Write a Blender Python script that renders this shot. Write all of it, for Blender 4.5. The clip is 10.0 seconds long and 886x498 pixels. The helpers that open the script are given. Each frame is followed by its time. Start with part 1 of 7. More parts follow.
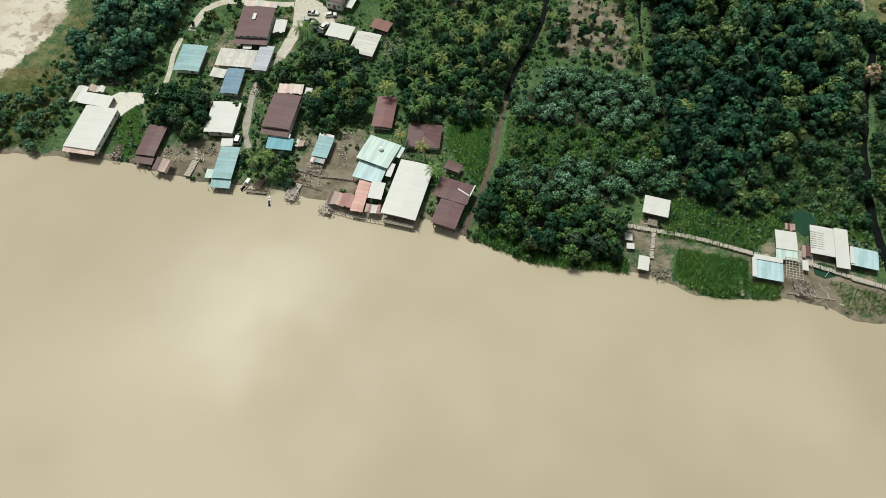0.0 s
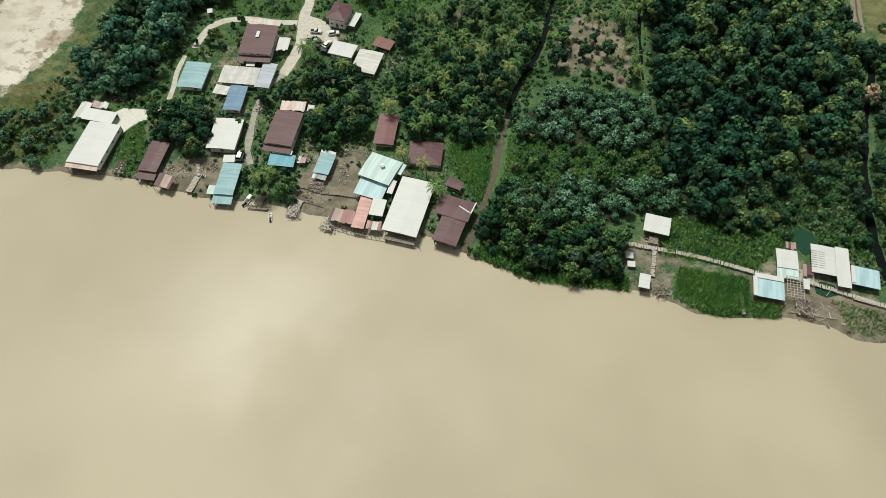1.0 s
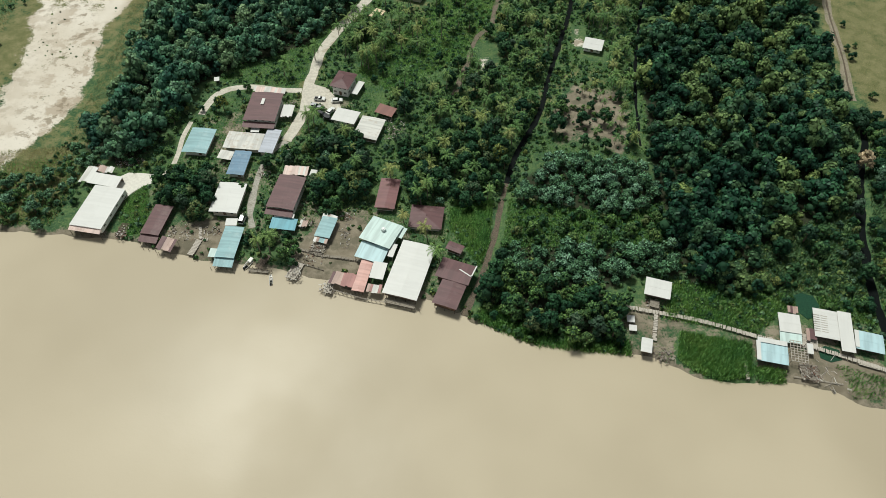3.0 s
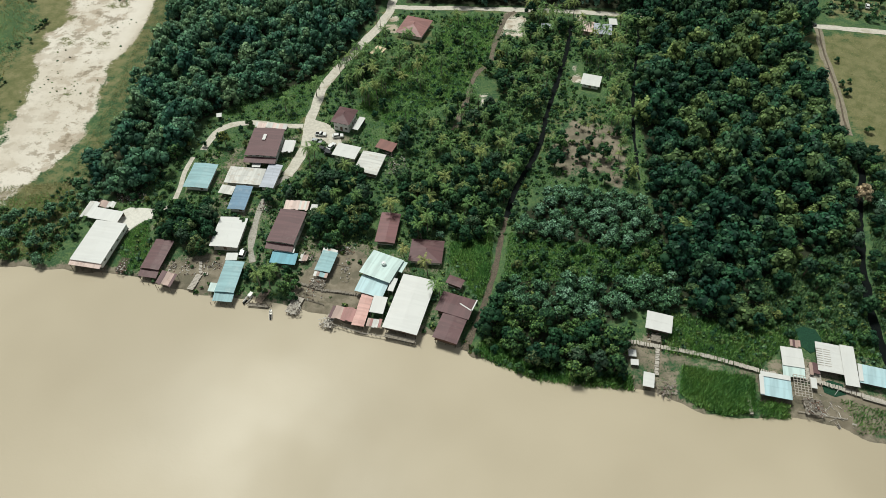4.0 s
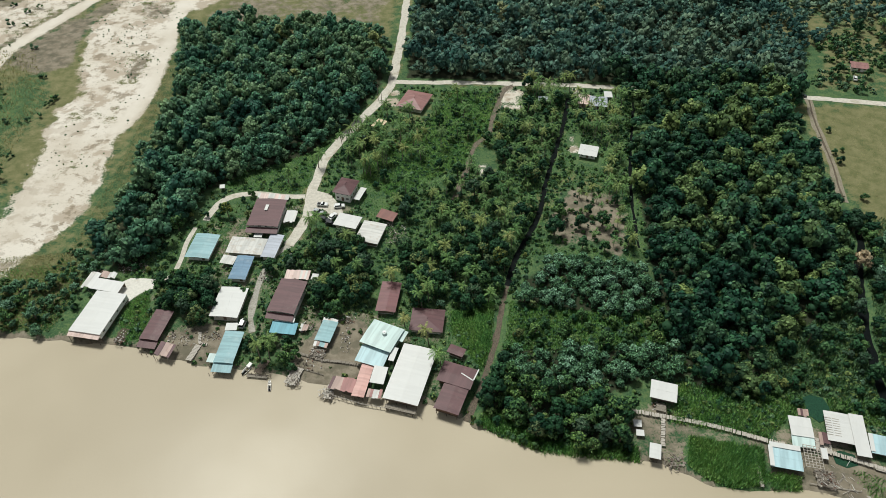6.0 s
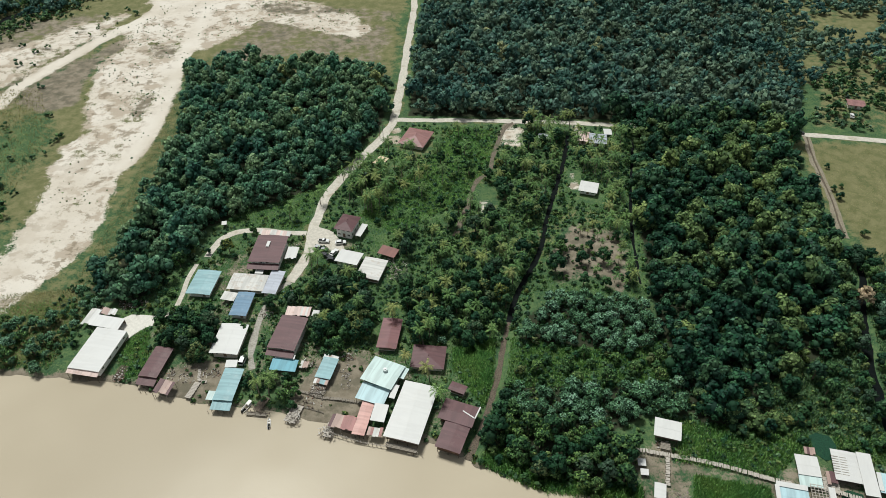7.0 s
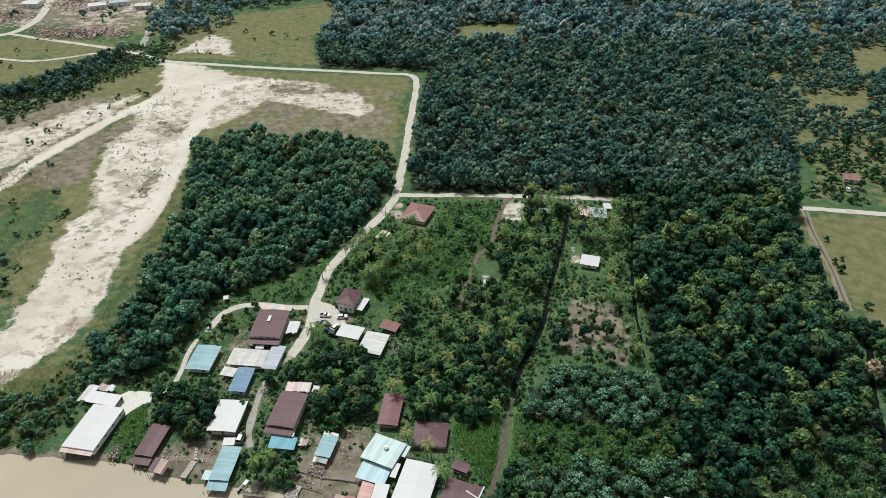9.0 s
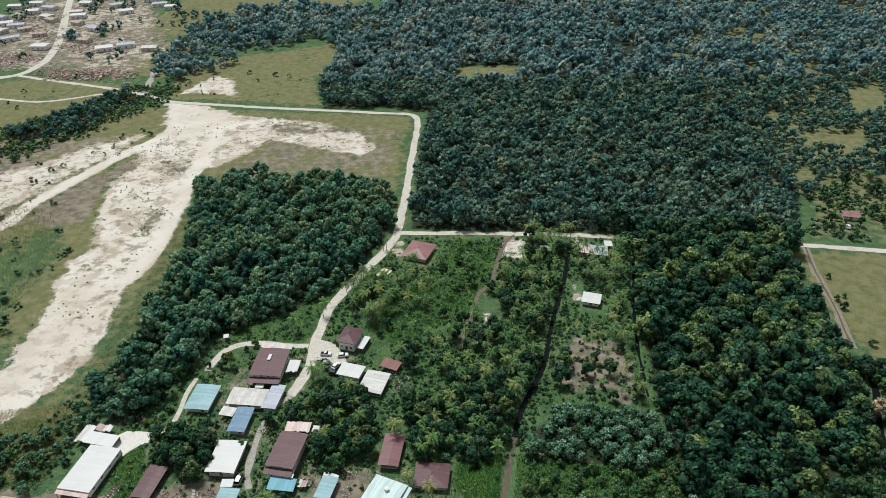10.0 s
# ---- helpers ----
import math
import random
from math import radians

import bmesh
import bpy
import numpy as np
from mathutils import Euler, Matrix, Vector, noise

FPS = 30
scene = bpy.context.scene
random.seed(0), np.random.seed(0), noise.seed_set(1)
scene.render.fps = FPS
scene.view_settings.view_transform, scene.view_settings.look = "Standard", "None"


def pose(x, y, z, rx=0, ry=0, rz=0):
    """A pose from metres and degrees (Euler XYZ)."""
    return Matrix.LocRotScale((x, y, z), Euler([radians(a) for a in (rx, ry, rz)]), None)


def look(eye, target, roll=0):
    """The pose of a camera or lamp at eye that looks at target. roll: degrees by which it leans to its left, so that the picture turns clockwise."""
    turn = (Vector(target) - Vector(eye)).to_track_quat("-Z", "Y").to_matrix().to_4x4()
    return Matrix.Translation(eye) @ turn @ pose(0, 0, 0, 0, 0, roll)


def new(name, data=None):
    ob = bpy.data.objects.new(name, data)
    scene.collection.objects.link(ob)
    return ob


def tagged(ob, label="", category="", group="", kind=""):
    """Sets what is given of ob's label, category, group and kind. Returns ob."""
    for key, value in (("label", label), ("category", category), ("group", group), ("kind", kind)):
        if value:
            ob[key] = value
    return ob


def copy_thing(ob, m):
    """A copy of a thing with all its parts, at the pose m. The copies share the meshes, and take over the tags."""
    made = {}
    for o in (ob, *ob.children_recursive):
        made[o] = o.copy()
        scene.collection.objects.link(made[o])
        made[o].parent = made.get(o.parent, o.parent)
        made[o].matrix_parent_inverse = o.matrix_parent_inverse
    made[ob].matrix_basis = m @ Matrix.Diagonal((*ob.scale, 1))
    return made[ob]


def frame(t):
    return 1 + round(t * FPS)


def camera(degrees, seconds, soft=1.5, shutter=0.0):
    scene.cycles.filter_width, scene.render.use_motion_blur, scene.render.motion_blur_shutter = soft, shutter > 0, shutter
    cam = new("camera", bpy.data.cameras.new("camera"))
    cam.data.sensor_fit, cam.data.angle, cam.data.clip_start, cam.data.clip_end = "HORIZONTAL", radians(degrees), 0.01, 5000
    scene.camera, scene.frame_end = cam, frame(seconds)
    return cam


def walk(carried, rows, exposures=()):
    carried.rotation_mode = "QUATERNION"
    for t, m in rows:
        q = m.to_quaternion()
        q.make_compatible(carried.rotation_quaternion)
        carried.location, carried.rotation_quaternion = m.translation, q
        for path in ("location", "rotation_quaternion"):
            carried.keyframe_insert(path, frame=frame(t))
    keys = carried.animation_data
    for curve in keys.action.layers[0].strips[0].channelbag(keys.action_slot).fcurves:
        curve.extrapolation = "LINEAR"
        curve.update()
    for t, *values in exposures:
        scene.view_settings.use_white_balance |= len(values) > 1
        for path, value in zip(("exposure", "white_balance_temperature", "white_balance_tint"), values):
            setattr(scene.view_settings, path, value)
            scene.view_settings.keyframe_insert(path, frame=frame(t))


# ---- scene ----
# ---------- camera: a drone hovering over the river, tilting its lens up ----------
HEIGHT = 180.0
cam = camera(64.5, 10.0, soft=0.8)
ROWS = [
    (0.0, 31.00, 0.00, 0.00), (0.5, 31.37, -0.04, 0.16), (1.0, 32.39, -0.09, 0.27), (1.5, 33.50, -0.12, 0.33),
    (2.0, 34.90, -0.14, 0.36), (2.5, 36.23, -0.13, 0.37), (4.0, 40.33, -0.03, 0.30), (4.5, 41.76, 0.05, 0.20),
    (5.0, 43.14, 0.11, 0.16), (5.5, 44.53, 0.18, 0.11), (7.0, 48.88, 0.34, 0.13), (7.5, 50.43, 0.39, 0.16),
    (8.0, 51.82, 0.44, 0.13), (8.5, 53.40, 0.50, 0.12), (9.0, 54.90, 0.58, 0.13), (9.5, 56.54, 0.68, 0.12),
    (10.0, 57.98, 0.72, 0.15),
]
walk(cam, [(t, pose(0, 0, HEIGHT, rx, ry, rz)) for t, rx, ry, rz in ROWS], [(0.0, -0.02, 6250, 3), (4.0, -0.02, 6120, 3.5), (7.0, 0.01, 6000, 6.5), (10.0, 0.03, 5820, 8.5)])

# ---------- light: bright broken cloud, soft high sun ----------
SUN_EL, SUN_AZ = radians(63), radians(329)      # azimuth clockwise from north (+y)
world = bpy.data.worlds.new("sky")
scene.world = world
world.use_nodes = True
wn, wl = world.node_tree.nodes, world.node_tree.links
wn.clear()
w_out = wn.new("ShaderNodeOutputWorld")
w_bg = wn.new("ShaderNodeBackground")
w_sky = wn.new("ShaderNodeTexSky")
w_sky.sky_type, w_sky.sun_disc = "NISHITA", False
w_sky.sun_elevation, w_sky.sun_rotation = SUN_EL, SUN_AZ
w_sky.air_density, w_sky.dust_density = 1.0, 2.0
w_co = wn.new("ShaderNodeTexCoord")
w_sep = wn.new("ShaderNodeSeparateXYZ")
w_max = wn.new("ShaderNodeMath"); w_max.operation = "MAXIMUM"; w_max.inputs[1].default_value = 0.12
w_dx = wn.new("ShaderNodeMath"); w_dx.operation = "DIVIDE"
w_dy = wn.new("ShaderNodeMath"); w_dy.operation = "DIVIDE"
w_cmb = wn.new("ShaderNodeCombineXYZ"); w_cmb.inputs[2].default_value = 3.7
w_noise = wn.new("ShaderNodeTexNoise")
w_noise.inputs["Scale"].default_value, w_noise.inputs["Detail"].default_value = 2.2, 3.0
w_noise.inputs["Roughness"].default_value = 0.45
w_ramp = wn.new("ShaderNodeMapRange"); w_ramp.interpolation_type = "SMOOTHSTEP"
w_ramp.inputs["From Min"].default_value, w_ramp.inputs["From Max"].default_value = 0.40, 0.66
w_cloud = wn.new("ShaderNodeMix"); w_cloud.data_type = "RGBA"
w_cloud.inputs[6].default_value, w_cloud.inputs[7].default_value = (3.6, 4.1, 4.8, 1), (19.0, 18.4, 17.0, 1)
w_mix = wn.new("ShaderNodeMix"); w_mix.data_type = "RGBA"; w_mix.inputs[0].default_value = 0.8
wl.new(w_co.outputs["Generated"], w_sep.inputs[0])
wl.new(w_sep.outputs[2], w_max.inputs[0])
wl.new(w_sep.outputs[0], w_dx.inputs[0]); wl.new(w_max.outputs[0], w_dx.inputs[1])
wl.new(w_sep.outputs[1], w_dy.inputs[0]); wl.new(w_max.outputs[0], w_dy.inputs[1])
wl.new(w_dx.outputs[0], w_cmb.inputs[0]); wl.new(w_dy.outputs[0], w_cmb.inputs[1])
w_move = wn.new("ShaderNodeVectorMath"); w_move.inputs[1].default_value = (-0.11, -0.155, 0.0)
wl.new(w_cmb.outputs[0], w_move.inputs[0])
wl.new(w_move.outputs[0], w_noise.inputs["Vector"])
wl.new(w_noise.outputs[0], w_ramp.inputs[0])
wl.new(w_ramp.outputs[0], w_cloud.inputs[0])
wl.new(w_sky.outputs[0], w_mix.inputs[6]); wl.new(w_cloud.outputs[2], w_mix.inputs[7])
wl.new(w_mix.outputs[2], w_bg.inputs[0])
w_bg.inputs[1].default_value = 0.038
wl.new(w_bg.outputs[0], w_out.inputs[0])

sun = new("sun", bpy.data.lights.new("sun", "SUN"))
sun.data.energy, sun.data.angle, sun.data.color = 4.05, radians(14), (1.0, 0.95, 0.86)
sun.matrix_world = look((300 * math.sin(SUN_AZ) * math.cos(SUN_EL), 300 * math.cos(SUN_AZ) * math.cos(SUN_EL), 300 * math.sin(SUN_EL)), (0, 0, 0))

# ---------- materials ----------
def mat_base(name, rough=0.8, metal=0.0, spec=0.3):
    m = bpy.data.materials.new(name)
    m.use_nodes = True
    b = m.node_tree.nodes["Principled BSDF"]
    b.inputs["Roughness"].default_value, b.inputs["Metallic"].default_value = rough, metal
    b.inputs["Specular IOR Level"].default_value = spec
    return m, m.node_tree.nodes, m.node_tree.links, b


def tex_noise(ns, ls, scale, detail=4.0, rough=0.55, vec=None):
    n = ns.new("ShaderNodeTexNoise")
    n.inputs["Scale"].default_value, n.inputs["Detail"].default_value, n.inputs["Roughness"].default_value = scale, detail, rough
    if vec is not None:
        ls.new(vec, n.inputs["Vector"])
    return n.outputs[0]


def span(ns, ls, value, a, b, lo=0.0, hi=1.0):
    n = ns.new("ShaderNodeMapRange")
    n.interpolation_type = "SMOOTHSTEP"
    for k, v in (("From Min", a), ("From Max", b), ("To Min", lo), ("To Max", hi)):
        n.inputs[k].default_value = v
    ls.new(value, n.inputs[0])
    return n.outputs[0]


def blend(ns, ls, fac, a, b, how="MIX"):
    n = ns.new("ShaderNodeMix")
    n.data_type, n.blend_type = "RGBA", how
    for slot, v in ((0, fac), (6, a), (7, b)):
        if isinstance(v, bpy.types.NodeSocket):
            ls.new(v, n.inputs[slot])
        else:
            n.inputs[slot].default_value = v if slot == 0 else (*v, 1)
    return n.outputs[2]


def calc(ns, ls, op, a, b):
    n = ns.new("ShaderNodeMath")
    n.operation = op
    for slot, v in ((0, a), (1, b)):
        if isinstance(v, bpy.types.NodeSocket):
            ls.new(v, n.inputs[slot])
        else:
            n.inputs[slot].default_value = v
    return n.outputs[0]


def coords(ns, ls, kind="Object", scale=(1, 1, 1)):
    c = ns.new("ShaderNodeTexCoord")
    m = ns.new("ShaderNodeMapping")
    m.inputs["Scale"].default_value = scale
    ls.new(c.outputs[kind], m.inputs[0])
    return m.outputs[0]


def bump(ns, ls, b, height, strength=0.4, dist=0.05):
    n = ns.new("ShaderNodeBump")
    n.inputs["Strength"].default_value, n.inputs["Distance"].default_value = strength, dist
    ls.new(height, n.inputs["Height"])
    ls.new(n.outputs[0], b.inputs["Normal"])


def plain(name, col, rough=0.75, metal=0.0, vary=0.25, scale=1.5, dirt=(0.12, 0.10, 0.07), soil=0.35, spec=0.3):
    """Painted, plastered or wooden surface with mottling and dirt."""
    m, ns, ls, b = mat_base(name, rough, metal, spec)
    v = coords(ns, ls)
    fine = tex_noise(ns, ls, scale * 6, 3, 0.6, v)
    big = tex_noise(ns, ls, scale, 4, 0.6, v)
    c = blend(ns, ls, span(ns, ls, fine, 0.3, 0.7), tuple(x * (1 - vary) for x in col), tuple(min(0.95, x * (1 + vary * 0.5)) for x in col))
    c = blend(ns, ls, span(ns, ls, big, 0.52, 0.75, 0, soil), c, dirt)
    ls.new(c, b.inputs["Base Color"])
    bump(ns, ls, b, fine, 0.25, 0.02)
    return m


def roofing(name, col, rust=0.2, rust_col=(0.17, 0.075, 0.04), axis="y", rough=0.5, vary=0.14):
    """Profiled metal sheet: ribs and streaks that run down the slope, sheet to sheet tone, rust and grime. axis: the ridge's way."""
    m, ns, ls, b = mat_base(name, rough, 0.0, 0.4)
    streak = coords(ns, ls, "Object", (0.35, 3.2, 0.35) if axis == "y" else (3.2, 0.35, 0.35))
    sheet = coords(ns, ls, "Object", (0.12, 1.1, 0.12) if axis == "y" else (1.1, 0.12, 0.12))
    v = coords(ns, ls)
    tone = tex_noise(ns, ls, 1.0, 1, 0.4, sheet)
    run = tex_noise(ns, ls, 1.0, 4, 0.65, streak)
    spot = tex_noise(ns, ls, 0.45, 5, 0.62, v)
    info = ns.new("ShaderNodeObjectInfo")
    shift = calc(ns, ls, "MULTIPLY", info.outputs["Random"], 0.16)
    c = blend(ns, ls, span(ns, ls, tone, 0.35, 0.65), tuple(x * (1 - vary) for x in col), tuple(min(0.95, x * (1 + vary * 0.6)) for x in col))
    c = blend(ns, ls, span(ns, ls, run, 0.5, 0.8, 0, 0.6 if max(col) < 0.45 else 0.12), c, tuple(x * 0.66 for x in col))
    c = blend(ns, ls, span(ns, ls, calc(ns, ls, "ADD", spot, shift), 0.62, 0.80, 0, min(1, rust * 2.4)), c, rust_col)
    ls.new(c, b.inputs["Base Color"])
    wave = ns.new("ShaderNodeTexWave")
    wave.wave_type, wave.bands_direction = "BANDS", "Y" if axis == "y" else "X"
    wave.inputs["Scale"].default_value = 1.6
    ls.new(v, wave.inputs["Vector"])
    bump(ns, ls, b, wave.outputs[1], 0.5, 0.03)
    return m


def foliage(name, cols, per_object=True, rough=0.55, leafy=(0.55, 1.75), glow=0.25):
    """Leaves: the tree's own tone out of a row of greens, and leaf to leaf changes."""
    m, ns, ls, b = mat_base(name, rough, 0.0, 0.15)
    geo = ns.new("ShaderNodeNewGeometry")
    if per_object:
        pick = ns.new("ShaderNodeObjectInfo").outputs["Random"]
    else:
        a = ns.new("ShaderNodeAttribute")
        a.attribute_name = "tone"
        pick = a.outputs["Fac"]
    ramp = ns.new("ShaderNodeValToRGB")
    el = ramp.color_ramp.elements
    while len(el) < len(cols):
        el.new(0.5)
    for i, c in enumerate(cols):
        el[i].position, el[i].color = i / (len(cols) - 1), (*c, 1)
    ls.new(pick, ramp.inputs[0])
    hsv = ns.new("ShaderNodeHueSaturation")
    ls.new(ramp.outputs[0], hsv.inputs["Color"])
    isl = geo.outputs["Random Per Island"]
    n = ns.new("ShaderNodeMapRange"); n.inputs["To Min"].default_value, n.inputs["To Max"].default_value = leafy
    ls.new(isl, n.inputs[0]); ls.new(n.outputs[0], hsv.inputs["Value"])
    n2 = ns.new("ShaderNodeMapRange"); n2.inputs["To Min"].default_value, n2.inputs["To Max"].default_value = 0.515, 0.485
    ls.new(isl, n2.inputs[0]); ls.new(n2.outputs[0], hsv.inputs["Hue"])
    ls.new(hsv.outputs[0], b.inputs["Base Color"])
    if glow > 0:                      # light that comes through the leaves
        thin = ns.new("ShaderNodeBsdfTranslucent")
        both = ns.new("ShaderNodeMixShader")
        both.inputs[0].default_value = glow
        ls.new(hsv.outputs[0], thin.inputs[0])
        ls.new(b.outputs[0], both.inputs[1]); ls.new(thin.outputs[0], both.inputs[2])
        ls.new(both.outputs[0], ns["Material Output"].inputs[0])
    return m


GREEN_DEEP, GREEN_MID, GREEN_LEAF = (0.017, 0.058, 0.030), (0.034, 0.094, 0.041), (0.064, 0.138, 0.046)
GREEN_LIGHT, GREEN_YELLOW, GREEN_PALE = (0.098, 0.178, 0.056), (0.165, 0.195, 0.050), (0.125, 0.215, 0.145)
GREEN_GREY = (0.066, 0.106, 0.068)
M_WOODS = foliage("woods_leaves", [GREEN_DEEP, GREEN_MID, GREEN_DEEP, GREEN_GREY, GREEN_LEAF, GREEN_MID, GREEN_LIGHT, GREEN_MID, GREEN_YELLOW], False, 0.45)
M_TREE = foliage("tree_leaves", [GREEN_DEEP, GREEN_MID, GREEN_LEAF, GREEN_DEEP, GREEN_MID, GREEN_LIGHT, GREEN_MID, GREEN_DEEP, GREEN_GREY, GREEN_YELLOW])
M_PALE = foliage("pale_leaves", [GREEN_PALE, (0.080, 0.155, 0.090), (0.062, 0.130, 0.068), (0.115, 0.200, 0.128)], rough=0.35, leafy=(0.2, 2.9))
M_PALM = foliage("palm_fronds", [(0.081, 0.171, 0.060), (0.148, 0.243, 0.076), (0.102, 0.197, 0.069), (0.202, 0.249, 0.081), (0.115, 0.210, 0.069), (0.256, 0.282, 0.098)], rough=0.45, leafy=(0.4, 1.9))
# far and north woods: distance haze mixed into the leaf colours, paler and bluer
FAR_HAZE_COLS = [(0.093, 0.199, 0.202), (0.137, 0.253, 0.247), (0.197, 0.311, 0.294), (0.109, 0.220, 0.216), (0.246, 0.339, 0.291), (0.306, 0.334, 0.250)]
NORTH_HAZE_COLS = [(0.038, 0.099, 0.084), (0.074, 0.162, 0.129), (0.132, 0.227, 0.169), (0.038, 0.104, 0.086), (0.169, 0.244, 0.156), (0.074, 0.164, 0.126), (0.227, 0.255, 0.129)]
NW_COLS = [(0.037, 0.108, 0.074), (0.071, 0.177, 0.106), (0.127, 0.241, 0.133), (0.046, 0.129, 0.083), (0.167, 0.259, 0.124), (0.078, 0.191, 0.110), (0.218, 0.259, 0.097)]
EAST_COLS = [(0.016, 0.056, 0.033), (0.030, 0.092, 0.045), (0.012, 0.045, 0.028), (0.049, 0.128, 0.059), (0.025, 0.078, 0.047), (0.063, 0.125, 0.052), (0.034, 0.103, 0.061), (0.096, 0.157, 0.059), (0.118, 0.185, 0.065), (0.174, 0.241, 0.078)]
M_FARWOODS = foliage("hazy_far_woods_leaves", FAR_HAZE_COLS, False, 0.5, (0.6, 1.5), 0.35)
M_NORTHWOODS = foliage("hazy_north_woods_leaves", NORTH_HAZE_COLS, False, 0.5, glow=0.35)
M_NWWOODS = foliage("west_woods_leaves", NW_COLS, False, 0.5)
M_EASTWOODS = foliage("east_woods_leaves", EAST_COLS, False, 0.5)
M_SHRUB = foliage("undergrowth_leaves", [GREEN_MID, GREEN_LEAF, (0.061, 0.132, 0.068), GREEN_LIGHT, (0.096, 0.167, 0.105), GREEN_LEAF, GREEN_LIGHT, (0.217, 0.204, 0.072)], False)
M_FRESH = foliage("fresh_leaves", [(0.075, 0.160, 0.050), (0.125, 0.215, 0.062), (0.060, 0.140, 0.052), (0.155, 0.225, 0.070)], leafy=(0.45, 1.9))
M_DRYLEAF = foliage("dry_leaves", [(0.52, 0.42, 0.27), (0.46, 0.37, 0.23)])
M_DRYGRASS = foliage("dry_grass_blades", [(0.21, 0.225, 0.085), (0.27, 0.245, 0.115), (0.155, 0.20, 0.072)], False, glow=0.35)
M_REED = foliage("reed_leaves", [(0.091, 0.224, 0.066), (0.138, 0.281, 0.075), (0.197, 0.312, 0.090)], False, glow=0.35)
CORE_SHADE = {}
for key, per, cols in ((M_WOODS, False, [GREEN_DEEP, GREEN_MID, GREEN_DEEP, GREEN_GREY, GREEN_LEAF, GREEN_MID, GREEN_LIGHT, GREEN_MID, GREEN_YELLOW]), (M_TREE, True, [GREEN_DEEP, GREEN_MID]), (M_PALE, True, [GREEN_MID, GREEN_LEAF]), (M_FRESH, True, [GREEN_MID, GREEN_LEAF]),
                       (M_FARWOODS, False, FAR_HAZE_COLS), (M_NORTHWOODS, False, NORTH_HAZE_COLS), (M_EASTWOODS, False, EAST_COLS), (M_NWWOODS, False, NW_COLS), (M_SHRUB, False, [GREEN_DEEP, GREEN_MID]), (M_DRYLEAF, True, [(0.40, 0.31, 0.19), (0.34, 0.27, 0.17)])):
    CORE_SHADE[key.name] = foliage("inner_shade_" + key.name, cols, per, 0.8, (0.5, 0.75) if key in (M_FARWOODS, M_NORTHWOODS) else (0.38, 0.6), 0.0)      # shade between the leaf masses, put into a darker inner leaf colour
M_BARK = plain("bark", (0.16, 0.125, 0.09), 0.9, scale=3)
M_PALMBARK = plain("palm_bark", (0.23, 0.20, 0.16), 0.9, scale=3)

# ground: grass, dry grass, mud and pale sand by the painted cover
M_GROUND, ns, ls, b = mat_base("ground_cover", 0.95, 0.0, 0.1)
gco = coords(ns, ls)
cov = ns.new("ShaderNodeVertexColor"); cov.layer_name = "cover"
sepc = ns.new("ShaderNodeSeparateColor")
ls.new(cov.outputs[0], sepc.inputs[0])
n_mid, n_fine, n_big = tex_noise(ns, ls, 0.22, 6, 0.62, gco), tex_noise(ns, ls, 1.3, 5, 0.7, gco), tex_noise(ns, ls, 0.035, 4, 0.6, gco)
grass = blend(ns, ls, span(ns, ls, n_mid, 0.35, 0.65), (0.042, 0.088, 0.040), (0.086, 0.140, 0.055))
grass = blend(ns, ls, span(ns, ls, n_fine, 0.50, 0.66, 0, 0.8), grass, (0.130, 0.165, 0.068))
grass = blend(ns, ls, span(ns, ls, n_fine, 0.46, 0.34, 0, 0.7), grass, (0.016, 0.034, 0.018))
dry = blend(ns, ls, span(ns, ls, n_mid, 0.35, 0.68), (0.126, 0.130, 0.056), (0.192, 0.180, 0.090))
dry = blend(ns, ls, span(ns, ls, n_fine, 0.42, 0.75, 0, 0.7), dry, (0.090, 0.105, 0.045))
mud = blend(ns, ls, span(ns, ls, n_mid, 0.3, 0.7), (0.150, 0.128, 0.092), (0.255, 0.220, 0.165))
mud = blend(ns, ls, span(ns, ls, n_fine, 0.56, 0.75, 0, 0.55), mud, (0.075, 0.085, 0.040))
n_clod = tex_noise(ns, ls, 0.16, 5, 0.72, gco)
mud = blend(ns, ls, span(ns, ls, n_clod, 0.47, 0.60, 0, 0.7), mud, (0.108, 0.100, 0.070))
n_patch = tex_noise(ns, ls, 0.075, 6, 0.68, gco)
worn_at = ns.new("ShaderNodeAttribute"); worn_at.attribute_name = "worn"
unworn = calc(ns, ls, "SUBTRACT", 1.0, worn_at.outputs["Fac"])
sand = blend(ns, ls, span(ns, ls, n_big, 0.35, 0.65), (0.52, 0.468, 0.388), (0.60, 0.553, 0.478))
sand = blend(ns, ls, calc(ns, ls, "MULTIPLY", unworn, span(ns, ls, n_patch, 0.49, 0.58, 0, 0.75)), sand, (0.330, 0.270, 0.200))
sand = blend(ns, ls, calc(ns, ls, "MULTIPLY", unworn, span(ns, ls, n_clod, 0.535, 0.61, 0, 0.8)), sand, (0.225, 0.185, 0.130))
sand = blend(ns, ls, calc(ns, ls, "MULTIPLY", unworn, span(ns, ls, n_fine, 0.58, 0.70, 0, 0.6)), sand, (0.160, 0.140, 0.105))
wob = calc(ns, ls, "MULTIPLY", calc(ns, ls, "ADD", calc(ns, ls, "ADD", n_mid, n_fine), -1.0), 0.9)
# woodland floor: dark leaf litter, colour deepened for the shade beneath the trees
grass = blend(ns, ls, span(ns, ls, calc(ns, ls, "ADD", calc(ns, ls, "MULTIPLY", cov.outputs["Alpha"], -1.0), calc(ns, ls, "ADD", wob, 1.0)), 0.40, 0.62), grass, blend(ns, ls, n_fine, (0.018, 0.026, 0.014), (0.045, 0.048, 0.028)))
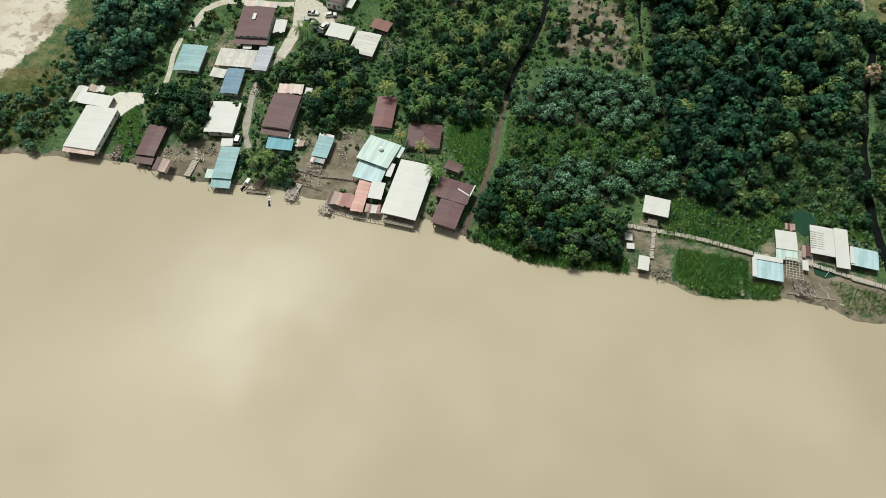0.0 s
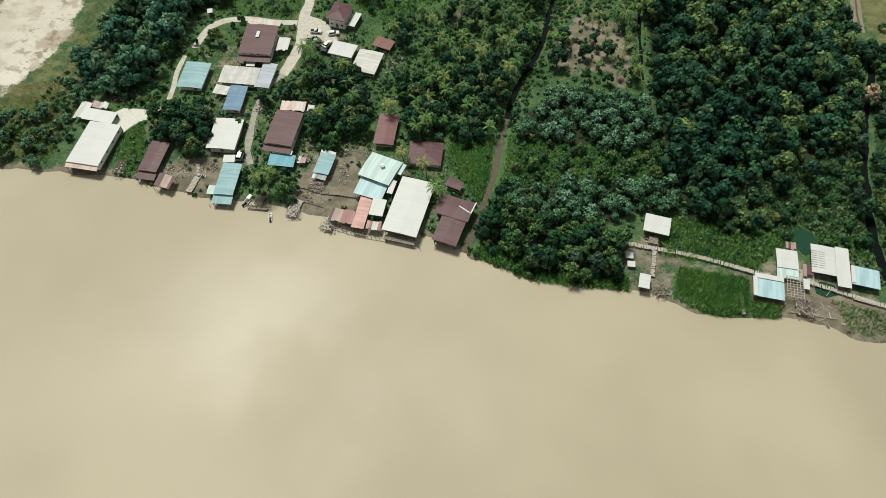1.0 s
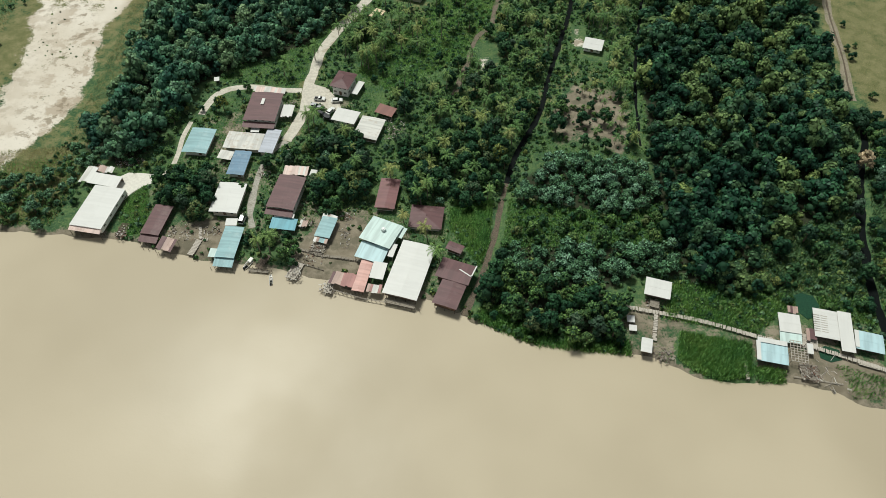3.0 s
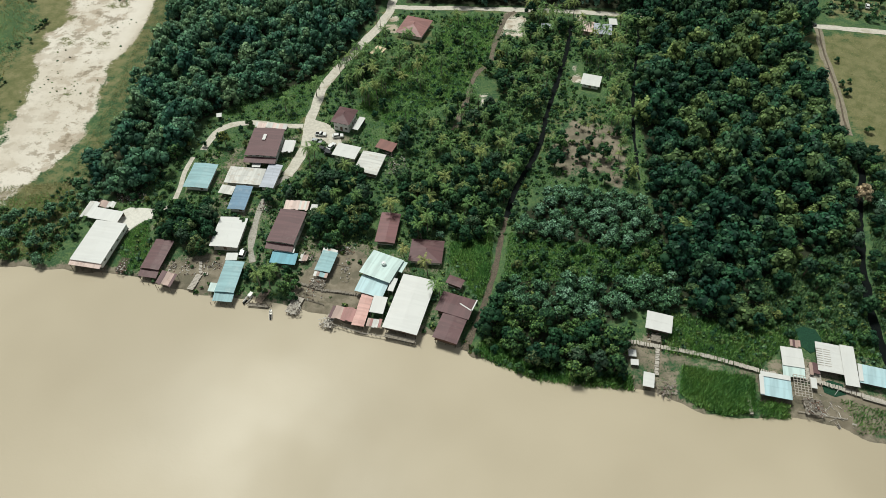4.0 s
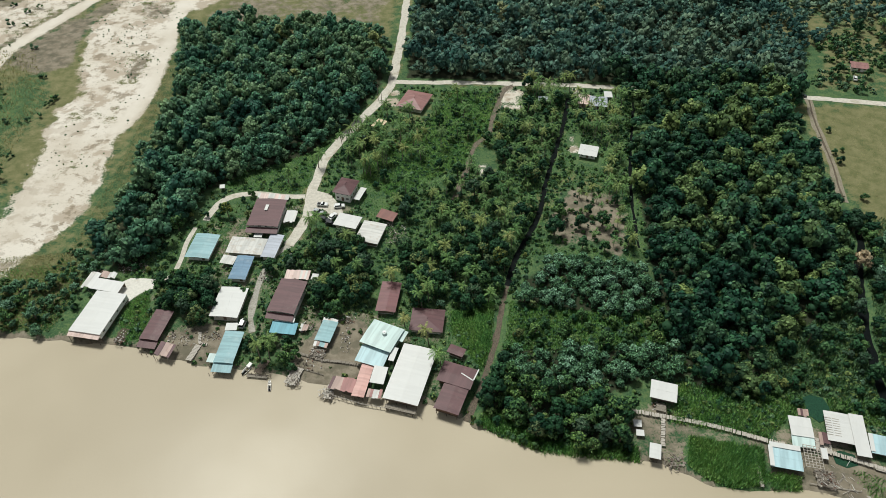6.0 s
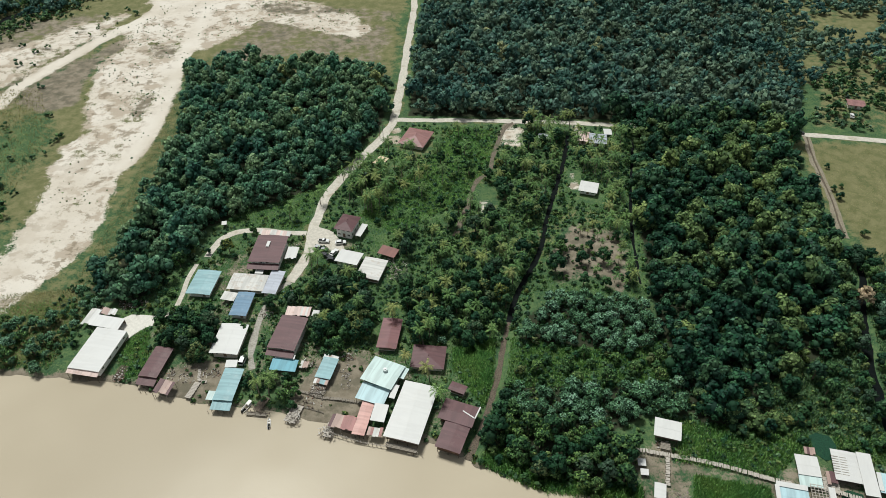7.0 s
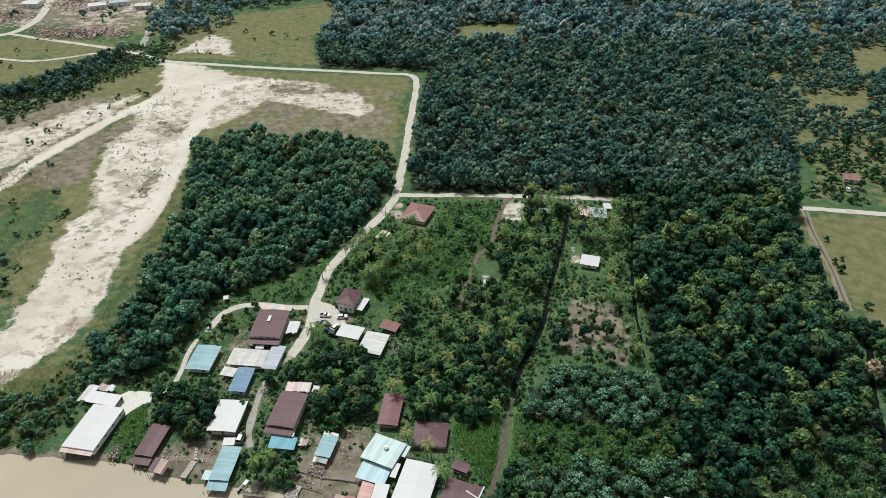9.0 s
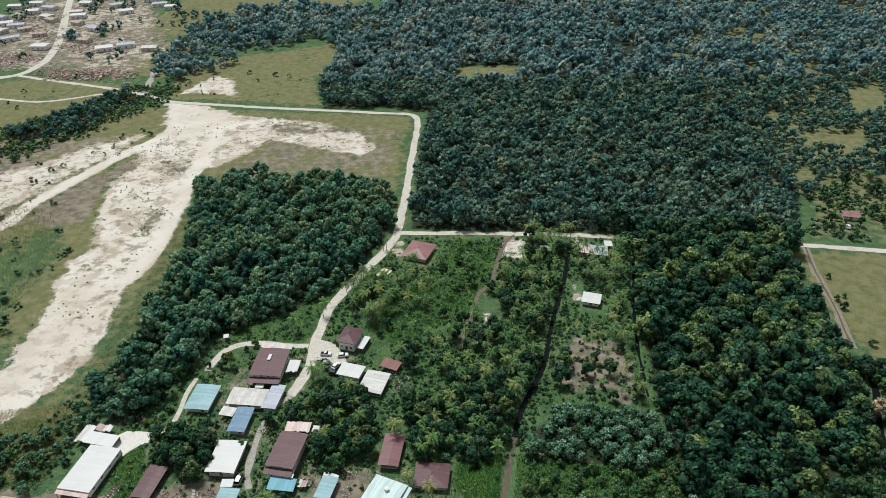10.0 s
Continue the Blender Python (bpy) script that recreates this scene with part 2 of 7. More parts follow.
g1 = blend(ns, ls, span(ns, ls, calc(ns, ls, "ADD", sepc.outputs[1], wob), 0.40, 0.62), grass, dry)
g2 = blend(ns, ls, span(ns, ls, calc(ns, ls, "ADD", sepc.outputs[2], wob), 0.40, 0.62), g1, mud)
wide = calc(ns, ls, "MULTIPLY", calc(ns, ls, "ADD", n_patch, -0.5), 1.6)
g3 = blend(ns, ls, span(ns, ls, calc(ns, ls, "ADD", calc(ns, ls, "ADD", sepc.outputs[0], wob), wide), 0.40, 0.62), g2, sand)
ls.new(g3, b.inputs["Base Color"])
bump(ns, ls, b, n_fine, 0.6, 0.15)

# muddy river, ruffled here and there
M_RIVER, ns, ls, b = mat_base("muddy_water", 0.2, 0.0, 0.17)
b.inputs["IOR"].default_value = 1.36
rco = coords(ns, ls)
silt = blend(ns, ls, span(ns, ls, tex_noise(ns, ls, 0.012, 3, 0.5, rco), 0.35, 0.65), (0.355, 0.303, 0.216), (0.425, 0.366, 0.268))
ls.new(silt, b.inputs["Base Color"])
ruffle = tex_noise(ns, ls, 0.016, 3, 0.5, rco)
ls.new(span(ns, ls, ruffle, 0.36, 0.64, 0.31, 0.48), b.inputs["Roughness"])
rip = calc(ns, ls, "ADD", tex_noise(ns, ls, 0.25, 3, 0.6, rco), calc(ns, ls, "MULTIPLY", tex_noise(ns, ls, 1.6, 3, 0.6, rco), 0.35))
bump(ns, ls, b, rip, 0.12, 0.25)
M_DITCH = plain("ditch_water", (0.007, 0.009, 0.009), 0.5, vary=0.3, soil=0.05, spec=0.02)
M_MUDDITCH = plain("ditch_mud", (0.105, 0.080, 0.054), 0.7, vary=0.55, scale=0.5, dirt=(0.05, 0.07, 0.03), soil=0.8)

# lanes and hard ground
M_LANE = plain("gravel_lane", (0.50, 0.465, 0.395), 0.95, vary=0.16, scale=0.16, dirt=(0.30, 0.26, 0.18), soil=0.8)
M_TRACK = plain("earth_track", (0.150, 0.124, 0.092), 0.95, vary=0.5, scale=0.35, dirt=(0.055, 0.085, 0.032), soil=0.95)
M_EARTH = plain("pale_earth", (0.235, 0.205, 0.150), 0.95, vary=0.3, scale=0.35, dirt=(0.10, 0.12, 0.05), soil=0.7)
M_CONCRETE = plain("concrete", (0.60, 0.575, 0.51), 0.85, vary=0.10, scale=0.2, dirt=(0.36, 0.32, 0.26), soil=0.5)
M_ALLEY = plain("worn_concrete", (0.33, 0.31, 0.265), 0.9, vary=0.25, scale=0.3, dirt=(0.14, 0.13, 0.08), soil=0.95)

# roofs
def roof_pair(name, col, **kw):
    return {a: roofing(name + "_" + a, col, axis=a, **kw) for a in "xy"}


R_WHITE = roof_pair("white_roof", (0.55, 0.545, 0.52), rust=0.03, vary=0.03, rust_col=(0.42, 0.36, 0.29))
R_CREAM = roof_pair("cream_roof", (0.50, 0.49, 0.455), rust=0.22, rust_col=(0.34, 0.26, 0.19))
R_BROWN = roof_pair("maroon_roof", (0.105, 0.050, 0.052), rust=0.14, rust_col=(0.16, 0.11, 0.10), rough=0.55)
R_TEAL = roof_pair("teal_roof", (0.215, 0.355, 0.375), rust=0.10, rust_col=(0.42, 0.50, 0.48))
R_BLUE = roof_pair("blue_roof", (0.105, 0.195, 0.285), rust=0.12, rust_col=(0.30, 0.36, 0.40))
R_AWNING = roof_pair("awning_blue_roof", (0.11, 0.31, 0.38), rust=0.1, rust_col=(0.25, 0.4, 0.45))
R_SKY = roof_pair("sky_blue_roof", (0.36, 0.50, 0.53), rust=0.08, rust_col=(0.50, 0.56, 0.55))
R_MINT = roof_pair("mint_roof", (0.47, 0.575, 0.545), rust=0.05, rust_col=(0.45, 0.50, 0.46))
R_PALEMINT = roof_pair("pale_blue_mint_roof", (0.39, 0.53, 0.55), rust=0.05, rust_col=(0.45, 0.50, 0.48))
R_ROSE = roof_pair("pale_rose_roof", (0.56, 0.43, 0.38), rust=0.25, rust_col=(0.40, 0.24, 0.18))
R_DARKRED = roof_pair("dark_red_roof", (0.17, 0.065, 0.050), rust=0.3)
R_GREY = roof_pair("grey_roof", (0.36, 0.38, 0.43), rust=0.10)
R_CORAL = roof_pair("coral_roof", (0.50, 0.29, 0.25), rust=0.12, rust_col=(0.36, 0.14, 0.10))
R_PINK = roof_pair("faded_red_roof", (0.30, 0.135, 0.12), rust=0.35)
R_RUST = roof_pair("rusty_roof", (0.36, 0.25, 0.21), rust=0.6, rust_col=(0.15, 0.075, 0.05))
R_TAN = roof_pair("tan_roof", (0.60, 0.47, 0.30), rust=0.1)
R_MAROON = roof_pair("deep_maroon_roof", (0.150, 0.058, 0.060), rust=0.1)
R_RED = roof_pair("red_roof", (0.245, 0.125, 0.115), rust=0.1)
W_WHITE = plain("white_wall", (0.80, 0.78, 0.73), 0.8, vary=0.12)
W_CREAM = plain("cream_wall", (0.62, 0.56, 0.46), 0.8, vary=0.15)
W_PINK = plain("pink_wall", (0.60, 0.42, 0.36), 0.8, vary=0.15)
W_WOOD = plain("weathered_boards", (0.24, 0.19, 0.145), 0.9, vary=0.35, scale=2)
W_BROWN = plain("brown_boards", (0.145, 0.085, 0.06), 0.85, vary=0.3, scale=2)
W_BLUE = plain("pale_blue_wall", (0.36, 0.47, 0.52), 0.8, vary=0.15)
W_GREEN = plain("pale_green_wall", (0.42, 0.52, 0.44), 0.8, vary=0.15)
M_TIMBER = plain("grey_timber", (0.25, 0.22, 0.18), 0.9, vary=0.4, scale=3)
M_PALETIMBER = plain("pale_timber", (0.44, 0.40, 0.345), 0.9, vary=0.3, scale=3)
M_DARKTIMBER = plain("dark_timber", (0.11, 0.085, 0.065), 0.9, vary=0.4, scale=3)
M_FRAME = plain("window_frame_paint", (0.66, 0.63, 0.57), 0.6, vary=0.1)
M_DOOR = plain("door_paint", (0.20, 0.13, 0.09), 0.6, vary=0.2)
M_GLASS, ns, ls, b = mat_base("window_glass", 0.08, 0.0, 0.5)
b.inputs["Base Color"].default_value = (0.015, 0.018, 0.02, 1)
M_METAL = plain("galvanised_metal", (0.45, 0.45, 0.44), 0.4, 0.8, vary=0.15)
M_TYRE = plain("tyre_rubber", (0.02, 0.02, 0.02), 0.9)
M_SCRAP = plain("scrap_mixed", (0.22, 0.19, 0.165), 0.8, vary=0.6, scale=2.5, dirt=(0.12, 0.08, 0.06), soil=0.8)
M_SCRAPWHITE = plain("scrap_white", (0.52, 0.50, 0.46), 0.8, vary=0.3, scale=2.5, soil=0.6)
M_TANK = plain("tank_plastic", (0.55, 0.60, 0.58), 0.5, vary=0.1)
M_TARP = plain("blue_tarpaulin", (0.10, 0.20, 0.30), 0.5, vary=0.3)

# ---------- building blocks ----------
def mesh_of(name, verts, faces, mat, smooth=False):
    me = bpy.data.meshes.new(name)
    me.from_pydata(verts, [], faces)
    me.materials.append(mat)
    if smooth:
        me.polygons.foreach_set("use_smooth", [True] * len(me.polygons))
    me.update()
    return me


def part(name, bm, material, parent, label=""):
    """Links a bmesh as one mesh under a thing or a part."""
    me = bpy.data.meshes.new(name)
    bmesh.ops.recalc_face_normals(bm, faces=bm.faces[:])
    bm.to_mesh(me)
    bm.free()
    me.materials.append(material)
    ob = new(name, me)
    ob.parent = parent
    if label:
        ob["label"] = label
    return ob


def share(name, me, parent, m=None, label=""):
    """Another object on a mesh that exists."""
    ob = new(name, me)
    ob.parent = parent
    if m is not None:
        ob.matrix_basis = m
    if label:
        ob["label"] = label
    return ob


def root(name, x, y, z, ang, label, category, group=""):
    ob = new(name)
    ob.empty_display_size = 0.5
    ob.matrix_world = pose(x, y, z, 0, 0, ang)
    return tagged(ob, label, category, group)


def box(bm, x0, x1, y0, y1, z0, z1):
    vs = [bm.verts.new((x, y, z)) for z in (z0, z1) for x, y in ((x0, y0), (x1, y0), (x1, y1), (x0, y1))]
    for f in ((3, 2, 1, 0), (4, 5, 6, 7), (0, 1, 5, 4), (1, 2, 6, 5), (2, 3, 7, 6), (3, 0, 4, 7)):
        bm.faces.new([vs[i] for i in f])


def boxes(*dims):
    bm = bmesh.new()
    for d in dims:
        box(bm, *d)
    return bm


def beam(bm, a, b, r, sides=6, r2=None):
    """A round or square bar from a to b."""
    a, b = Vector(a), Vector(b)
    q = (b - a).to_track_quat("Z", "Y")
    rings = []
    for p, rr in ((a, r), (b, r if r2 is None else r2)):
        rings.append([bm.verts.new(p + q @ Vector((rr * math.cos(2 * math.pi * i / sides), rr * math.sin(2 * math.pi * i / sides), 0))) for i in range(sides)])
    for i in range(sides):
        j = (i + 1) % sides
        bm.faces.new((rings[0][i], rings[0][j], rings[1][j], rings[1][i]))
    bm.faces.new(rings[0][::-1])
    bm.faces.new(rings[1])


def cuboid(w, d, t):
    x, y, z = w / 2, d / 2, t / 2
    return [(-x, -y, -z), (x, -y, -z), (x, y, -z), (-x, y, -z), (-x, -y, z), (x, -y, z), (x, y, z), (-x, y, z)], [(3, 2, 1, 0), (4, 5, 6, 7), (0, 1, 5, 4), (1, 2, 6, 5), (2, 3, 7, 6), (3, 0, 4, 7)]


def slab(bm, pts, t):
    """A sheet over the corners pts (upper side), t thick downwards."""
    up = [bm.verts.new(p) for p in pts]
    lo = [bm.verts.new((p[0], p[1], p[2] - t)) for p in pts]
    bm.faces.new(up)
    bm.faces.new(lo[::-1])
    n = len(pts)
    for i in range(n):
        j = (i + 1) % n
        bm.faces.new((up[j], up[i], lo[i], lo[j]))


def glide(pts, step=2.0):
    """A smooth line (Catmull-Rom) through the points of a plan, at even steps."""
    p = np.array([pts[0]] + list(pts) + [pts[-1]], float)
    out = []
    for i in range(1, len(p) - 2):
        n = max(2, int(np.hypot(*(p[i + 1] - p[i])) / step))
        for k in range(n):
            s = k / n
            out.append(0.5 * (2 * p[i] + (p[i + 1] - p[i - 1]) * s + (2 * p[i - 1] - 5 * p[i] + 4 * p[i + 1] - p[i + 2]) * s * s + (3 * p[i] - p[i - 1] - 3 * p[i + 1] + p[i + 2]) * s ** 3))
    out.append(p[-2])
    return np.array(out)


def inside(poly, X, Y):
    """How far (X, Y) lies inside a polygon of the plan: metres, minus outside."""
    P = np.array(poly, float)
    X, Y = np.asarray(X, float), np.asarray(Y, float)
    odd, near = np.zeros(X.shape, bool), np.full(X.shape, 1e9)
    for (x0, y0), (x1, y1) in zip(P, np.roll(P, -1, 0)):
        near = np.minimum(near, seg_dist(X, Y, x0, y0, x1, y1))
        cross = (y0 > Y) != (y1 > Y)
        odd ^= cross & (X < (x1 - x0) * (Y - y0) / (y1 - y0 + 1e-12) + x0)
    return np.where(odd, near, -near)


def seg_dist(X, Y, x0, y0, x1, y1):
    dx, dy = x1 - x0, y1 - y0
    s = np.clip(((X - x0) * dx + (Y - y0) * dy) / (dx * dx + dy * dy + 1e-9), 0, 1)
    return np.hypot(X - x0 - s * dx, Y - y0 - s * dy)


def line_dist(line, X, Y):
    X, Y = np.asarray(X, float), np.asarray(Y, float)
    d = np.full(X.shape, 1e9)
    for (x0, y0), (x1, y1) in zip(line[:-1], line[1:]):
        d = np.minimum(d, seg_dist(X, Y, x0, y0, x1, y1))
    return d


LATTICE = np.random.RandomState(5).rand(64, 64)


def fuzz(X, Y, size, octaves=3):
    """Smooth noise over the plan, 0 to 1."""
    X, Y = np.asarray(X, float) / size, np.asarray(Y, float) / size
    out, amp, tot = 0, 1.0, 0
    for k in range(octaves):
        xi, yi = np.floor(X).astype(int), np.floor(Y).astype(int)
        fx, fy = X - xi, Y - yi
        fx, fy = fx * fx * (3 - 2 * fx), fy * fy * (3 - 2 * fy)
        g = lambda a, c: LATTICE[(xi + a) % 64, (yi + c) % 64]
        out = out + amp * ((g(0, 0) * (1 - fx) + g(1, 0) * fx) * (1 - fy) + (g(0, 1) * (1 - fx) + g(1, 1) * fx) * fy)
        tot, amp, X, Y = tot + amp, amp * 0.5, X * 2.03 + 17.3, Y * 2.03 + 9.1
    return out / tot


# ---------- plan of the place ----------
BANK = [(-900, 190), (-400, 165), (-200, 146), (-145, 144), (-123, 143), (-109, 142), (-99, 140), (-88, 136), (-75, 133), (-62, 131), (-47, 129), (-37, 125), (-25, 122),
        (-7, 119), (2, 115), (10, 110), (19, 107), (27, 103.5), (37, 102), (46, 102), (54, 100), (60, 99), (65, 96), (75, 92.5), (83, 91), (98, 91.5), (110, 89),
        (115, 85.5), (124, 84), (160, 76), (300, 50), (900, -60)]
LANE_MAIN = [(-58, 187), (-55.5, 195), (-53.5, 205), (-53.5, 215), (-53, 224), (-50.5, 241), (-40, 266), (-31, 285), (-26, 302), (-24.5, 328), (-23, 361), (-22, 400), (-20.5, 441), (-22, 457),
             (-28, 464), (-42, 466), (-81, 472), (-127, 479), (-169, 487), (-204, 494), (-216, 502), (-243, 517), (-279, 532), (-323, 548), (-352, 560)]
LANE_NORTH = [(-26, 302), (-4, 301.5), (16, 301), (37, 300), (57, 299), (74, 297), (112, 294), (162, 288), (207, 281), (330, 262)]
LANE_TOWN = [(-420, 520), (-385, 545), (-352, 560), (-346, 585), (-349, 610), (-367, 668), (-411, 780), (-450, 880)]
LANE_SIDE = [(-400, 470), (-350, 503), (-300, 497), (-262, 512), (-243, 517)]
LANE_LOOP = [(-56, 215), (-65, 215.5), (-74, 217), (-82, 216.5), (-88, 213), (-91, 206), (-92, 201)]
PATH_WEST = [(-107, 166), (-101, 168.5), (-97, 172), (-96, 180), (-96, 189), (-95, 197)]
ALLEY = [(-58, 187), (-63, 180), (-65, 169), (-65.5, 160), (-65, 152), (-63.5, 146)]
TRACK_MID = [(33, 300), (28, 293), (22, 273.7), (18.7, 256.3), (13.2, 250.8), (8.4, 231.6), (3, 213)]
TRACK_EAST = [(170, 285), (168.7, 279), (166, 267), (163.5, 250), (161.3, 235), (158.6, 222), (156.4, 211)]
DITCH_A = [(6, 113), (9, 121), (12, 130), (15, 138), (17, 147), (20, 161), (25, 180), (32, 195), (37, 208), (41, 225), (48, 249), (53, 266), (58, 290)]
DITCH_B = [(71, 186), (73, 208), (76, 229), (81, 253), (88, 284)]
DITCH_C = [(131, 100), (131.5, 117), (133.5, 130), (137.5, 146), (141, 158), (146, 173), (151.5, 184), (157, 199)]
STREAM = [(-420, 380), (-310, 400), (-284, 412), (-273, 432), (-258, 447), (-244, 478), (-236, 494), (-227, 512)]
SAND_MAIN = [(-176, 148), (-172, 201), (-172, 231), (-178, 260), (-180, 280), (-173, 291), (-185, 317), (-191, 343), (-197, 362), (-190, 380), (-200, 408), (-184, 436), (-193, 470), (-202, 490), (-186, 487), (-155, 468),
             (-126, 460), (-90, 453), (-57, 432), (-45, 407), (-54, 396), (-83, 407), (-115, 422), (-124, 402), (-136, 386), (-147, 372), (-145, 327), (-142, 290), (-144, 262), (-143, 240), (-140, 213), (-144, 196), (-154, 177), (-160, 150)]
SAND_TRACK = [(-262, 268), (-231.5, 312), (-227, 338), (-214, 372), (-200.5, 404), (-186, 432), (-190, 464), (-198, 490)]
SAND_TRACK_TWO = [(-168, 470), (-154, 445), (-151, 400), (-149, 363), (-145, 327), (-143, 291), (-147, 262)]
SAND_WEST = [(-196, 440), (-216, 425), (-236, 408), (-256, 386), (-290, 360), (-300, 320), (-262, 300), (-236, 330), (-224, 360), (-206, 398)]
BROWN_SPOTS = [[(-224, 338), (-206, 372), (-192, 376), (-193, 345), (-187, 318), (-203, 308), (-222, 318)], [(-178, 391), (-153, 389), (-150, 369), (-169, 369)], [(-131, 447), (-105, 453), (-73, 445), (-58, 428), (-86, 428), (-117, 433)], [(-160, 330), (-148, 330), (-150, 300), (-162, 306)], [(-205, 372), (-190, 372), (-180, 392), (-192, 402)]]
DRY_WEST = [(-420, 150), (-140, 150), (-126, 190), (-122, 205), (-118, 270), (-140, 340), (-90, 350), (-26, 340), (-24, 460), (-200, 486), (-420, 440)]
DRY_NORTH = [(-206, 497), (-215, 526), (-222, 591), (-183, 606), (-146, 621), (-119, 638), (-81, 674), (-64, 626), (-87, 586), (-103, 542), (-88, 480)]
GREEN_WEST = [(-420, 300), (-250, 258), (-224, 296), (-202, 310), (-184, 285), (-186, 230), (-172, 190), (-176, 150), (-420, 150)]
DRY_EAST = [(160, 286), (330, 262), (330, 150), (190, 150), (158, 188), (157, 232)]
DRY_EAST_TWO = [(176, 294), (240, 280), (300, 300), (280, 350), (215, 355), (197, 342)]
DRY_FAR = [(221, 420), (248, 426), (268, 419), (255, 393), (217, 389)]
DRY_FAR_TWO = [(274, 458), (295, 503), (322, 514), (314, 479), (281, 442)]
DRY_TOP = [(-300, 770), (-120, 740), (-60, 900), (-300, 960)]
FAR_CLEARING = [(2, 574), (64, 572), (60, 524), (4, 526)]
TOWN_EDGE = [(-335, 590), (-226, 545), (-226, 770), (-300, 780)]
FAR_SCRUB = [(150, 330), (420, 330), (700, 480), (700, 900), (300, 900), (180, 640), (200, 450)]
WEST_MEADOW = [(-430, 440), (-300, 450), (-232, 500), (-240, 530), (-320, 556), (-430, 530)]
GARDEN = [(40, 186), (39, 202), (42, 213), (51, 222), (62, 217), (71, 214), (69, 196), (64, 180), (55, 186)]
MUDFLATS = [[(-90, 136), (-89, 147), (-77, 150), (-68, 146), (-69, 132)], [(-50, 131), (-43, 150), (-27, 152), (-22, 140), (-28, 122), (-38, 124)], [(92, 90), (92, 101), (113, 104), (130, 94), (128, 83)]]
VILLAGE = [(-122, 145), (-60, 131), (8, 113), (12, 135), (2, 160), (-40, 160), (-25, 205), (-36, 222), (-60, 215), (-95, 205), (-100, 172), (-125, 172)]
EASTSHORE = [(52, 100), (60, 98), (68, 95), (92, 90), (128, 84), (128, 112), (92, 112), (62, 120), (52, 114)]
NW_WOOD = [(-122, 363), (-65, 362), (-31, 350), (-31, 300), (-47, 262), (-58, 244), (-70, 236), (-84, 230), (-98, 217), (-103, 195), (-110, 172), (-131, 182), (-127, 221), (-124, 270), (-136, 335), (-141, 356)]
NORTH_WOOD = [(-19, 306), (166, 297), (186, 330), (188, 372), (205, 440), (330, 530), (700, 600), (700, 1000), (-60, 1000), (-70, 740), (-105, 650), (-86, 590), (-100, 542), (-89, 482), (-14, 472)]
EAST_WOOD = [(73.5, 176), (76, 205), (79.5, 232), (85, 256), (92, 289), (158, 283), (152, 232), (150, 205), (143, 180), (136, 156), (117, 148), (103, 140), (97, 122), (92, 116), (76, 122), (72, 150)]
SHRUB_CLEARING = [(22, 159), (58, 153), (74, 158), (71, 141), (50, 138), (19, 139)]
BANK_WOOD = [(10, 111), (19, 106), (27, 102.5), (40, 101), (53, 100), (54, 112), (49, 122), (60, 128), (74, 128), (74, 150), (70, 178), (40, 178), (28, 170), (22, 150), (15, 130)]
bank_x, bank_y = np.array(BANK).T
lines = {k: glide(v) for k, v in dict(main=LANE_MAIN, north=LANE_NORTH, town=LANE_TOWN, side=LANE_SIDE, loop=LANE_LOOP, west=PATH_WEST, alley=ALLEY,
                                      sand_two=SAND_TRACK_TWO, mid=TRACK_MID, east=TRACK_EAST, da=DITCH_A, db=DITCH_B, dc=DITCH_C, stream=STREAM, sand=SAND_TRACK).items()}


def shore(X):
    return np.interp(X, bank_x, bank_y) + (fuzz(np.asarray(X, float), 7.0, 6.0, 3) - 0.5) * 3.0


def land_height(X, Y):
    d = Y - shore(X)
    z = np.where(d > 0, 0.75 * (1 - np.exp(-d / 1.6)), np.maximum(-2.2, d * 0.35))
    z = z + (fuzz(X, Y, 9, 3) - 0.5) * 0.10 * (d > 2)
    for key, deep, wide in (("da", 0.68, 2.0), ("db", 0.68, 1.4), ("dc", 0.68, 2.6), ("stream", 0.68, 6.0)):
        dd = line_dist(lines[key][::3] if key != "stream" else lines[key][::2], X, Y)
        z = z - deep * np.exp(-(dd / wide) ** 4)
    return np.where(Y < -500, -2.2 + 3.0 * np.clip((-520 - Y) / 30, 0, 1), z)


LAND = 0.75

# ---------- ground, one sheet to the horizon ----------
gx = np.concatenate([np.linspace(-4000, -500, 12)[:-1], np.arange(-500, -308, 6), np.arange(-308, -180, 2.5), np.arange(-180, 180, 1.6), np.arange(180, 420, 6), np.linspace(420, 4000, 12)])
gy = np.concatenate([np.linspace(-3000, -560, 6)[:-1], np.linspace(-560, 60, 12)[:-1], np.arange(60, 320, 1.6), np.arange(320, 520, 2.5), np.arange(520, 640, 5), np.arange(640, 960, 12), np.linspace(960, 4600, 10)])
GX, GY = np.meshgrid(gx, gy)
GZ = land_height(GX, GY)
nx, ny = len(gx), len(gy)
idx = np.arange(nx * ny).reshape(ny, nx)
quads = np.stack([idx[:-1, :-1], idx[:-1, 1:], idx[1:, 1:], idx[1:, :-1]], -1).reshape(-1, 4)
me = bpy.data.meshes.new("ground")
me.from_pydata(np.stack([GX, GY, GZ], -1).reshape(-1, 3).tolist(), [], quads.tolist())
me.materials.append(M_GROUND)


def soft(d, w):
    return np.clip(0.5 + d / (2 * w), 0, 1)


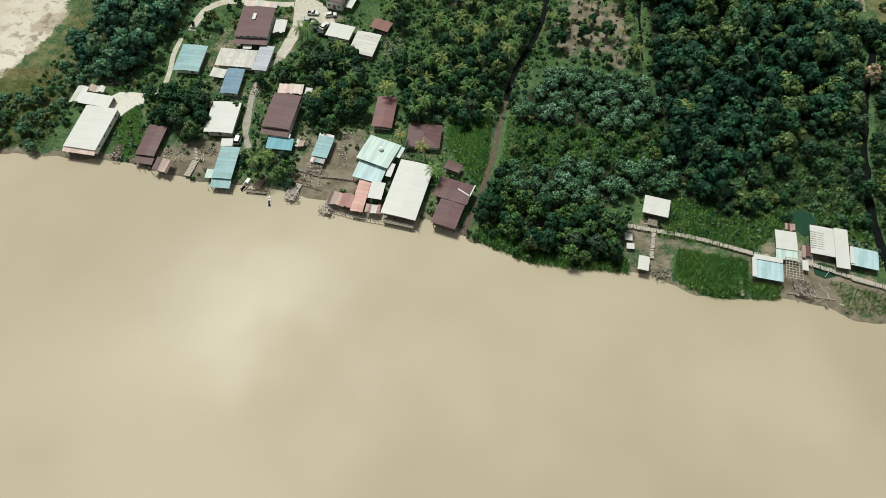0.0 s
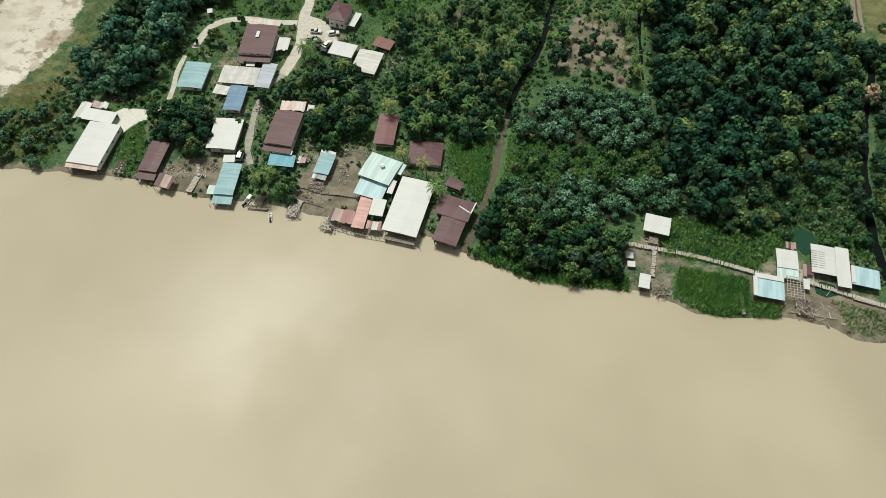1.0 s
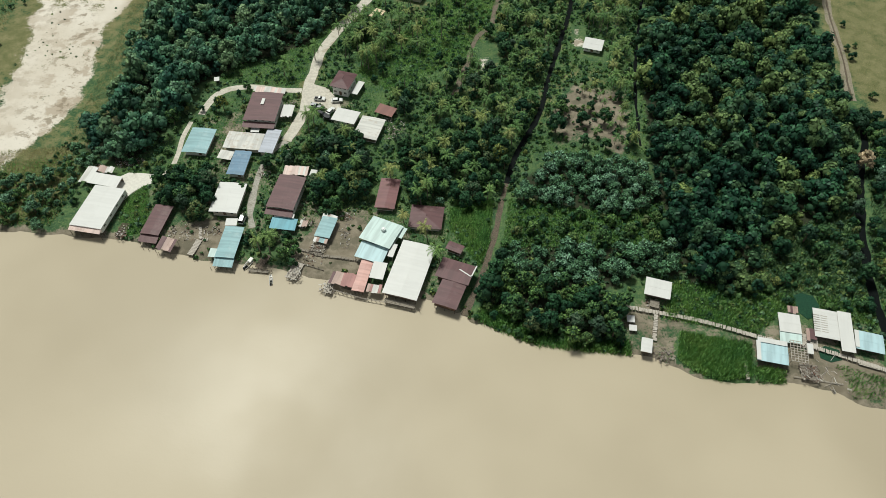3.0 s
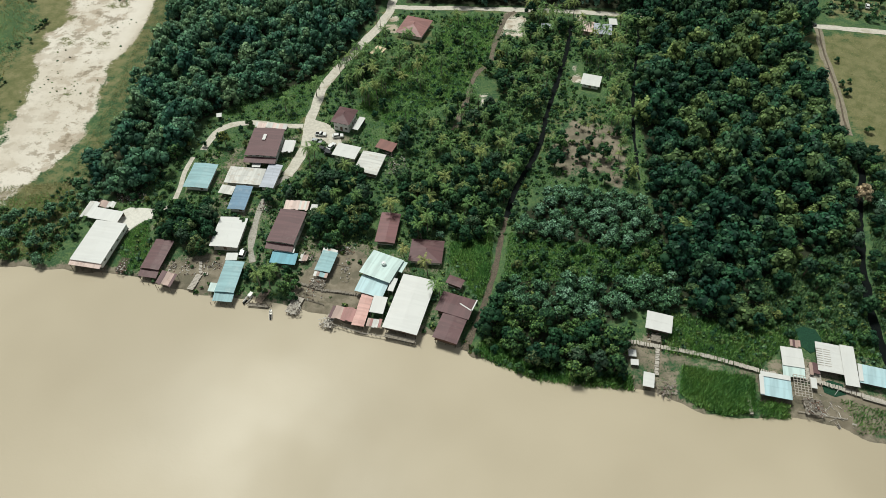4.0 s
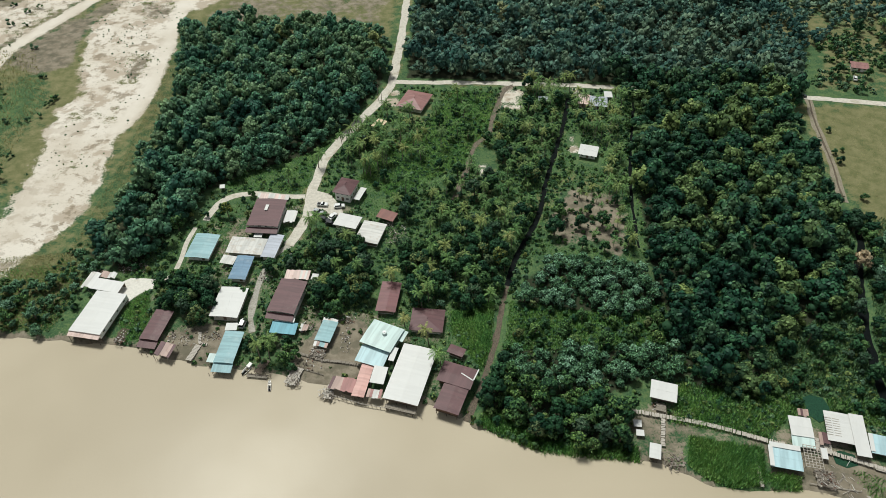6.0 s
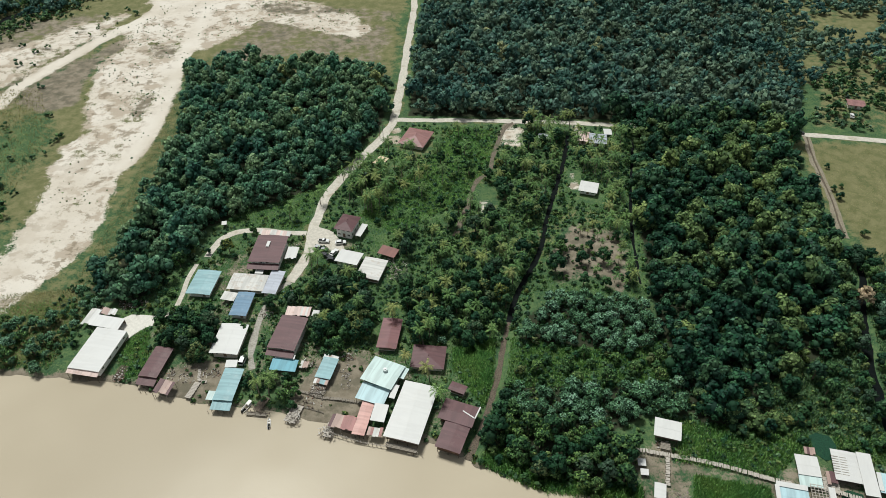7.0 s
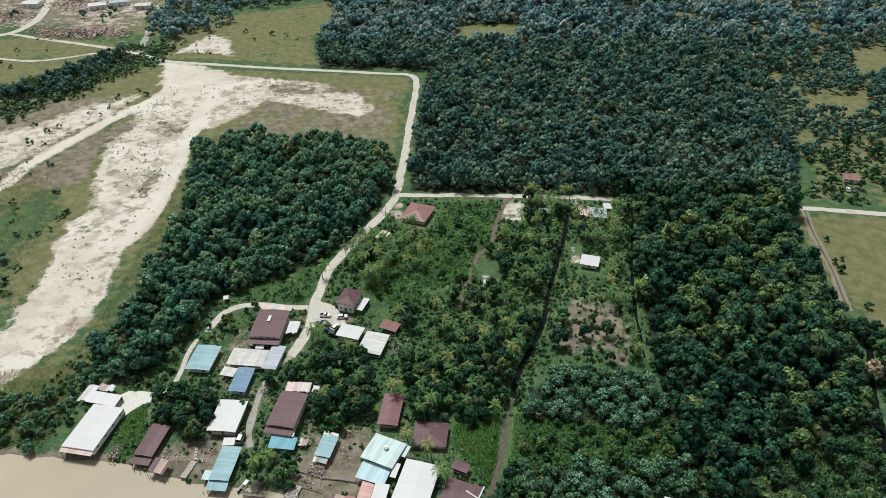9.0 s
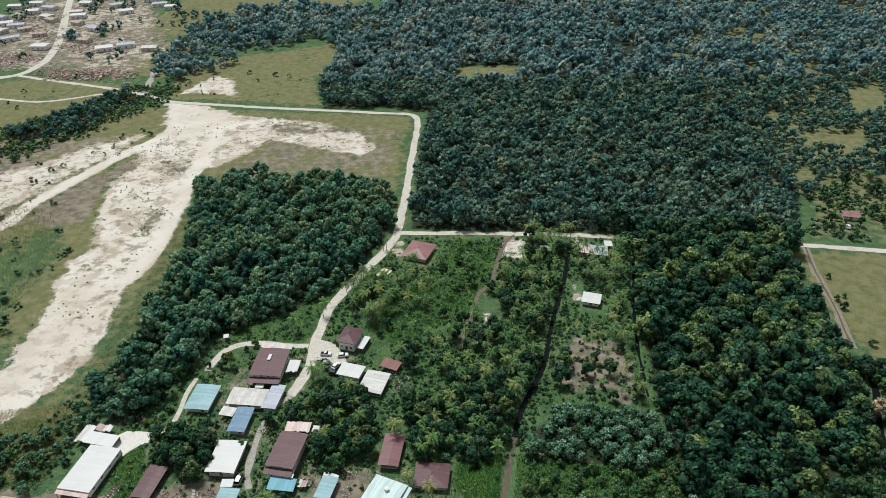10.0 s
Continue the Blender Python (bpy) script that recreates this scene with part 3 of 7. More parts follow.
worn = np.maximum(soft(4.2 - line_dist(lines["sand"], GX, GY), 2.5), soft(4.4 - line_dist(lines["sand_two"], GX, GY), 2.5))
worn = np.maximum(worn, soft(inside([(-206, 492), (-190, 440), (-178, 425), (-150, 440), (-150, 470), (-185, 490)], GX, GY), 6) * 0.8)
worn = np.maximum(worn, soft(inside([(-174, 150), (-172, 235), (-176, 268), (-168, 272), (-161, 250), (-158, 215), (-161, 180), (-166, 150)], GX, GY), 7) * 0.75)
brown = np.maximum.reduce([soft(inside(p, GX, GY), 5) for p in BROWN_SPOTS]) * (1 - worn)
sandy = np.maximum.reduce([soft(inside(SAND_MAIN, GX, GY), 4), soft(inside(SAND_WEST, GX, GY), 9) * 0.78, soft(inside([(-205, 509), (-185, 512), (-157, 505), (-172, 545), (-187, 552)], GX, GY), 5), soft(1.8 - line_dist(lines["main"][::4], GX, GY), 3) * 0.5,
                           soft(inside([(-345, 600), (-210, 590), (-215, 640), (-345, 680)], GX, GY), 14) * 0.5])
sandy = sandy * (0.56 + 0.70 * fuzz(GX, GY, 13, 3)) * (1 - 0.55 * brown)
sandy = np.maximum(sandy, soft(inside([(-480, 560), (-340, 575), (-250, 535), (-250, 640), (-330, 840), (-480, 840)], GX, GY), 20) * (0.15 + 0.5 * fuzz(GX, GY, 22, 2)))
sandy = np.maximum(sandy, soft(inside([(-166, 150), (-150, 195), (-147, 240), (-149, 285), (-168, 285), (-171, 235), (-168, 195), (-172, 150)], GX, GY), 5) * 0.80)
sandy = np.maximum(sandy, worn * 1.1)
for x, y, r in ((31.5, 286.5, 7.5), (15.2, 232.6, 4.2), (55, 247, 3.2), (55, 254, 2.2), (-25, 284, 3.6), (-24, 293, 3.0), (62, 288, 4.0), (62, 294, 3.0)):
    sandy = np.maximum(sandy, soft(r - np.hypot(GX - x, (GY - y) * 0.8), 2.0) * (0.45 + 0.5 * fuzz(GX, GY, 5, 2)))
dryness = np.maximum.reduce([soft(inside(p, GX, GY), 7) for p in (DRY_WEST, DRY_NORTH, DRY_EAST, DRY_EAST_TWO, DRY_FAR, DRY_FAR_TWO, DRY_TOP, WEST_MEADOW, FAR_CLEARING, TOWN_EDGE)]) * (0.45 + 0.6 * fuzz(GX, GY, 30, 2))
dryness = dryness * (1 - 0.15 * soft(inside(DRY_EAST_TWO, GX, GY), 8))
dryness = np.maximum(dryness, soft(inside(FAR_SCRUB, GX, GY), 8) * (0.42 + 0.45 * fuzz(GX, GY, 24, 2)))
dryness = dryness * (1 - 0.6 * 0.45 * soft(inside([(-146, 180), (-128, 184), (-124, 230), (-122, 272), (-138, 340), (-148, 330), (-141, 270), (-145, 225)], GX, GY), 4))
dryness = np.maximum(dryness, soft(inside([(-45, 262), (-24, 296), (88, 292), (72, 180), (40, 186), (20, 200), (-25, 225)], GX, GY), 6) * (0.05 + 0.62 * fuzz(GX, GY, 14, 3)))
dryness = np.maximum(dryness, soft(inside([(-172, 146), (-128, 145), (-127, 165), (-135, 184), (-170, 186)], GX, GY), 4) * (0.35 + 0.4 * fuzz(GX, GY, 9, 2)))
dryness = np.maximum(dryness, np.maximum(soft(5.5 - line_dist(lines["main"][::4], GX, GY), 3), soft(5.0 - line_dist(lines["north"][::4], GX, GY), 3)) * (0.22 + 0.45 * fuzz(GX, GY, 8, 2)))
dryness = dryness * (1 - 0.45 * soft(inside(GREEN_WEST, GX, GY), 10) * (0.5 + fuzz(GX, GY, 18, 2)))
muddy = np.maximum.reduce([soft(inside([(-300, 300), (-200, 310), (-196, 400), (-215, 440), (-330, 420), (-340, 330)], GX, GY), 16) * 0.62, soft(inside([(-140, 352), (-50, 352), (-28, 360), (-28, 440), (-120, 452)], GX, GY), 10) * 0.55,
                           soft(inside([(-480, 560), (-340, 575), (-250, 535), (-250, 640), (-330, 840), (-480, 840)], GX, GY), 20) * 0.72, soft(inside(GARDEN, GX, GY), 6) * 0.85, soft(inside(VILLAGE, GX, GY), 6) * 0.44, soft(inside(EASTSHORE, GX, GY), 4) * 0.6, soft(2.5 - np.abs(GY - shore(GX)), 3) * 0.9])
muddy = muddy * (0.55 + 0.8 * fuzz(GX, GY, 11, 3))
for flat in MUDFLATS:
    muddy = np.maximum(muddy, soft(inside(flat, GX, GY), 2.5) * (0.62 + 0.6 * fuzz(GX, GY, 5, 2)))
muddy = muddy * np.where(inside([(69, 108), (90, 103.5), (88, 92), (78, 91.5), (71, 94.5), (66.5, 99)], GX, GY) > 0, 0.2, 1.0)
muddy = np.maximum(muddy, brown * 0.75)
muddy = np.maximum(muddy, soft(2.6 - line_dist(lines["mid"][:14], GX, GY), 2.0) * 0.85)
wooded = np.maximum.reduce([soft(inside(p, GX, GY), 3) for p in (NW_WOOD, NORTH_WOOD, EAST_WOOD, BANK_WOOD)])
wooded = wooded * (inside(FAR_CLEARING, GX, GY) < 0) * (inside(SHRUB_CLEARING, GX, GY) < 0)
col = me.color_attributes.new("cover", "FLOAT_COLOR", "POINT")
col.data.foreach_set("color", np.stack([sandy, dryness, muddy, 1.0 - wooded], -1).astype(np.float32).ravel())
me.attributes.new("worn", "FLOAT", "POINT").data.foreach_set("value", worn.astype(np.float32).ravel())
me.polygons.foreach_set("use_smooth", [True] * len(me.polygons))
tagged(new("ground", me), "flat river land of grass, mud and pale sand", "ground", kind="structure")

# ---------- river ----------
bm = bmesh.new()
bm.faces.new([bm.verts.new(p) for p in ((-4000, -560, 0), (4000, -560, 0), (4000, 260, 0), (-4000, 260, 0))])
tagged(part("water", bm, M_RIVER, None), "wide still muddy tan river", "water", kind="structure")


def ribbon(name, line, width, mat, z, label, category, ragged=0.25, kind="structure"):
    """A lane, track or channel along a line of the plan."""
    d = np.gradient(line, axis=0)
    d /= np.linalg.norm(d, axis=1)[:, None] + 1e-9
    nrm = np.stack([-d[:, 1], d[:, 0]], 1)
    u = np.arange(len(line)) * 0.9
    left = line + nrm * (width / 2 + (fuzz(u, u * 0 + width * 7, 2.5, 2) - 0.5)[:, None] * ragged * width)
    right = line - nrm * (width / 2 + (fuzz(u, u * 0 + width * 3 + 40, 2.5, 2) - 0.5)[:, None] * ragged * width)
    bm = bmesh.new()
    a = [bm.verts.new((*p, z)) for p in left]
    c = [bm.verts.new((*p, z)) for p in line]
    e = [bm.verts.new((*p, z)) for p in right]
    for v in c:
        v.co.z += 0.03 * (mat is not M_DITCH)
    for i in range(len(line) - 1):
        bm.faces.new((a[i], c[i], c[i + 1], a[i + 1]))
        bm.faces.new((c[i], e[i], e[i + 1], c[i + 1]))
    return tagged(part(name, bm, mat, None), label, category, kind=kind)


ribbon("road_1", lines["main"], 4.1, M_LANE, LAND + 0.12, "pale unpaved gravel village lane", "road", 0.35)
ribbon("road_2", lines["north"], 3.5, M_LANE, LAND + 0.10, "straight pale gravel lane along the woods", "road", 0.35)
ribbon("road_3", lines["town"], 7.0, M_LANE, LAND + 0.11, "pale lane through the distant town", "road", 0.12)
ribbon("road_4", lines["side"], 3.2, M_LANE, LAND + 0.09, "narrow pale side lane between fields", "road")
ribbon("road_5", lines["loop"], 2.8, M_LANE, LAND + 0.09, "pale curved driveway beside the maroon house", "road")
ribbon("path_1", lines["west"], 1.7, M_LANE, LAND + 0.08, "pale footpath past the shrubs", "path")
ribbon("path_2", lines["alley"], 2.2, M_ALLEY, LAND + 0.08, "narrow concrete alley between the houses", "path", 0.6)
ribbon("track_1", lines["mid"], 2.2, M_TRACK, LAND + 0.09, "brown earth track in the grove", "track", 0.5)
ribbon("track_2", lines["east"], 3.4, M_EARTH, LAND + 0.09, "pale rutted earth track beside the dry field", "track", 0.5)
ribbon("rut_1", lines["east"], 0.9, M_MUDDITCH, LAND + 0.14, "dark wet rut along the middle of a track", "rut", 0.9)
half = len(lines["da"]) * 3 // 10
ribbon("ditch_1", lines["da"][:half + 1], 1.9, M_MUDDITCH, 0.22, "muddy brown drainage ditch at the river end", "ditch", 0.9)
ribbon("ditch_2", lines["da"][half:], 2.3, M_DITCH, 0.22, "dark drainage ditch through the grove", "ditch", 0.4)
ribbon("ditch_3", lines["db"], 1.5, M_DITCH, 0.22, "dark straight ditch beside the woods", "ditch", 0.4)
ribbon("ditch_4", lines["dc"], 3.2, M_DITCH, 0.22, "dark overgrown ditch behind the huts", "ditch", 0.9)
ribbon("stream", lines["stream"], 7.0, M_DITCH, 0.22, "dark narrow stream through the fields", "water", 0.3)

# yard and pad
M_POND = plain("green_pond_water", (0.018, 0.056, 0.032), 0.4, vary=0.3, scale=0.4, dirt=(0.04, 0.10, 0.04), soil=0.5, spec=0.1)


def pad(name, pts, mat, z, label):
    bm = bmesh.new()
    slab(bm, [(x, y, z) for x, y in pts], 0.3)
    return tagged(part(name, bm, mat, None), label, "yard", kind="structure")


YARD_WEST = [(-116, 162.5), (-114.5, 168), (-111, 170.6), (-106, 170.4), (-101.5, 169.8), (-98.4, 168.2), (-100.5, 166), (-104, 164.4), (-107, 161.4), (-109.4, 157.4), (-112, 158.6), (-114, 161)]
YARD_CARS = [(-56, 213), (-52, 219), (-46, 216.5), (-41, 209), (-39, 203), (-44, 203), (-47, 207), (-51, 208)]
pad("pavement_1", YARD_WEST, M_CONCRETE, LAND + 0.16, "pale concrete yard by the long white house")
pad("pavement_2", YARD_CARS, M_LANE, LAND + 0.15, "pale gravel yard where cars are parked")

pad("pond_1", [(106.6, 120.5), (109.5, 121.6), (113, 120.4), (113.8, 117), (111.6, 113.2), (108.8, 112), (106.8, 114.4)], M_POND, LAND + 0.14, "small dark green pond behind the shore houses")
pad("pond_2", [(108.6, 102.2), (111, 103), (114.6, 101.6), (114.4, 98.4), (111, 97.6), (108.4, 99)], M_POND, LAND + 0.13, "dark green standing water below the shore houses")

# ---------- houses ----------
FOOT = []      # plan of all buildings: x, y, half width, half depth, angle


def taken(x, y, w, d, ang, grow=0.0):
    FOOT.append((x, y, w / 2 + grow, d / 2 + grow, radians(ang)))


def lattice(us, zs, solid, y0, y1):
    """One joined sheet of cells between the lines us and zs, from y0 to y1 thick; solid(i, j) says which cells are filled."""
    bm = bmesh.new()
    nu, nz = len(us) - 1, len(zs) - 1
    fill = [[0 <= i < nu and 0 <= j < nz and solid(i, j) for j in range(-1, nz + 1)] for i in range(-1, nu + 1)]
    on = lambda i, j: fill[i + 1][j + 1]
    vs = {}

    def v(i, j, y):
        if (i, j, y) not in vs:
            vs[i, j, y] = bm.verts.new((us[i], y, zs[j]))
        return vs[i, j, y]
    for i in range(nu):
        for j in range(nz):
            if not on(i, j):
                continue
            for y in (y0, y1):
                bm.faces.new([v(i, j, y), v(i + 1, j, y), v(i + 1, j + 1, y), v(i, j + 1, y)])
            for (di, dj), (a, c) in (((-1, 0), ((i, j), (i, j + 1))), ((1, 0), ((i + 1, j), (i + 1, j + 1))), ((0, -1), ((i, j), (i + 1, j))), ((0, 1), ((i, j + 1), (i + 1, j + 1)))):
                if not on(i + di, j + dj):
                    bm.faces.new([v(*a, y0), v(*c, y0), v(*c, y1), v(*a, y1)])
    return bm


def wall(parent, mat, length, z0, z1, m, holes, sill, head, thick=0.14):
    """One wall along local x, standing on z0, with window and door openings up to head. Windows and doors sit in them."""
    us = [-length / 2] + [q for a, c, _ in holes for q in (a, c)] + [length / 2]
    zs = [z0, sill, head, z1]
    w = part("wall", lattice(us, zs, lambda i, j: not (i % 2 and (j == 1 or (j == 0 and holes[i // 2][2] == "door"))), 0, thick), mat, parent)
    w.matrix_basis = m
    t = 0.07
    for a, c, kind in holes:
        if kind == "door":
            o = part("door", boxes((a + 0.05, c - 0.05, 0.03, 0.09, z0, head - 0.04)), M_DOOR, parent)
        else:
            mid = (a + c) / 2
            o = part("window", lattice([a, a + t, mid - 0.03, mid + 0.03, c - t, c], [sill, sill + t, head - t, head], lambda i, j: not (j == 1 and i in (1, 3)), -0.03, 0.1), M_FRAME, parent)
            for p, q in ((a + t, mid - 0.03), (mid + 0.03, c - t)):
                part("pane", boxes((p, q, 0.03, 0.05, sill + t, head - t)), M_GLASS, o)
        o.matrix_basis = m


def openings(length, n, door=False, w=1.1):
    out = []
    for i in range(n):
        c = -length / 2 + length * (i + 0.5) / n
        out.append((c - w / 2, c + w / 2, "door" if door and i == n // 2 else "window"))
    return out if length > n * (w + 0.3) else []


def house(label, x, y, w, d, ang, eave, roof, walls=W_CREAM, rise=0.9, ridge="y", over=0.55, floor=0.4, stilts=False, south=3, east=3, west=2, north=0, storeys=1, name="house", category="house",
          group="houses of the riverside village", base=LAND, low=None, tilt=0.0):
    """A dwelling: w by d is its roof's plan, eave its height over the river. ridge: 'y' along the depth, 'x' along the width, 'hip', or 'shed' (falls to the south)."""
    h = root(name, x, y, base, ang, label, category, group)
    taken(x, y, w, d, ang)
    e, f = eave - base, floor
    bw, bd = w / 2 - over, d / 2 - over
    axis = "x" if ridge in ("x", "shed") else "y"
    rmat = roof[axis]
    # floor and stilts
    part("floor_slab", boxes((-bw - 0.1, bw + 0.1, -bd - 0.1, bd + 0.1, f - 0.25, f)), M_DARKTIMBER if stilts else M_CONCRETE, h)
    if stilts or f > 0.6:
        deep = (-2.0 if stilts else -0.1) - (base - LAND)
        for i in range(max(2, round(2 * bw / 3.0)) + 1):
            for j in range(max(2, round(2 * bd / 3.0)) + 1):
                px, py = -bw + 2 * bw * i / max(2, round(2 * bw / 3.0)), -bd + 2 * bd * j / max(2, round(2 * bd / 3.0))
                bm = bmesh.new()
                beam(bm, (px * 0.97, py * 0.97, deep - 0.75), (px * 0.97, py * 0.97, f - 0.2), 0.11, 6)
                part("post", bm, M_DARKTIMBER, h)
    # walls, storey by storey
    step = (e - f) / storeys
    for s in range(storeys):
        z0, z1 = f + s * step, f + (s + 1) * step
        sill, head = z0 + 0.9, min(z1 - 0.35, z0 + 2.1)
        if head - sill < 0.4:
            sill, head = z0 + 0.5, z1 - 0.2
        wall(h, walls, 2 * bw, z0, z1, pose(0, -bd, 0), openings(2 * bw, south, s == 0), sill, head)
        wall(h, walls, 2 * bw, z0, z1, pose(0, bd, 0, 0, 0, 180), openings(2 * bw, north), sill, head)
        wall(h, walls, 2 * bd - 0.28, z0, z1, pose(bw, 0, 0, 0, 0, 90), openings(2 * bd - 0.28, east), sill, head)
        wall(h, walls, 2 * bd - 0.28, z0, z1, pose(-bw, 0, 0, 0, 0, -90), openings(2 * bd - 0.28, west), sill, head)
    # roof
    W, D, t = w / 2, d / 2, 0.10
    drop = rise * over / max(0.1, (W if ridge == "y" else D))
    z0, z1 = e - drop + 0.1, e + rise
    if ridge == "y":
        for sx in (-1, 1):
            bm = bmesh.new()
            slab(bm, [(0, -D, z1), (sx * W, -D, z0), (sx * W, D, z0), (0, D, z1)][::sx], t)
            o = part("roof", bm, rmat, h)
        part("ridge_cap", boxes((-0.2, 0.2, -D - 0.02, D + 0.02, z1 - 0.05, z1 + 0.012)), rmat, o)
        for sy in (-1, 1):
            bm = bmesh.new()
            tri = [(-bw, e), (bw, e), (0, e + rise * (1 - 0.02) - 0.1)]
            a = [bm.verts.new((px, sy * bd, pz)) for px, pz in tri]
            c = [bm.verts.new((px, sy * (bd - 0.14), pz)) for px, pz in tri]
            bm.faces.new(a), bm.faces.new(c[::-1])
            for i in range(3):
                bm.faces.new((a[i], a[(i + 1) % 3], c[(i + 1) % 3], c[i]))
            part("gable", bm, walls, h)
    elif ridge == "x":
        for sy in (-1, 1):
            bm = bmesh.new()
            slab(bm, [(-W, 0, z1), (-W, sy * D, z0), (W, sy * D, z0), (W, 0, z1)][::-sy], t)
            o = part("roof", bm, rmat, h)
        part("ridge_cap", boxes((-W - 0.02, W + 0.02, -0.2, 0.2, z1 - 0.05, z1 + 0.012)), rmat, o)
        for sx in (-1, 1):
            bm = bmesh.new()
            tri = [(-bd, e), (bd, e), (0, e + rise * 0.98 - 0.1)]
            a = [bm.verts.new((sx * bw, py, pz)) for py, pz in tri]
            c = [bm.verts.new((sx * (bw - 0.14), py, pz)) for py, pz in tri]
            bm.faces.new(a), bm.faces.new(c[::-1])
            for i in range(3):
                bm.faces.new((a[i], a[(i + 1) % 3], c[(i + 1) % 3], c[i]))
            part("gable", bm, walls, h)
    elif ridge == "hip":
        k = D - W if D > W else 0.4
        for ring in ([(-W, -D, z0), (W, -D, z0), (0, -k, z1)], [(W, -D, z0), (W, D, z0), (0, k, z1), (0, -k, z1)], [(W, D, z0), (-W, D, z0), (0, k, z1)], [(-W, D, z0), (-W, -D, z0), (0, -k, z1), (0, k, z1)]):
            bm = bmesh.new()
            slab(bm, ring, t)
            o = part("roof", bm, rmat, h)
        bm = bmesh.new()
        beam(bm, (0, -k, z1), (0, k, z1), 0.14, 6)
        part("ridge_cap", bm, rmat, o)
    else:
        bm = bmesh.new()
        slab(bm, [(-W, -D, e), (W, -D, e), (W, D, e + rise), (-W, D, e + rise)], t)
        part("roof", bm, rmat, h)
        for sx in (-1, 1):
            bm = bmesh.new()
            tri = [(-bd, e), (bd, e), (bd, e + rise * 0.92 - 0.1)]
            a = [bm.verts.new((sx * bw, py, pz - 0.1 * (pz > e))) for py, pz in tri]
            c = [bm.verts.new((sx * (bw - 0.14), py, pz - 0.1 * (pz > e))) for py, pz in tri]
            bm.faces.new(a), bm.faces.new(c[::-1])
            for i in range(3):
                bm.faces.new((a[i], a[(i + 1) % 3], c[(i + 1) % 3], c[i]))
            part("gable", bm, walls, h)
        part("back_wall", boxes((-bw, bw, bd - 0.14, bd, e, e + rise * 0.9 - 0.12)), walls, h)
    if low:      # a lower front roof: depth, drop, material
        dd, dz, lm = low
        bm = bmesh.new()
        slab(bm, [(-W, -D - dd, e - dz - 0.45), (W, -D - dd, e - dz - 0.45), (W, -D + 0.3, e - dz), (-W, -D + 0.3, e - dz)], 0.08)
        part("front_roof", bm, lm["x"], h)
        deep = (-2.6 if stilts else -0.1)
        for i in range(4):
            bm = bmesh.new()
            px = -W + 0.3 + (2 * W - 0.6) * i / 3
            beam(bm, (px, -D - dd + 0.3, deep), (px, -D - dd + 0.3, e - dz - 0.5), 0.08, 6)
            part("post", bm, M_DARKTIMBER, h)
    return h


def canopy(label, x, y, w, d, ang, high, roof, rise=0.35, deep=-0.2, name="canopy", category="shelter", back=False, sheets=None):
    """An open shelter: a sloping sheet roof on posts and purlins. sheets: materials of its single, loosely laid sheets."""
    h = root(name, x, y, LAND, ang, label, category, "shelters of the riverside village")
    taken(x, y, w, d, ang)
    e, W, D = high - LAND, w / 2, d / 2
    n = max(2, round(w / 0.85)) if sheets else 1
    for i in range(n):
        a, c = -W + w * i / n, -W + w * (i + 1) / n
        dy, up, cut = (random.uniform(-.22, .22), random.uniform(0.0, 0.07), random.uniform(0, 0.18) * d) if sheets else (0, 0, 0)
        bm = bmesh.new()
        slab(bm, [(a - 0.03 * (n > 1), -D + dy + cut, e + up), (c + 0.03 * (n > 1), -D + dy + cut, e + up), (c + 0.03 * (n > 1), D + dy, e + rise + up), (a - 0.03 * (n > 1), D + dy, e + rise + up)], 0.08 if n == 1 else 0.03)
        part("roof_sheet" if sheets else "roof", bm, random.choice(sheets)["x"] if sheets else roof["x"], h)
    for sx in (-1, 1):
        for sy in (-1, 1):
            bm = bmesh.new()
            beam(bm, (sx * (W - 0.25), sy * (D - 0.25), deep), (sx * (W - 0.25), sy * (D - 0.25), e + (rise if sy > 0 else 0) * 0.95 - 0.1), 0.07, 6)
            part("post", bm, M_TIMBER, h)
    for k in (-0.6, 0.0, 0.6):
        part("purlin", boxes((-W + 0.1, W - 0.1, k * D - 0.05, k * D + 0.05, e + rise * (k + 1) / 2 - 0.2, e + rise * (k + 1) / 2 - 0.09)), M_TIMBER, h)
    if back:
        part("back_wall", boxes((-W + 0.2, W - 0.2, D - 0.3, D - 0.2, 0, e + rise - 0.12)), W_WOOD, h)
    return h


# -- west end --
house("long white house with a low white metal roof", -115.0, 152.2, 11.0, 17.8, -10, 3.9, R_WHITE, W_WHITE, 0.2, "y", 0.12, 1.1, True, 0, 4, 3, low=(1.5, 0.25, R_ROSE))
canopy("flat pale shed roof beside the long house", -123.5, 167.3, 3.8, 8.2, -12, 2.7, R_CREAM, 0.3, back=True, sheets=[R_WHITE, R_CREAM, R_WHITE])
canopy("pale patched shed roof by the concrete yard", -116.7, 165.2, 10.3, 4.9, -12, 2.8, R_WHITE, 0.3, back=True)
canopy("small patched roof with a missing sheet", -118.2, 170.3, 5.5, 3.0, -8, 2.6, R_CREAM, 0.25, sheets=[R_CREAM, R_WHITE, R_RUST])
house("maroon-roofed plank house on stilts at the water", -94.5, 147.5, 6.3, 12.6, -9, 3.0, R_BROWN, W_BROWN, 0.28, "y", 0.8, 0.8, True, 2, 3, 2, low=(2.6, 0.5, R_BROWN))
canopy("rusty striped boat shelter over the water", -89.1, 137.2, 5.4, 5.7, -14, 2.7, R_RUST, 0.4, deep=-2.6, sheets=[R_BROWN, R_RUST, R_BROWN, R_RUST])
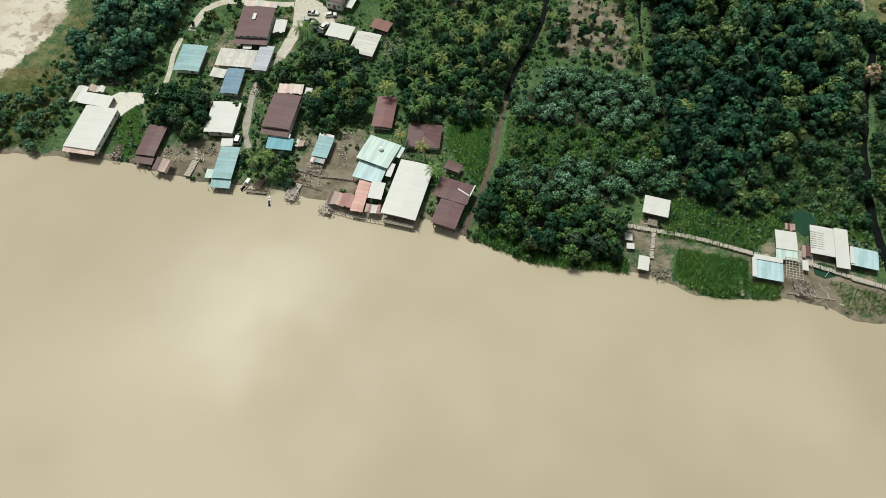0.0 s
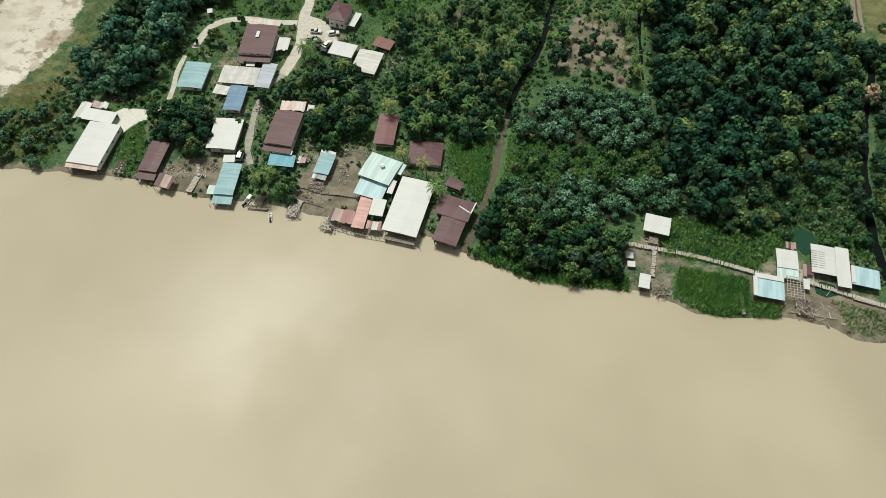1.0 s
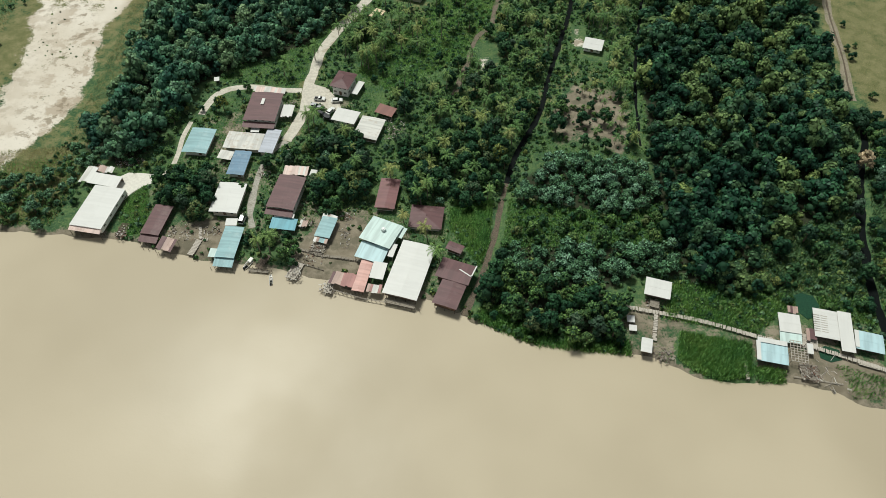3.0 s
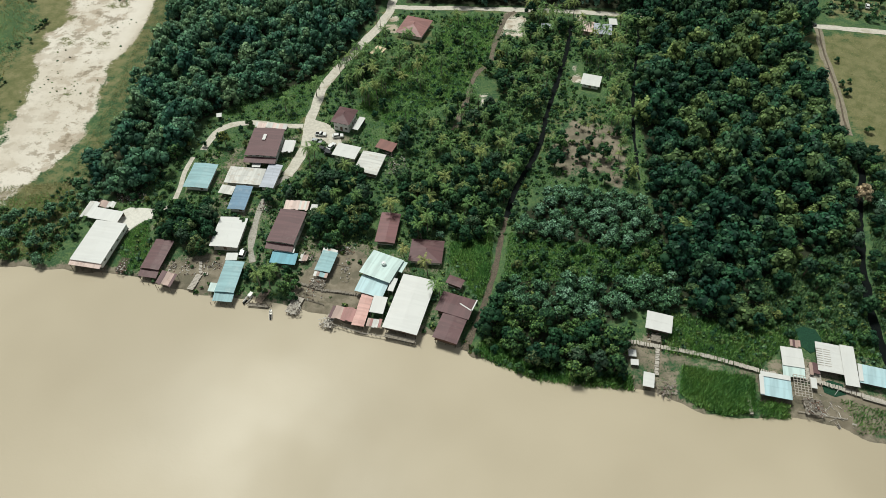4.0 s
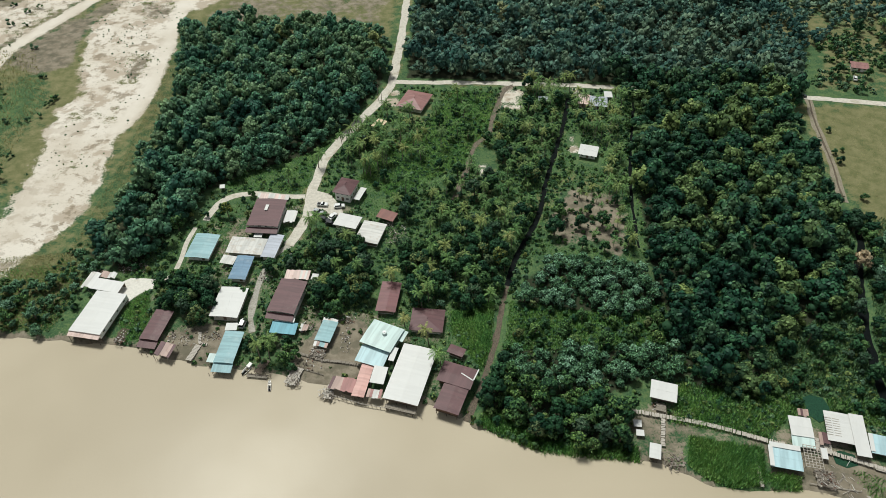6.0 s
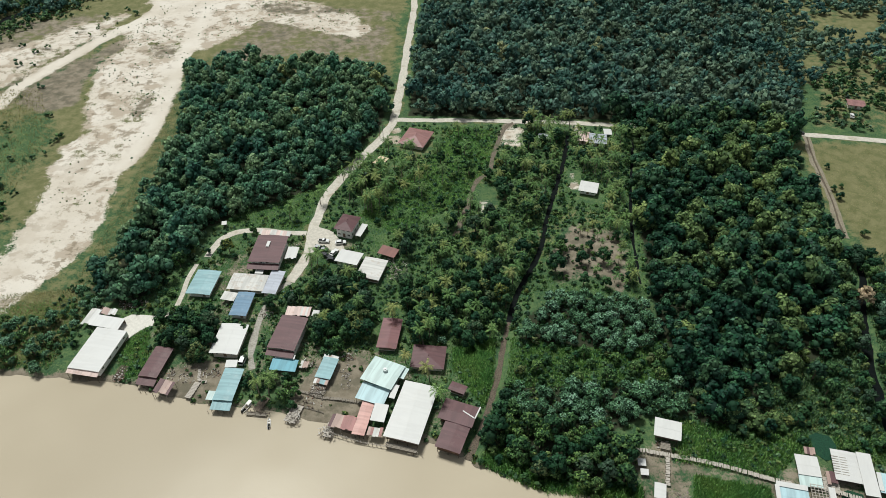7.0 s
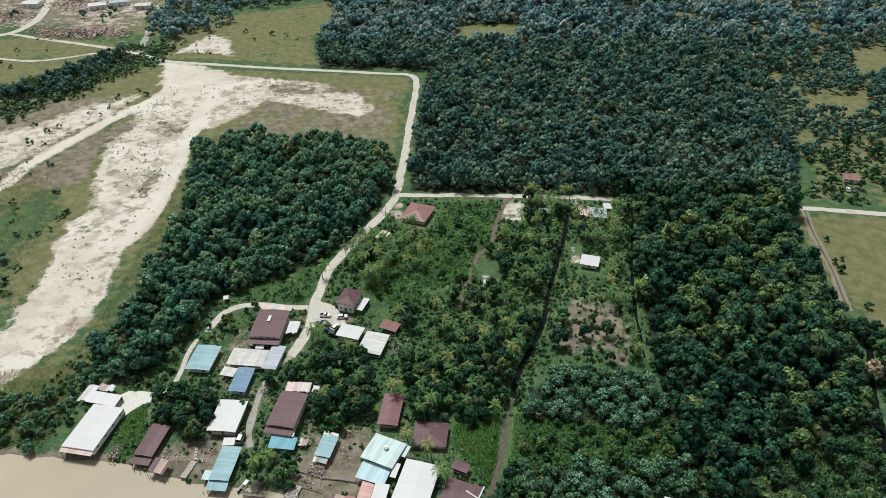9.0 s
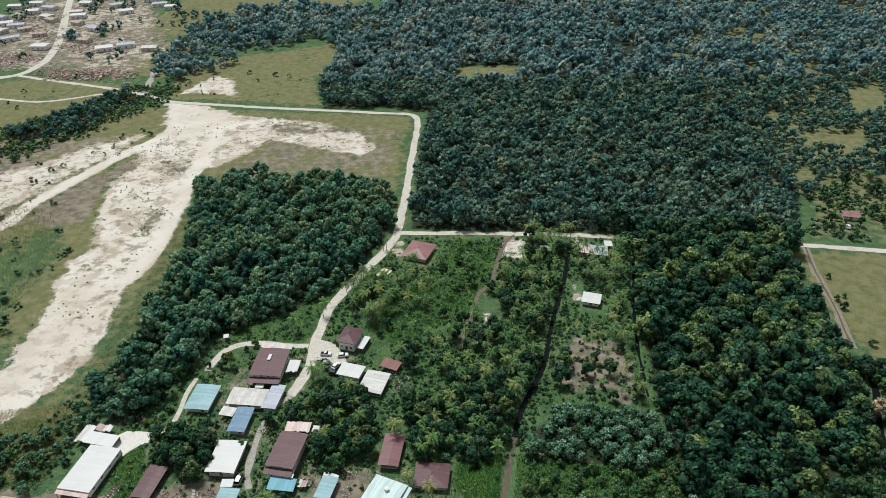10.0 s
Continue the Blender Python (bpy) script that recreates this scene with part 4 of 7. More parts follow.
house("white-roofed village house with cream walls", -72.7, 156.7, 9.6, 13.3, -5, 3.8, R_WHITE, W_CREAM, 0.31, "y", 0.95, 0.5, False, 3, 3, 3)
canopy("small white awning in front of a house", -70.0, 146.9, 3.8, 2.9, 0, 2.7, R_WHITE, 0.2)
house("teal-roofed house on stilts over the river", -68.9, 138.4, 6.3, 12.7, -5, 3.0, R_TEAL, W_BLUE, 0.24, "y", 0.8, 0.9, True, 2, 3, 2, low=(2.9, 0.45, R_TEAL))
canopy("small pale lean-to beside the teal house", -73.6, 134.6, 2.6, 3.3, -6, 2.2, R_MINT, 0.2, deep=-2.6)
# -- second row, west --
house("blue-roofed small house behind the white one", -72.3, 173.7, 6.2, 11.6, -5, 3.0, R_BLUE, W_WHITE, 0.24, "y", 0.85, 0.4, False, 2, 3, 2)
house("teal-roofed house at the wood's edge", -88.7, 184.7, 9.1, 12.6, -6, 3.1, R_TEAL, W_WHITE, 0.34, "y", 0.95, 0.4, False, 2, 3, 2)
house("long white-roofed house across the yard", -72.6, 184.8, 13.4, 8.5, -6, 3.0, R_CREAM, W_CREAM, 0.24, "x", 0.85, 0.4, False, 4, 2, 2)
house("grey-roofed extension beside the white roof", -63.2, 184.7, 5.3, 12.1, -8, 3.0, R_GREY, W_CREAM, 0.17, "y", 0.65, 0.4, False, 2, 3, 0)
canopy("small cream lean-to roof", -77.9, 177.8, 5.2, 4.0, -12, 2.7, R_CREAM, 0.25)
canopy("white linking roof behind the grey extension", -69.6, 191.3, 3.1, 3.6, -2, 2.8, R_WHITE, 0.25)
house("large maroon-roofed house at the junction", -67.8, 200.9, 11.9, 15.6, -4, 5.0, R_BROWN, W_WHITE, 0.41, "y", 0.85, 0.4, False, 4, 4, 3, storeys=2, low=(2.4, 0.8, R_BROWN))
canopy("faded pink back terrace roof", -67.3, 211.2, 12.4, 3.1, -6, 4.0, R_PINK, 0.3, sheets=[R_ROSE, R_ROSE, R_CREAM])
canopy("white carport roof beside the maroon house", -59.2, 200.6, 4.3, 6.8, -5, 2.9, R_WHITE, 0.3, sheets=[R_WHITE, R_WHITE, R_CREAM])
house("large maroon-roofed two-storey house with pale side wall", -53.2, 158.3, 9.4, 14.9, -10, 5.0, R_BROWN, W_WHITE, 0.37, "y", 0.8, 0.5, False, 3, 4, 3, storeys=2, low=(2.2, 0.7, R_BROWN))
canopy("faded pink patched roof behind the maroon house", -51.5, 168.6, 8.4, 4.5, -5, 4.2, R_PINK, 0.3, back=True, sheets=[R_ROSE, R_ROSE, R_CREAM, R_ROSE])
canopy("small white box roof beside the pink one", -45.6, 168.2, 2.4, 3.6, -8, 3.4, R_WHITE, 0.2, back=True)
canopy("blue metal awning at the house front", -52.8, 146.3, 8.6, 4.5, -7, 2.6, R_AWNING, 0.5)
canopy("white front eave roof over the awning", -52.8, 149.2, 6.6, 1.6, -8, 3.5, R_WHITE, 0.2)
house("small teal-roofed hut on mud by the river", -38.7, 144.8, 5.2, 8.6, -13, 3.0, R_TEAL, W_WOOD, 0.2, "y", 0.75, 0.9, True, 2, 2, 2)
canopy("tattered rusty back roof of the teal hut", -37.9, 149.2, 5.0, 1.8, -13, 2.9, R_RUST, 0.2, sheets=[R_RUST, R_CREAM, R_WHITE])
canopy("patched pale front roof of the teal hut", -40.0, 139.6, 4.6, 2.0, -13, 2.5, R_RUST, 0.2, deep=-2.4, sheets=[R_RUST, R_WHITE, R_CREAM, R_TEAL])
canopy("small patched lean-to beside the blue awning", -46.4, 146.6, 2.6, 2.8, -10, 2.3, R_RUST, 0.2, sheets=[R_RUST, R_CREAM])
# -- middle cluster --
house("mint-roofed square house with pale walls", -20.3, 141.1, 10.9, 10.1, -24, 5.2, R_MINT, W_GREEN, 0.24, "x", 0.85, 0.9, True, 3, 3, 3, storeys=2)
canopy("small mint side roof of the square house", -13.9, 141.4, 2.2, 4.4, -24, 4.6, R_MINT, 0.1, deep=-2.6)
canopy("lower mint roof in front of the square house", -23.0, 134.0, 9.4, 6.2, -19, 3.6, R_PALEMINT, 0.5, deep=-2.6, back=True)
house("narrow coral-roofed house on stilts", -25.2, 126.0, 3.9, 12.9, -11, 3.0, R_CORAL, W_PINK, 0.17, "y", 0.65, 1.0, True, 1, 3, 3)
canopy("cream roof annexe between two houses", -20.5, 127.2, 4.4, 6.2, -11, 3.4, R_WHITE, 0.3, deep=-2.6, back=True)
canopy("faded red shed roof over the water", -29.6, 123.5, 3.9, 5.6, -11, 2.9, R_PINK, 0.3, deep=-2.6, back=True, sheets=[R_PINK])
canopy("dark maroon shed roof on poles over mud", -33.3, 124.5, 3.8, 4.8, -16, 2.7, R_BROWN, 0.3, deep=-2.6, sheets=[R_BROWN, R_BROWN, R_RUST])
canopy("rusty grey porch roof at the waterside", -21.5, 121.0, 4.4, 3.0, -11, 2.5, R_RUST, 0.3, deep=-2.6, sheets=[R_RUST, R_CREAM, R_PINK])
house("very large white-roofed riverside hall on stilts", -10.8, 127.6, 11.0, 21.2, -15.5, 3.6, R_WHITE, W_WOOD, 0.25, "y", 0.7, 1.2, True, 4, 6, 5)
canopy("small white side roof of the large hall", -16.4, 134.2, 1.8, 5.2, -15.5, 4.6, R_WHITE, 0.1, deep=-2.6)
house("maroon-roofed riverside house, broad wing", 3.4, 126.9, 10.9, 7.7, -20, 3.8, R_BROWN, W_BROWN, 0.28, "x", 0.75, 1.0, True, 3, 2, 2)
house("maroon-roofed riverside house, front wing", 1.8, 119.4, 7.8, 11.2, -20, 3.5, R_BROWN, W_BROWN, 0.25, "y", 0.6, 1.0, True, 2, 3, 3)
fl = root("roof_flashing", 8.2, 124.6, 4.0, 0, "bent pale metal flashing lying on the maroon roof", "flashing")
for a in (142, 66):
    share("strip", mesh_of("strip", *cuboid(4.6, 0.4, 0.05), R_WHITE["x"]), fl, pose(2.2 * math.cos(radians(a)), 2.2 * math.sin(radians(a)), 0.1, 0, 0, a))
house("long maroon-roofed house among palms", -19.4, 159.7, 6.8, 13.5, -7, 3.0, R_MAROON, W_WOOD, 0.31, "y", 0.85, 0.5, False, 2, 3, 3)
house("square maroon-roofed house behind the hall", -6.1, 149.5, 11.0, 9.7, -6, 3.0, R_BROWN, W_CREAM, 0.9, "hip", 0.85, 0.5, False, 3, 3, 3)
house("tiny maroon-roofed store hut", 3.3, 136.9, 5.4, 3.4, -25, 2.9, R_BROWN, W_BROWN, 0.17, "x", 0.65, 0.3, False, 1, 0, 0, name="hut", category="hut")
# -- junction --
house("two-storey white house with a maroon hip roof", -39.4, 216.2, 7.8, 9.7, -17, 5.4, R_BROWN, W_WHITE, 1.3, "hip", 0.85, 0.2, False, 3, 3, 3, storeys=2)
canopy("white lean-to roof beside the two-storey house", -33.9, 214.4, 2.6, 7.5, -19, 2.9, R_WHITE, 0.25, back=True)
house("white-roofed workshop with a pale yard", -37.1, 198.3, 9.2, 7.0, -17, 3.0, R_WHITE, W_CREAM, 0.2, "x", 0.75, 0.2, False, 2, 2, 2)
house("cream-roofed house with patched sheets", -27.9, 191.9, 9.1, 11.3, -15, 3.0, R_CREAM, W_WOOD, 0.24, "y", 0.75, 0.4, False, 2, 3, 3)
canopy("rusty red shed roof in the trees", -22.4, 201.5, 7.2, 4.8, -24, 2.9, R_DARKRED, 0.4, back=True)
# -- north --
house("red-brown hip-roofed house by the lane", -14.3, 282.4, 12.5, 14.6, -20, 3.2, R_RED, W_CREAM, 1.6, "hip", 1.05, 0.3, False, 3, 3, 3)
house("small tan-roofed open hut", -29.6, 263.3, 4.7, 6.4, -28, 2.9, R_TAN, W_WOOD, 0.17, "y", 0.65, 0.2, False, 1, 1, 1, name="hut", category="hut")
house("white-roofed cabin in the garden clearing", 60.5, 242.7, 7.9, 7.6, -17, 3.0, R_WHITE, W_WHITE, 0.24, "x", 0.75, 0.6, False, 3, 2, 2)
house("blue-grey roofed house among palms", 70.7, 280.8, 8.1, 8.7, -9, 3.0, R_GREY, W_WHITE, 0.31, "x", 0.85, 0.3, False, 3, 2, 2)
house("pink-roofed wing of the palm house", 64.3, 282.6, 4.8, 8.6, -16, 3.0, R_ROSE, W_PINK, 0.24, "y", 0.75, 0.3, False, 1, 0, 2)
canopy("small white shelter behind the palm house", 76.2, 286.9, 3.8, 4.6, -4, 2.8, R_WHITE, 0.3)
canopy("small grey-green shelter in the grove", 46.1, 283.5, 6.0, 3.5, -8, 2.7, R_GREY, 0.3)
house("lone red-roofed house in a far field", 204.7, 312.9, 8.4, 6.6, -16, 3.0, R_RED, W_WHITE, 0.34, "x", 0.85, 0.3, False, 3, 2, 2)
house("white-walled hut at the far field's edge", 225.0, 301.4, 7.0, 6.0, -16, 3.0, R_CREAM, W_WHITE, 0.28, "x", 0.75, 0.3, False, 2, 2, 2)
# -- east shore --
house("white-roofed hut on tall stilts by the footbridge", 65.0, 121.2, 7.8, 6.6, -16, 3.6, R_WHITE, W_WOOD, 0.24, "x", 0.75, 1.4, True, 3, 2, 2, name="hut", category="hut")
house("small white-roofed hut at the landing", 58.4, 101.7, 3.2, 4.8, -14, 2.9, R_WHITE, W_WOOD, 0.12, "y", 0.6, 0.9, True, 1, 1, 1, name="hut", category="hut")
house("sky-blue roofed riverside house on stilts", 93.9, 99.5, 8.6, 6.7, -12, 3.0, R_SKY, W_WHITE, 0.24, "x", 0.75, 1.2, True, 3, 2, 2)
house("white-roofed house with a mint front roof", 101.7, 109.4, 6.2, 6.6, -10, 3.0, R_WHITE, W_GREEN, 0.17, "x", 0.7, 1.2, True, 2, 2, 2, low=(3.2, 0.15, R_MINT))
house("white-roofed house with half its sheets missing", 112.6, 109.1, 7.5, 10.1, -13, 3.0, R_WHITE, W_WOOD, 0.17, "y", 0.7, 1.2, True, 2, 3, 3)
canopy("long white roof strip joined to the house", 117.2, 106.4, 3.9, 13.7, -12, 3.3, R_WHITE, 0.2, deep=-2.0)
house("pale teal-roofed house at the shore", 123.0, 103.2, 7.8, 6.5, -15, 3.0, R_SKY, W_WHITE, 0.2, "x", 0.75, 1.2, True, 3, 2, 2)

canopy("narrow white roof strip along the sky-blue roof", 94.7, 102.9, 8.3, 1.5, -12, 3.35, R_WHITE, 0.12, deep=-2.0)
canopy("narrow white end roof of the sky-blue house", 90.1, 100.2, 1.2, 6.4, -12, 3.32, R_WHITE, 0.05, deep=-2.0)
canopy("white end roof beside the pale teal roof", 119.6, 104.2, 1.2, 5.8, -15, 3.3, R_WHITE, 0.05, deep=-2.0)
canopy("small rusty red porch roof between the shore houses", 107.1, 105.6, 2.8, 4.2, -12, 2.6, R_PINK, 0.2, deep=-2.0, sheets=[R_PINK, R_BROWN, R_RUST])
canopy("small brown lean-to behind the white shore roof", 104.2, 114.2, 3.0, 2.6, -10, 2.6, R_RUST, 0.2, deep=-2.0, sheets=[R_RUST, R_BROWN])
canopy("small white side porch on the plank yard", 105.4, 101.2, 1.9, 3.4, -12, 2.4, R_WHITE, 0.1, deep=-2.0)
canopy("tiny white roadside shelter at the driveway", -89.6, 219.5, 2.0, 2.2, 10, 2.6, R_WHITE, 0.2, back=True)
for yard in ((110, 117, 7, 9, 0), (111.5, 100, 7, 6, 0), (-27.5, 262.5, 9, 11, -28), (-14.3, 281.5, 17, 18, -20), (31.5, 286, 9, 16, 0), (17, 238, 9, 15, 0), (56, 250, 6, 16, 0), (-25, 289, 6, 12, 0), (60.5, 238, 12, 8, -17), (-44, 210, 14, 9, -20)):
    taken(*yard)
# ---------- walkways, jetties, boats, cars, clutter ----------
def plank_way(name, line, width, high, label, category, pitch=0.95, rail=False, deep=-2.0, mat=M_PALETIMBER):
    """A plank walkway on posts: every plank, stringer and post on its own."""
    p = glide(line, pitch)
    h = root(name, p[0][0], p[0][1], LAND, 0, label, category)
    base = np.array(p[0])
    me = mesh_of("plank", *cuboid(width, pitch * 0.86, 0.07), mat)
    for i in range(len(p) - 1):
        d = p[i + 1] - p[i]
        a = math.degrees(math.atan2(d[1], d[0])) - 90
        c = (p[i] + p[i + 1]) / 2 - base
        share("plank", me, h, pose(c[0] + random.uniform(-.12, .12), c[1] + random.uniform(-.12, .12), high - LAND, random.uniform(-4, 4), random.uniform(-3, 3), a + random.uniform(-9, 9)))
    for side in (-1, 1):
        bm = bmesh.new()
        for i in range(0, len(p) - 1, 4):
            q = p[min(i + 4, len(p) - 1)]
            d = (q - p[i]) / (np.hypot(*(q - p[i])) + 1e-9)
            n = np.array([-d[1], d[0]]) * side * width * 0.38
            a, c = p[i] + n - base, q + n - base
            beam(bm, (*a, high - LAND - 0.11), (*c, high - LAND - 0.11), 0.07, 4)
        part("stringer", bm, M_DARKTIMBER, h)
        for i in range(0, len(p), 3):
            j = min(i, len(p) - 2)
            d = (p[j + 1] - p[j]) / (np.hypot(*(p[j + 1] - p[j])) + 1e-9)
            n = np.array([-d[1], d[0]]) * side * width * 0.46
            a = p[i] + n - base
            bm = bmesh.new()
            beam(bm, (*a, deep - 0.75), (*a, high - LAND + (0.95 if rail else 0.05)), 0.07, 5)
            part("post", bm, M_TIMBER, h)
    return h


def heap(name, label, x, y, w, d, n, mats, high=0.9, z=None, seed=0, long=1.25, category="scrap heap", shapes=0.4):
    """A jumble of boards, sheets and boxes, too mixed to count: one mass."""
    rng = np.random.RandomState(seed + int(abs(x * 7 + y)))
    bm = bmesh.new()
    z = LAND if z is None else z
    for i in range(int(n * 1.8)):
        u = rng.normal(size=2) * 0.36
        pos = Matrix.Translation((x + np.clip(u[0], -.55, .55) * w, y + np.clip(u[1], -.55, .55) * d, z + 0.05 + abs(rng.normal()) * high * 0.4))
        rot = Euler((rng.normal() * 0.2, rng.normal() * 0.2, rng.uniform(0, 6.3))).to_matrix().to_4x4()
        dims = (rng.uniform(0.3, 1) * long, rng.uniform(0.07, 0.18), rng.uniform(0.05, 0.1)) if rng.rand() > shapes else (rng.uniform(0.2, 0.9) * long / 2.2, rng.uniform(0.2, 0.7) * long / 2.2, rng.uniform(0.06, 0.45))
        v0, f0 = cuboid(*dims)
        vs = [bm.verts.new(pos @ rot @ Vector(q)) for q in v0]
        k = rng.randint(len(mats))
        for f in f0:
            bm.faces.new([vs[j] for j in f]).material_index = k
    me = bpy.data.meshes.new(name)
    bm.to_mesh(me)
    bm.free()
    for m in mats:
        me.materials.append(m)
    return tagged(new(name, me), label, category, kind="stuff")


def deck(label, x, y, w, d, ang, high, planks=0.35, mat=M_TIMBER, name="deck", deep=-2.6):
    """A timber platform on posts, plank by plank."""
    h = root(name, x, y, LAND, ang, label, "deck", "timber platforms along the bank")
    e = high - LAND
    n = max(3, int(d / planks))
    me = mesh_of("plank", *cuboid(w, d / n * 0.86, 0.06), mat)
    for i in range(n):
        share("plank", me, h, pose(random.uniform(-.12, .12), -d / 2 + d * (i + .5) / n, e + random.uniform(-.02, .02), 0, 0, random.uniform(-1.5, 1.5)))
    for sx in (-0.42, 0.42):
        part("joist", boxes((sx * w - 0.06, sx * w + 0.06, -d / 2, d / 2, e - 0.2, e - 0.06)), M_DARKTIMBER, h)
        for sy in (-0.45, 0, 0.45):
            bm = bmesh.new()
            beam(bm, (sx * w, sy * d, deep - 0.2), (sx * w, sy * d, e - 0.05), 0.08, 6)
            part("post", bm, M_DARKTIMBER, h)
    return h


def boat(label, x, y, ang, length, beam_w, mat, cabin=False):
    """A slim open boat with thwarts, floating."""
    h = root("boat", x, y, 0.0, ang, label, "boat", "boats moored at the bank")
    bm = bmesh.new()
    rings = []
    for i in range(9):
        s = i / 8
        wd = beam_w / 2 * (1 - (2 * s - 1) ** 4 * (1.0 if s > 0.5 else 0.35)) + 0.02
        yy, rise = (s - 0.5) * length, 0.25 * max(0, s - 0.6) ** 1.0
        rings.append([bm.verts.new((sx * wd * k, yy, zz + rise)) for sx, k, zz in ((-1, 1, 0.42), (-1, 0.7, -0.12), (1, 0.7, -0.12), (1, 1, 0.42), (1, 0.86, 0.42), (1, 0.6, 0.0), (-1, 0.6, 0.0), (-1, 0.86, 0.42))])
    for a, c in zip(rings[:-1], rings[1:]):
        for i in range(8):
            bm.faces.new((a[i], a[(i + 1) % 8], c[(i + 1) % 8], c[i]))
    bm.faces.new(rings[0][::-1]), bm.faces.new(rings[-1])
    part("hull", bm, mat, h)
    for s in (-0.25, 0.0, 0.22):
        part("thwart", boxes((-beam_w * 0.38, beam_w * 0.38, s * length - 0.12, s * length + 0.12, 0.26, 0.31)), M_TIMBER, h)
    if cabin:
        part("cabin", boxes((-beam_w * 0.34, beam_w * 0.34, -0.1 * length, 0.18 * length, 0.31, 1.15)), W_WHITE, h)
        part("windscreen", boxes((-beam_w * 0.3, beam_w * 0.3, 0.18 * length + 0.004, 0.18 * length + 0.05, 0.6, 1.05)), M_GLASS, h)
        bm = bmesh.new()
        box(bm, -0.22, 0.22, -0.5 * length - 0.35, -0.5 * length - 0.02, 0.1, 0.95)
        part("outboard_motor", bm, M_TYRE, h)
    return h


def car_paint(name, col):
    return plain(name, col, 0.3, 0.1, vary=0.05, soil=0.1, spec=0.5)


def car(label, x, y, ang, paint, pickup=False, van=False):
    h = root("car", x, y, LAND + 0.16, ang, label, "car", "cars parked in the village")
    bm = bmesh.new()
    side = [(-2.1, 0.35), (2.1, 0.35), (2.15, 0.75), (1.95, 0.92), (1.0, 1.0), (-2.0, 1.0), (-2.15, 0.8)]
    a, c = [bm.verts.new((px, -0.84, pz)) for px, pz in side], [bm.verts.new((px, 0.84, pz)) for px, pz in side]
    bm.faces.new(a[::-1]), bm.faces.new(c)
    for i in range(7):
        bm.faces.new((a[i], a[(i + 1) % 7], c[(i + 1) % 7], c[i]))
    body = part("body", bm, paint, h)
    x0, x1 = (-2.0, 1.2) if van else ((-0.5, 0.9) if pickup else (-1.7, 0.9))
    bm = bmesh.new()
    lo, hi = [(x0, 0.78), (x1, 0.78)], [(x0 + 0.25, 0.66), (x1 - 0.6, 0.66)]
    z1 = 1.85 if van else 1.5
    b0 = [bm.verts.new((px, s * py, 1.0)) for px, py in lo for s in (-1, 1)]
    b1 = [bm.verts.new((px, s * py, z1)) for px, py in hi for s in (-1, 1)]
    for q in ((0, 1, 3, 2), ):
        bm.faces.new([b0[i] for i in q][::-1]), bm.faces.new([b1[i] for i in q])
    for i, j in ((0, 1), (1, 3), (3, 2), (2, 0)):
        bm.faces.new((b0[i], b0[j], b1[j], b1[i]))
    part("cabin_glass", bm, M_GLASS, h)
    part("roof", boxes((x0 + 0.2, x1 - 0.55, -0.68, 0.68, z1 + 0.003, z1 + 0.06)), paint, h)
    if pickup:
        part("bed_liner", boxes((-1.95, -0.65, -0.7, 0.7, 1.003, 1.03)), M_TYRE, body)
    for sx in (-1.3, 1.3):
        for sy in (-0.78, 0.78):
            bm = bmesh.new()
            beam(bm, (sx, sy - 0.11, 0.32), (sx, sy + 0.11, 0.32), 0.32, 12)
            w = part("wheel", bm, M_TYRE, h)
            bm = bmesh.new()
            beam(bm, (sx, sy * 1.0 + math.copysign(0.112, sy), 0.32), (sx, sy + math.copysign(0.13, sy), 0.32), 0.18, 10)
            part("rim", bm, M_METAL, w)
    for sy in (-0.62, 0.62):
        part("headlight", boxes((2.1, 2.16, sy - 0.16, sy + 0.16, 0.62, 0.76)), M_FRAME, h)
    return h


CAR_WHITE, CAR_SILVER, CAR_DARK = car_paint("white_car_paint", (0.66, 0.66, 0.64)), car_paint("silver_car_paint", (0.38, 0.39, 0.40)), car_paint("dark_car_paint", (0.025, 0.027, 0.03))
car("white pickup parked on the gravel yard", -48.3, 209.6, -4, CAR_WHITE, True)
car("white car parked before the two-storey house", -41.6, 208.6, 8, CAR_WHITE)
car("silver car parked beside the lane", -49.4, 205.4, -12, CAR_SILVER)
car("dark car parked nose to the hedge", -46.4, 200.8, -22, CAR_DARK)
car("dark saloon parked behind another", -43.6, 198.4, -16, CAR_DARK)
car("white car parked by the workshop", -43.4, 202.6, 60, CAR_WHITE)
car("white van parked in the alley", -67.0, 149.2, 82, CAR_WHITE, van=True)
car("white car in the far yard", 199.0, 303.0, 70, CAR_WHITE)
car("dark car standing on the lane by a field", 167.5, 287.6, -6, CAR_DARK)
boat("white open boat with blue trim and motor", -61.8, 132.6, -28, 6.2, 1.7, W_WHITE, True)
boat("small white longboat at the bank", -54.2, 125.6, 8, 4.2, 1.0, W_WHITE)
boat("weathered wooden longboat drawn up on mud", -80.0, 140.0, -8, 5.6, 1.2, M_TIMBER)
boat("slim grey wooden canoe below the huts", 108.6, 90.6, 14, 5.2, 0.9, M_PALETIMBER)

